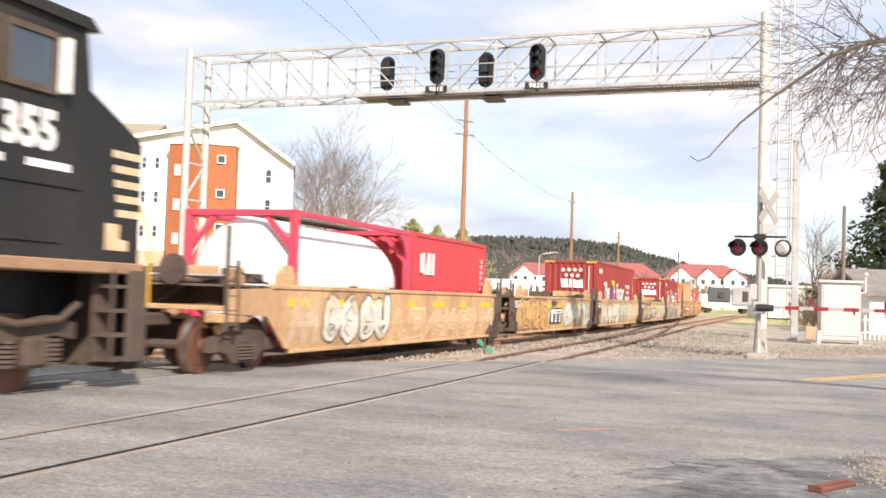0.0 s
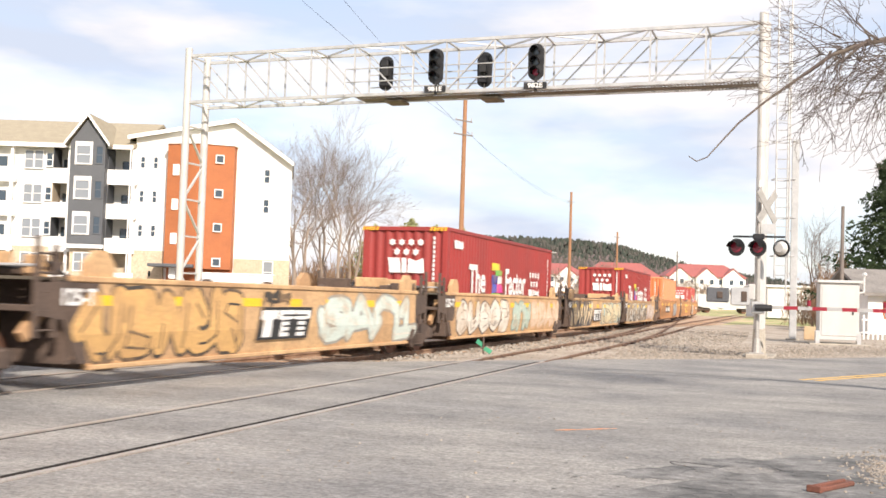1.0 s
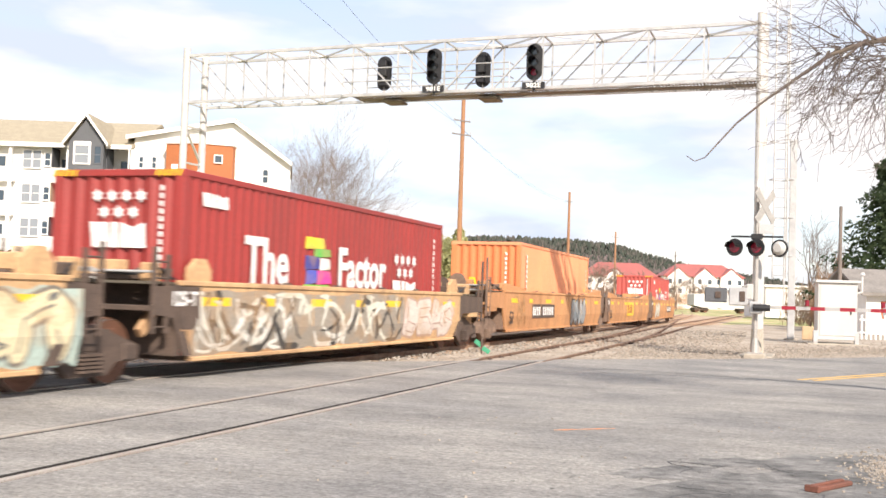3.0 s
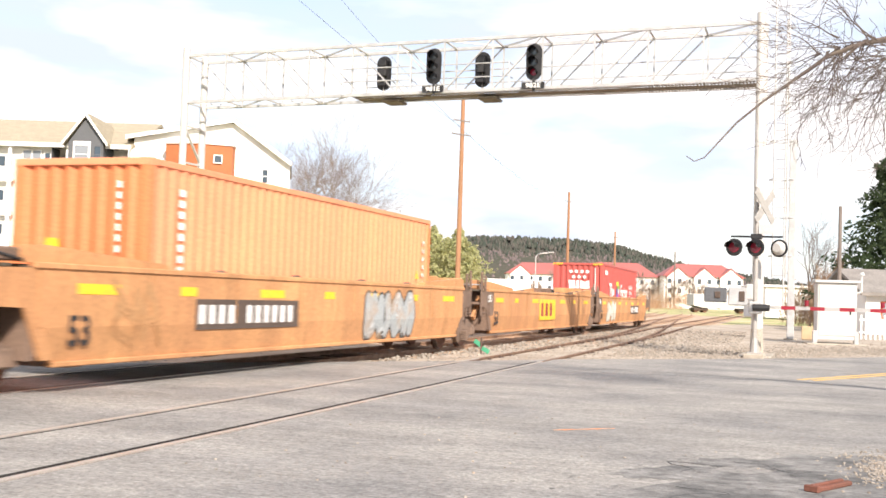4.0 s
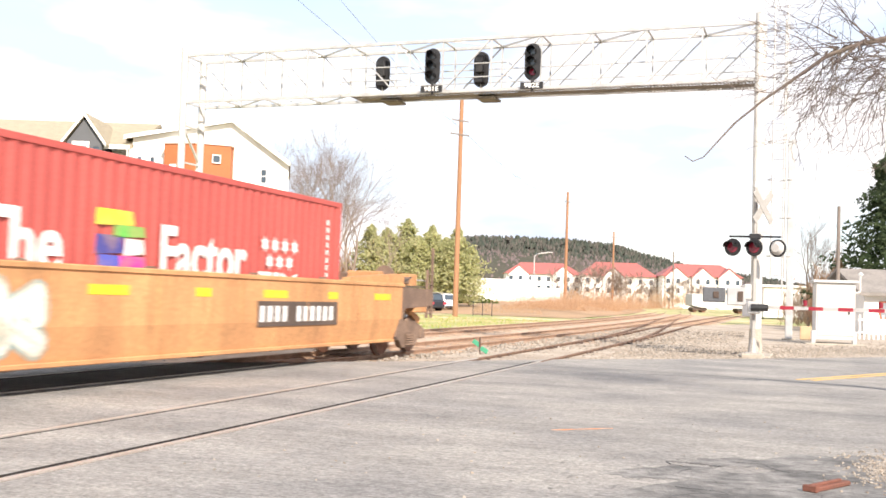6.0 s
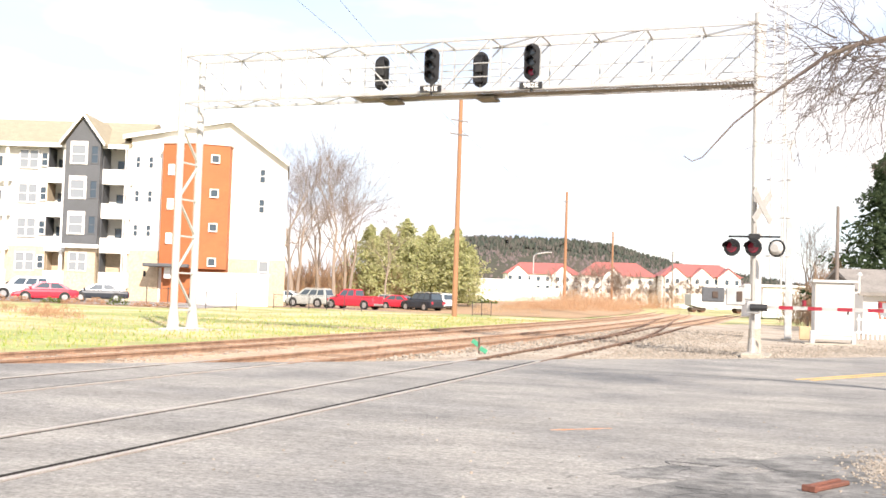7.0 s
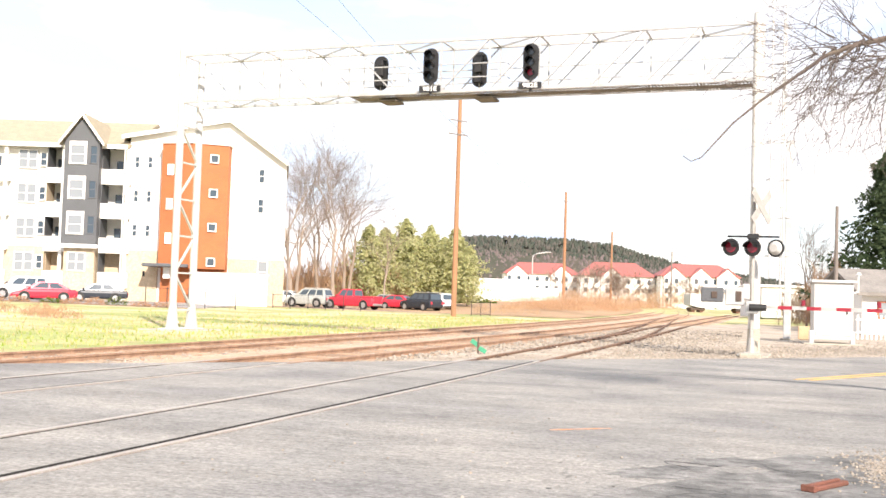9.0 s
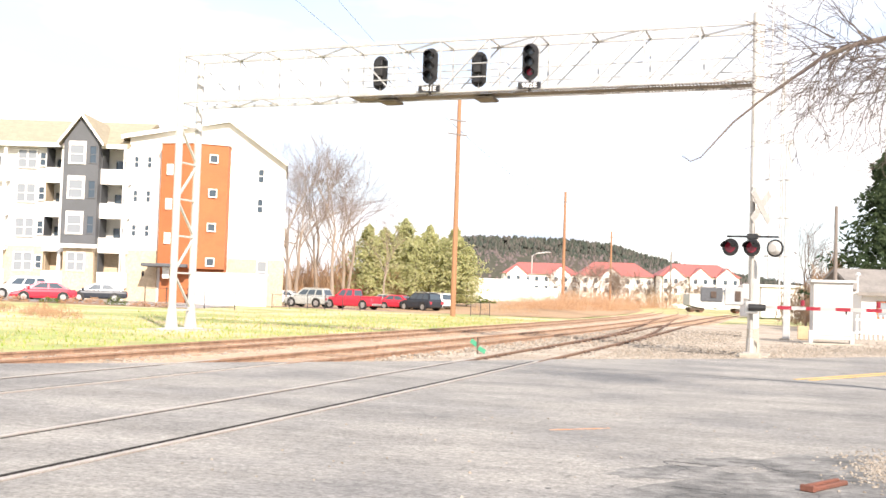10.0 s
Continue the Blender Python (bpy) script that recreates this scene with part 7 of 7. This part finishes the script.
        bm = B()
        box(bm, x0 + .3, x0 + .46, -.23, -.2, z0 + .12, z1 - .12, .01)
        part("bolt_plate", bm, GRIME, w)
    bm = B()
    beam(bm, (-1.2, -.15, 1.62), (.3, -.15, 1.42), .07, .05)
    part("counterweight_arm", bm, GALV, c)
    d = Vector((.94, -.34, 0))
    for k in range(14):
        bm = B()
        a0 = Vector((.35, -.2, 1.40)) + d * (k * .41)
        if k == 0:
            a0 -= d * .1
        b0 = Vector((.35, -.2, 1.40)) + d * ((k + 1) * .41)
        beam(bm, a0, b0, .03, .1)
        part("gate_arm_stripe", bm, REDPAINT if k % 2 == 1 else ALU, c, "red stripe" if k % 2 else "white stripe")
    for k in (3, 8):
        bm = B()
        p = Vector((.35, -.2, 1.47)) + d * (k * .41 - .1)
        rod(bm, p, p + Vector((0, 0, .16)), .06, 10)
        part("gate_lamp", bm, REDLENS, c)


def crossing_things():
    crossing_signal()
    # equipment cabin
    c = thing("equipment_cabin", "pale grey metal equipment cabin beside the track", "equipment cabinet", m=pose(.22, 48.6, 0, 0, 0, 6))
    bm = B()
    box(bm, -.78, .78, -.6, .9, .12, 2.5, .02)
    part("body", bm, CABIN, c)
    bm = B()
    box(bm, -.9, .9, -.72, 1.02, 2.5, 2.62, .02)
    part("roof", bm, CABIN, c)
    bm = B()
    box(bm, -.7, .7, -.625, -.6, .3, 2.4, .01)
    door = part("door", bm, CABIN, c)
    bm = B()
    box(bm, .5, .56, -.66, -.625, 1.2, 1.4, .01)
    part("handle", bm, BLACK, door)
    bm = B()
    pipe(bm, [(.82, -.2, 2.1), (1.0, -.2, 2.15), (1.0, -.2, 2.75), (1.02, -.2, 2.9)], .05, 8)
    rod(bm, (1.02, -.2, 2.86), (1.02, -.2, 2.98), .12, 10, .06)
    part("vent_pipe", bm, CABIN, c)
    for x in (-.85, .78):
        bm = B()
        box(bm, x - .09, x + .09, -.62, -.3, -.12, .5, .02)
        part("foot", bm, GALV, c)
    bm = B()
    box(bm, -1.2, 1.2, -1.0, 1.2, -.14, -.02, .02)
    part("slab", bm, CONCRETE, c)
    # tall galvanised post with a second signal ladder
    p = thing("steel_post", "tall pale green galvanised steel post", "post", m=pose(-1.72, 53.0, 0))
    bm = B()
    box(bm, -.16, .16, -.16, .16, -.2, 9.3, .03)
    part("shaft", bm, GALV, p)
    bm = B()
    box(bm, -.3, .3, -.3, .3, -.2, -.02, .02)
    part("base_plate", bm, CONCRETE, p)
    bm = B()
    rod(bm, (-.35, 0, 1.2), (-.35, 0, 15), .045, 8)
    for z in (3, 5, 7, 9):
        rod(bm, (-.35, 0, z), (-.1, 0, z), .03, 6)
    part("conduit", bm, GALV, p)
    bm = B()
    box(bm, -.28, .24, -.2, .26, 0, .62, .03)
    solo("relay_box", bm, mat("tan_box", (.5, .36, .22), .8), "tan relay box standing on the gravel", "box", m=pose(-.95, 53.5, -.06))
    utility_pole(21.15, 58, 0, 6.95, (), GREYWOOD, "short weathered wooden pole behind the cabin", .12)
    # switch target
    s = thing("switch_target", "green switch target plate on a low stand", "switch stand", m=pose(-8.55, 27.0, -.08))
    bm = B()
    box(bm, -.25, .25, -.15, .15, -.18, -.05, .02)
    rod(bm, (0, 0, -.1), (0, 0, .45), .025, 8)
    part("stand", bm, GRIME, s)
    for a, x in ((35, -.1), (-30, .12)):
        bm = B()
        box(bm, -.105, .105, -.008, .008, -.058, .058, .004)
        o = part("target_blade", bm, GREENP, s)
        o.matrix_basis = pose(x, 0, .30 - (x + .1) * .8, 0, abs(a), 12)
    bm = B()
    box(bm, -.30, .30, -.05, .05, -.005, .035, .010)
    box(bm, -.29, .22, -.012, .022, .03, .055, .006)
    box(bm, -.31, -.26, -.06, .06, -.004, .05, .008)
    solo("steel_bar", bm, RUST, "rusty red steel bar lying on the road", "steel bar", m=pose(.02, 9.15, -.006, 0, 0, 64))
    # paint on the road
    bm = B()
    for k in range(9):
        t = k / 9
        p = Vector((-2.81, 11.57, -.007)).lerp(Vector((-2.25, 12.14, -.007)), t)
        beam(bm, p, p.lerp(Vector((-2.25, 12.14, -.007)), .9 / (9 - k)), .035 + .01 * math.sin(k * 2), .003)
    solo("survey_mark", bm, ORANGE_SPRAY, "short orange sprayed survey line on the asphalt", "road marking", kind="structure")
    for off in (0, .28):
        bm = B()
        beam(bm, (-.55 + off, 22.6, -.007), (9 + off, 43.6, -.007), .11, .004)
        solo("centre_line", bm, YELLOW_LINE, "faded double yellow centre line", "road marking", kind="structure")
    # cracks sealed with tar
    rng = random.Random(9)
    for x, y, n, a in ((-1.1, 8.6, 12, .3), (-.5, 8.8, 12, -.2), (-.2, 10.0, 12, .5), (-.9, 9.8, 12, 1.0), (-.9, 31.0, 22, -1.3), (.4, 24, 20, -1.2)):
        bm = B()
        p = Vector((x, y, -.0085))
        for k in range(n):
            a += rng.gauss(0, .75)
            q = p + Vector((math.cos(a), math.sin(a), 0)) * rng.uniform(.05, .16)
            beam(bm, p, q, .006 + .006 * rng.random(), .002)
            p = q
        solo("road_crack", bm, TAR, "dark tarred crack in the road", "crack", kind="structure")
    # right side: house, spruce, trees, fence
    h = thing("small_house", "small white house with a grey roof", "house", m=town(28.0, 66, -.05))
    bm = B()
    box(bm, -2.3, 7, 0, 7, 0, 2.6)
    part("wall", bm, SIDING, h)
    bm = B()
    prism(bm, [(-.6, 2.35), (3.5, 3.9), (7.6, 2.35), (7.6, 2.55), (3.5, 4.1), (-.6, 2.55)], 0, -2.8, 7.5)
    part("roof", bm, GREYROOF, h)
    window(h, -.9, 0, 1.5, .8, .9, ORBRICK)
    f = thing("picket_fence", "white picket fence beside the small house", "fence", m=town(21.4, 55.5, -.08))
    for k in range(16):
        bm = B()
        box(bm, k * .24 - .04, k * .24 + .04, -.015, .015, 0, 1.25)
        part("picket", bm, SIDING, f)
    for z in (.35, 1.0):
        bm = B()
        box(bm, -.1, 3.8, .02, .05, z - .04, z + .04)
        part("fence_rail", bm, SIDING, f)
    conifer(33.0, 78, -.1, 14.6, 4.9, 91, SPRUCE, "dark green spruce beside the house", "spruce_tree", n=9000, up=.0, size=.62, ragged=.3)
    bare_tree(28.4, 84, 0, 8.5, 71, "bare brown tree behind the cabin", depth=4, spread=.75)
    bare_tree(30.4, 90, 0, 9.5, 72, "bare tree with many thin branches", depth=4, spread=.7)
    brush("rust_hedge", "rust coloured bushes behind the cabin", "bushes", 29.3, 86, 0, 4.5, 3, 4.8, 900, BRUSH, 31)
    brush("rust_hedge", "orange brown bush beside the spruce", "bushes", 29.0, 80, 0, 3.6, 2, 6.2, 1500, BRUSH, 32)
    bm = B()
    box(bm, 41.5, 48, 140, 150, 0, 4.0, .1)
    box(bm, 41.2, 48.4, 139.6, 150.4, 4.0, 4.3, .05)
    solo("white_store", bm, SIDING, "low white building behind the crossing", "building", m=FRAME)
    # iron fence and posts on the verge
    for X, Y, n, gap, hgt, bars in ((-21.3, 78, 3, 1.55, 1.45, 0), (-14.3, 92, 6, 1.5, 1.25, 1), (2.6, 92, 3, .8, 1.25, 1), (-17.0, 78, 2, 2.2, 1.3, 0)):
        p = FRAME @ Vector((X, Y, 0))
        fz = thing("iron_fence", "thin dark iron fence on the grass verge", "fence", "iron fences", m=town(X, Y, land(p.x, p.y)))
        for k in range(n):
            bm = B()
            box(bm, k * gap - .03, k * gap + .03, -.03, .03, -.2, hgt, .006)
            part("fence_post", bm, BLACK, fz)
        for z in (.15, hgt - .1):
            bm = B()
            rod(bm, (0, 0, z), ((n - 1) * gap, 0, z), .016, 5)
            part("fence_rail", bm, BLACK, fz)
        if bars:
            bm = B()
            for k in range(int((n - 1) * gap / .13)):
                rod(bm, (k * .13, 0, .15), (k * .13, 0, hgt - .1), .007, 4)
            part("fence_bars", bm, BLACK, fz)
    utility_pole(1.0, 85, .35, 17.0, ((15.0, .75), (13.9, .85)), POLEWOOD, "tall reddish wooden utility pole by the tracks", .225)
    utility_pole(18.05, 160, .6, 16.9, ((15.5, .6),), POLEWOOD, "wooden utility pole farther along the line", .25)
    utility_pole(36.0, 230, 1.2, 15.2, ((14, .8),), POLEWOOD, "distant wooden utility pole", .25)
    utility_pole(63.7, 300, 1.2, 14.8, ((13.6, .8),), GREYWOOD, "distant grey utility pole", .25)
    utility_pole(-15.0, 105, .2, 9.2, ((6.0, .9),), GREYWOOD, "thin utility pole among the bare trees", .09)
    wire((1.5, 85, 14.2), (18.2, 160, 15.8), 1.0, .010)
    wire((.4, 85, 15.2), (17.6, 160, 16.2), 1.0, .010)
    wire((-13, 40, 18.5), (.4, 85, 15.2), .6, .012)
    wire((-9.5, 40, 18.5), (1.5, 85, 14.2), .6, .012)


def overhanging_tree():
    """A bare tree that stands just outside the view; its limb reaches in from above."""
    rng = random.Random(14)
    t = thing("overhanging_tree", "dark bare tree with drooping twigs over the road", "tree", m=town(0, 0, 0))
    Y = 14.0
    segs, tips = [], []
    trunk = [(10.2, Y + 1, -.1), (10.0, Y + 1, 2.0), (9.6, Y + .8, 3.6), (8.6, Y + .4, 4.6)]
    for (a, b), r in zip(zip(trunk, trunk[1:]), (.24, .2, .15)):
        segs.append((Vector(a), Vector(b), r, r * .85))
    main = [(8.6, 4.6), (7.2, 5.0), (6.3, 5.05), (5.75, 4.98), (5.3, 4.86), (4.9, 4.70), (4.5, 4.40), (4.1, 4.10), (3.75, 3.80), (3.50, 3.52), (3.32, 3.32), (3.18, 3.26), (3.08, 3.33)]
    r = .085
    pts = [Vector((x, Y + .06 * math.sin(i), z)) for i, (x, z) in enumerate(main)]
    for i, (a, b) in enumerate(zip(pts, pts[1:])):
        r2 = max(.006, r * .79)
        segs.append((a, b, r, r2))
        r = r2
    def twig(p, d, ln, r, curl, n=6):
        for k in range(n):
            d = (d + Vector((rng.gauss(0, .17), rng.gauss(0, .1), rng.gauss(-.02, .17) + curl * (k - 1.5)))).normalized()
            q = p + d * ln / n
            tips.append((p.copy(), q.copy(), r, r * .82))
            r = max(.0035, r * .82)
            if k in (1, 2, 3, 4) and ln > .35 and rng.random() < .8:
                twig(q, (d + Vector((rng.uniform(-.9, .6), rng.gauss(0, .3), rng.uniform(-.9, .8)))).normalized(), ln * rng.uniform(.35, .6), r * .75, curl, 5)
            p = q
    for k in range(78):
        x = 4.8 + 2.2 * rng.random()
        z = 4.72 + .3 * min(1, (x - 4.75) / .9) - .5 * rng.random() * (x > 5.5)
        twig(Vector((x, Y + rng.uniform(-.05, .05), z)), Vector((rng.uniform(-.9, .1), rng.gauss(0, .4), rng.uniform(-.9, .25))).normalized(), rng.uniform(.6, 1.5), .011, .035)
    for k in range(9):
        x = rng.uniform(5.4, 6.8)
        twig(Vector((x, Y, rng.uniform(4.2, 4.9))), Vector((rng.uniform(-1, -.7), rng.gauss(0, .2), rng.uniform(-.6, .1))).normalized(), rng.uniform(.9, 1.5), .016, .03, 7)
    twig(Vector((5.05, Y, 4.95)), Vector((-.75, 0, .28)).normalized(), 1.0, .012, -.04, 7)
    twig(Vector((6.0, Y, 5.6)), Vector((-.95, 0, -.06)).normalized(), 1.7, .014, -.01, 8)
    twig(Vector((5.3, Y, 5.7)), Vector((-.9, 0, -.4)).normalized(), 1.6, .012, .0, 8)
    twig(Vector((4.2, Y, 4.2)), Vector((-.85, 0, -.3)).normalized(), .6, .008, .03, 6)
    segs.append((Vector((8.6, Y + .4, 4.6)), Vector((7.0, Y, 5.9)), .08, .05))
    segs.append((Vector((7.0, Y, 5.9)), Vector((5.3, Y, 5.7)), .05, .015))
    part("limb", tubes(segs, 7), DARKTWIG, t)
    part("crown", tubes(tips, 4), DARKTWIG, t, "drooping bare twigs")


def scatter():
    rng = random.Random(21)
    spots = []
    for line in (near_x, main_x, far_x):
        for k in range(6500):
            y = 18 + 62 * rng.random() ** 1.6
            x = line(y) + rng.uniform(-2.1, 2.1)
            if y > road_y(x) + .15:
                spots.append((x, y, -.16 + rng.uniform(0, .03) - max(0, abs(x - line(y)) - 1.5) * .16))
    for k in range(9000):
        y = 21 + 45 * rng.random() ** 1.5
        x = main_x(y) + 1.0 + rng.random() * (near_x(y) - main_x(y) + 3.5)
        if y > road_y(x) + .15 and min(abs(x - near_x(y) - s) for s in (-.75, .75)) > .12:
            spots.append((x, y, -.11 + rng.uniform(0, .03)))
    stone_scatter("ballast_stones", "loose grey and brown ballast stones between rails", spots, .045, 1)
    spots = []
    for k in range(9000):
        x = rng.uniform(-8.5, 3)
        y = road_y(x) + .1 + abs(rng.gauss(0, 6))
        if abs(x - near_x(y)) > 1.4:
            spots.append((x, y, -.06))
    stone_scatter("shoulder_gravel", "loose gravel on the road shoulder", spots, .024, 2)
    spots = []
    for k in range(1500):
        x, y = 0.62 + abs(rng.gauss(0, .4)) * rng.choice((-.5, 1)), rng.gauss(10.5, .55)
        spots.append((x, y, -.008))
    for k in range(500):
        spots.append((rng.uniform(-5, 1.5), rng.uniform(7, 14), -.01))
    spots = spots[:1600]
    stone_scatter("road_grit", "fine gravel strewn over the old asphalt", spots, .013, 3)
    # crumbs of dark old asphalt on the near side of the road
    whole = B()
    for k in range(120):
        a = rng.uniform(0, 6.28)
        x, y = rng.gauss(-.9, 1.1), rng.gauss(9.3, .8)
        r, q = rng.uniform(.008, .028), rng.uniform(.5, 1.0)
        whole.faces.new([whole.verts.new((x + r * math.cos(t) * rng.uniform(.6, 1), y + r * q * math.sin(t + a * .1) * rng.uniform(.6, 1), -.0065 + k * .00001)) for t in (0, .9, 1.8, 2.7, 3.6, 4.5, 5.4)])
    bmesh.ops.recalc_face_normals(whole, faces=whole.faces[:])
    solo("asphalt_pits", whole, ASPHALT_OLD, "dark pits and broken spots in old asphalt", "road wear", kind="stuff")


# ---- build ----
ground()
road()
gravel()
ballast_plain()
crossover()
road_patches()
signal_bridge()
signals()
train()
vegetation()
apartment_building()
parked_cars()
lots()
far_things()
crossing_things()
overhanging_tree()
ground_cover()
scatter()
tracks()


def motions():
    """The train runs at an even speed along the main track."""
    # small unevenness of its running, in metres
    SWAY = {0.0: .05, 0.5: -.2, 1.0: -.12, 1.5: -.25, 2.0: -.36, 2.5: -.22, 3.0: -.12, 3.5: .0, 4.0: .1, 4.5: .02, 5.0: .02, 5.5: .0}
    times = [0.0, 0.5, 1.0, 1.5, 2.0, 2.5, 3.0, 3.5, 4.0, 4.5, 5.0, 5.5, 6.0, 6.5, 7.0, 8.0, 9.0, 10.0]
    for ob, s in MOVERS:
        walk(ob, [(t, on_track(s - SPEED * t + SWAY.get(t, 0.0))) for t in times])


motions()
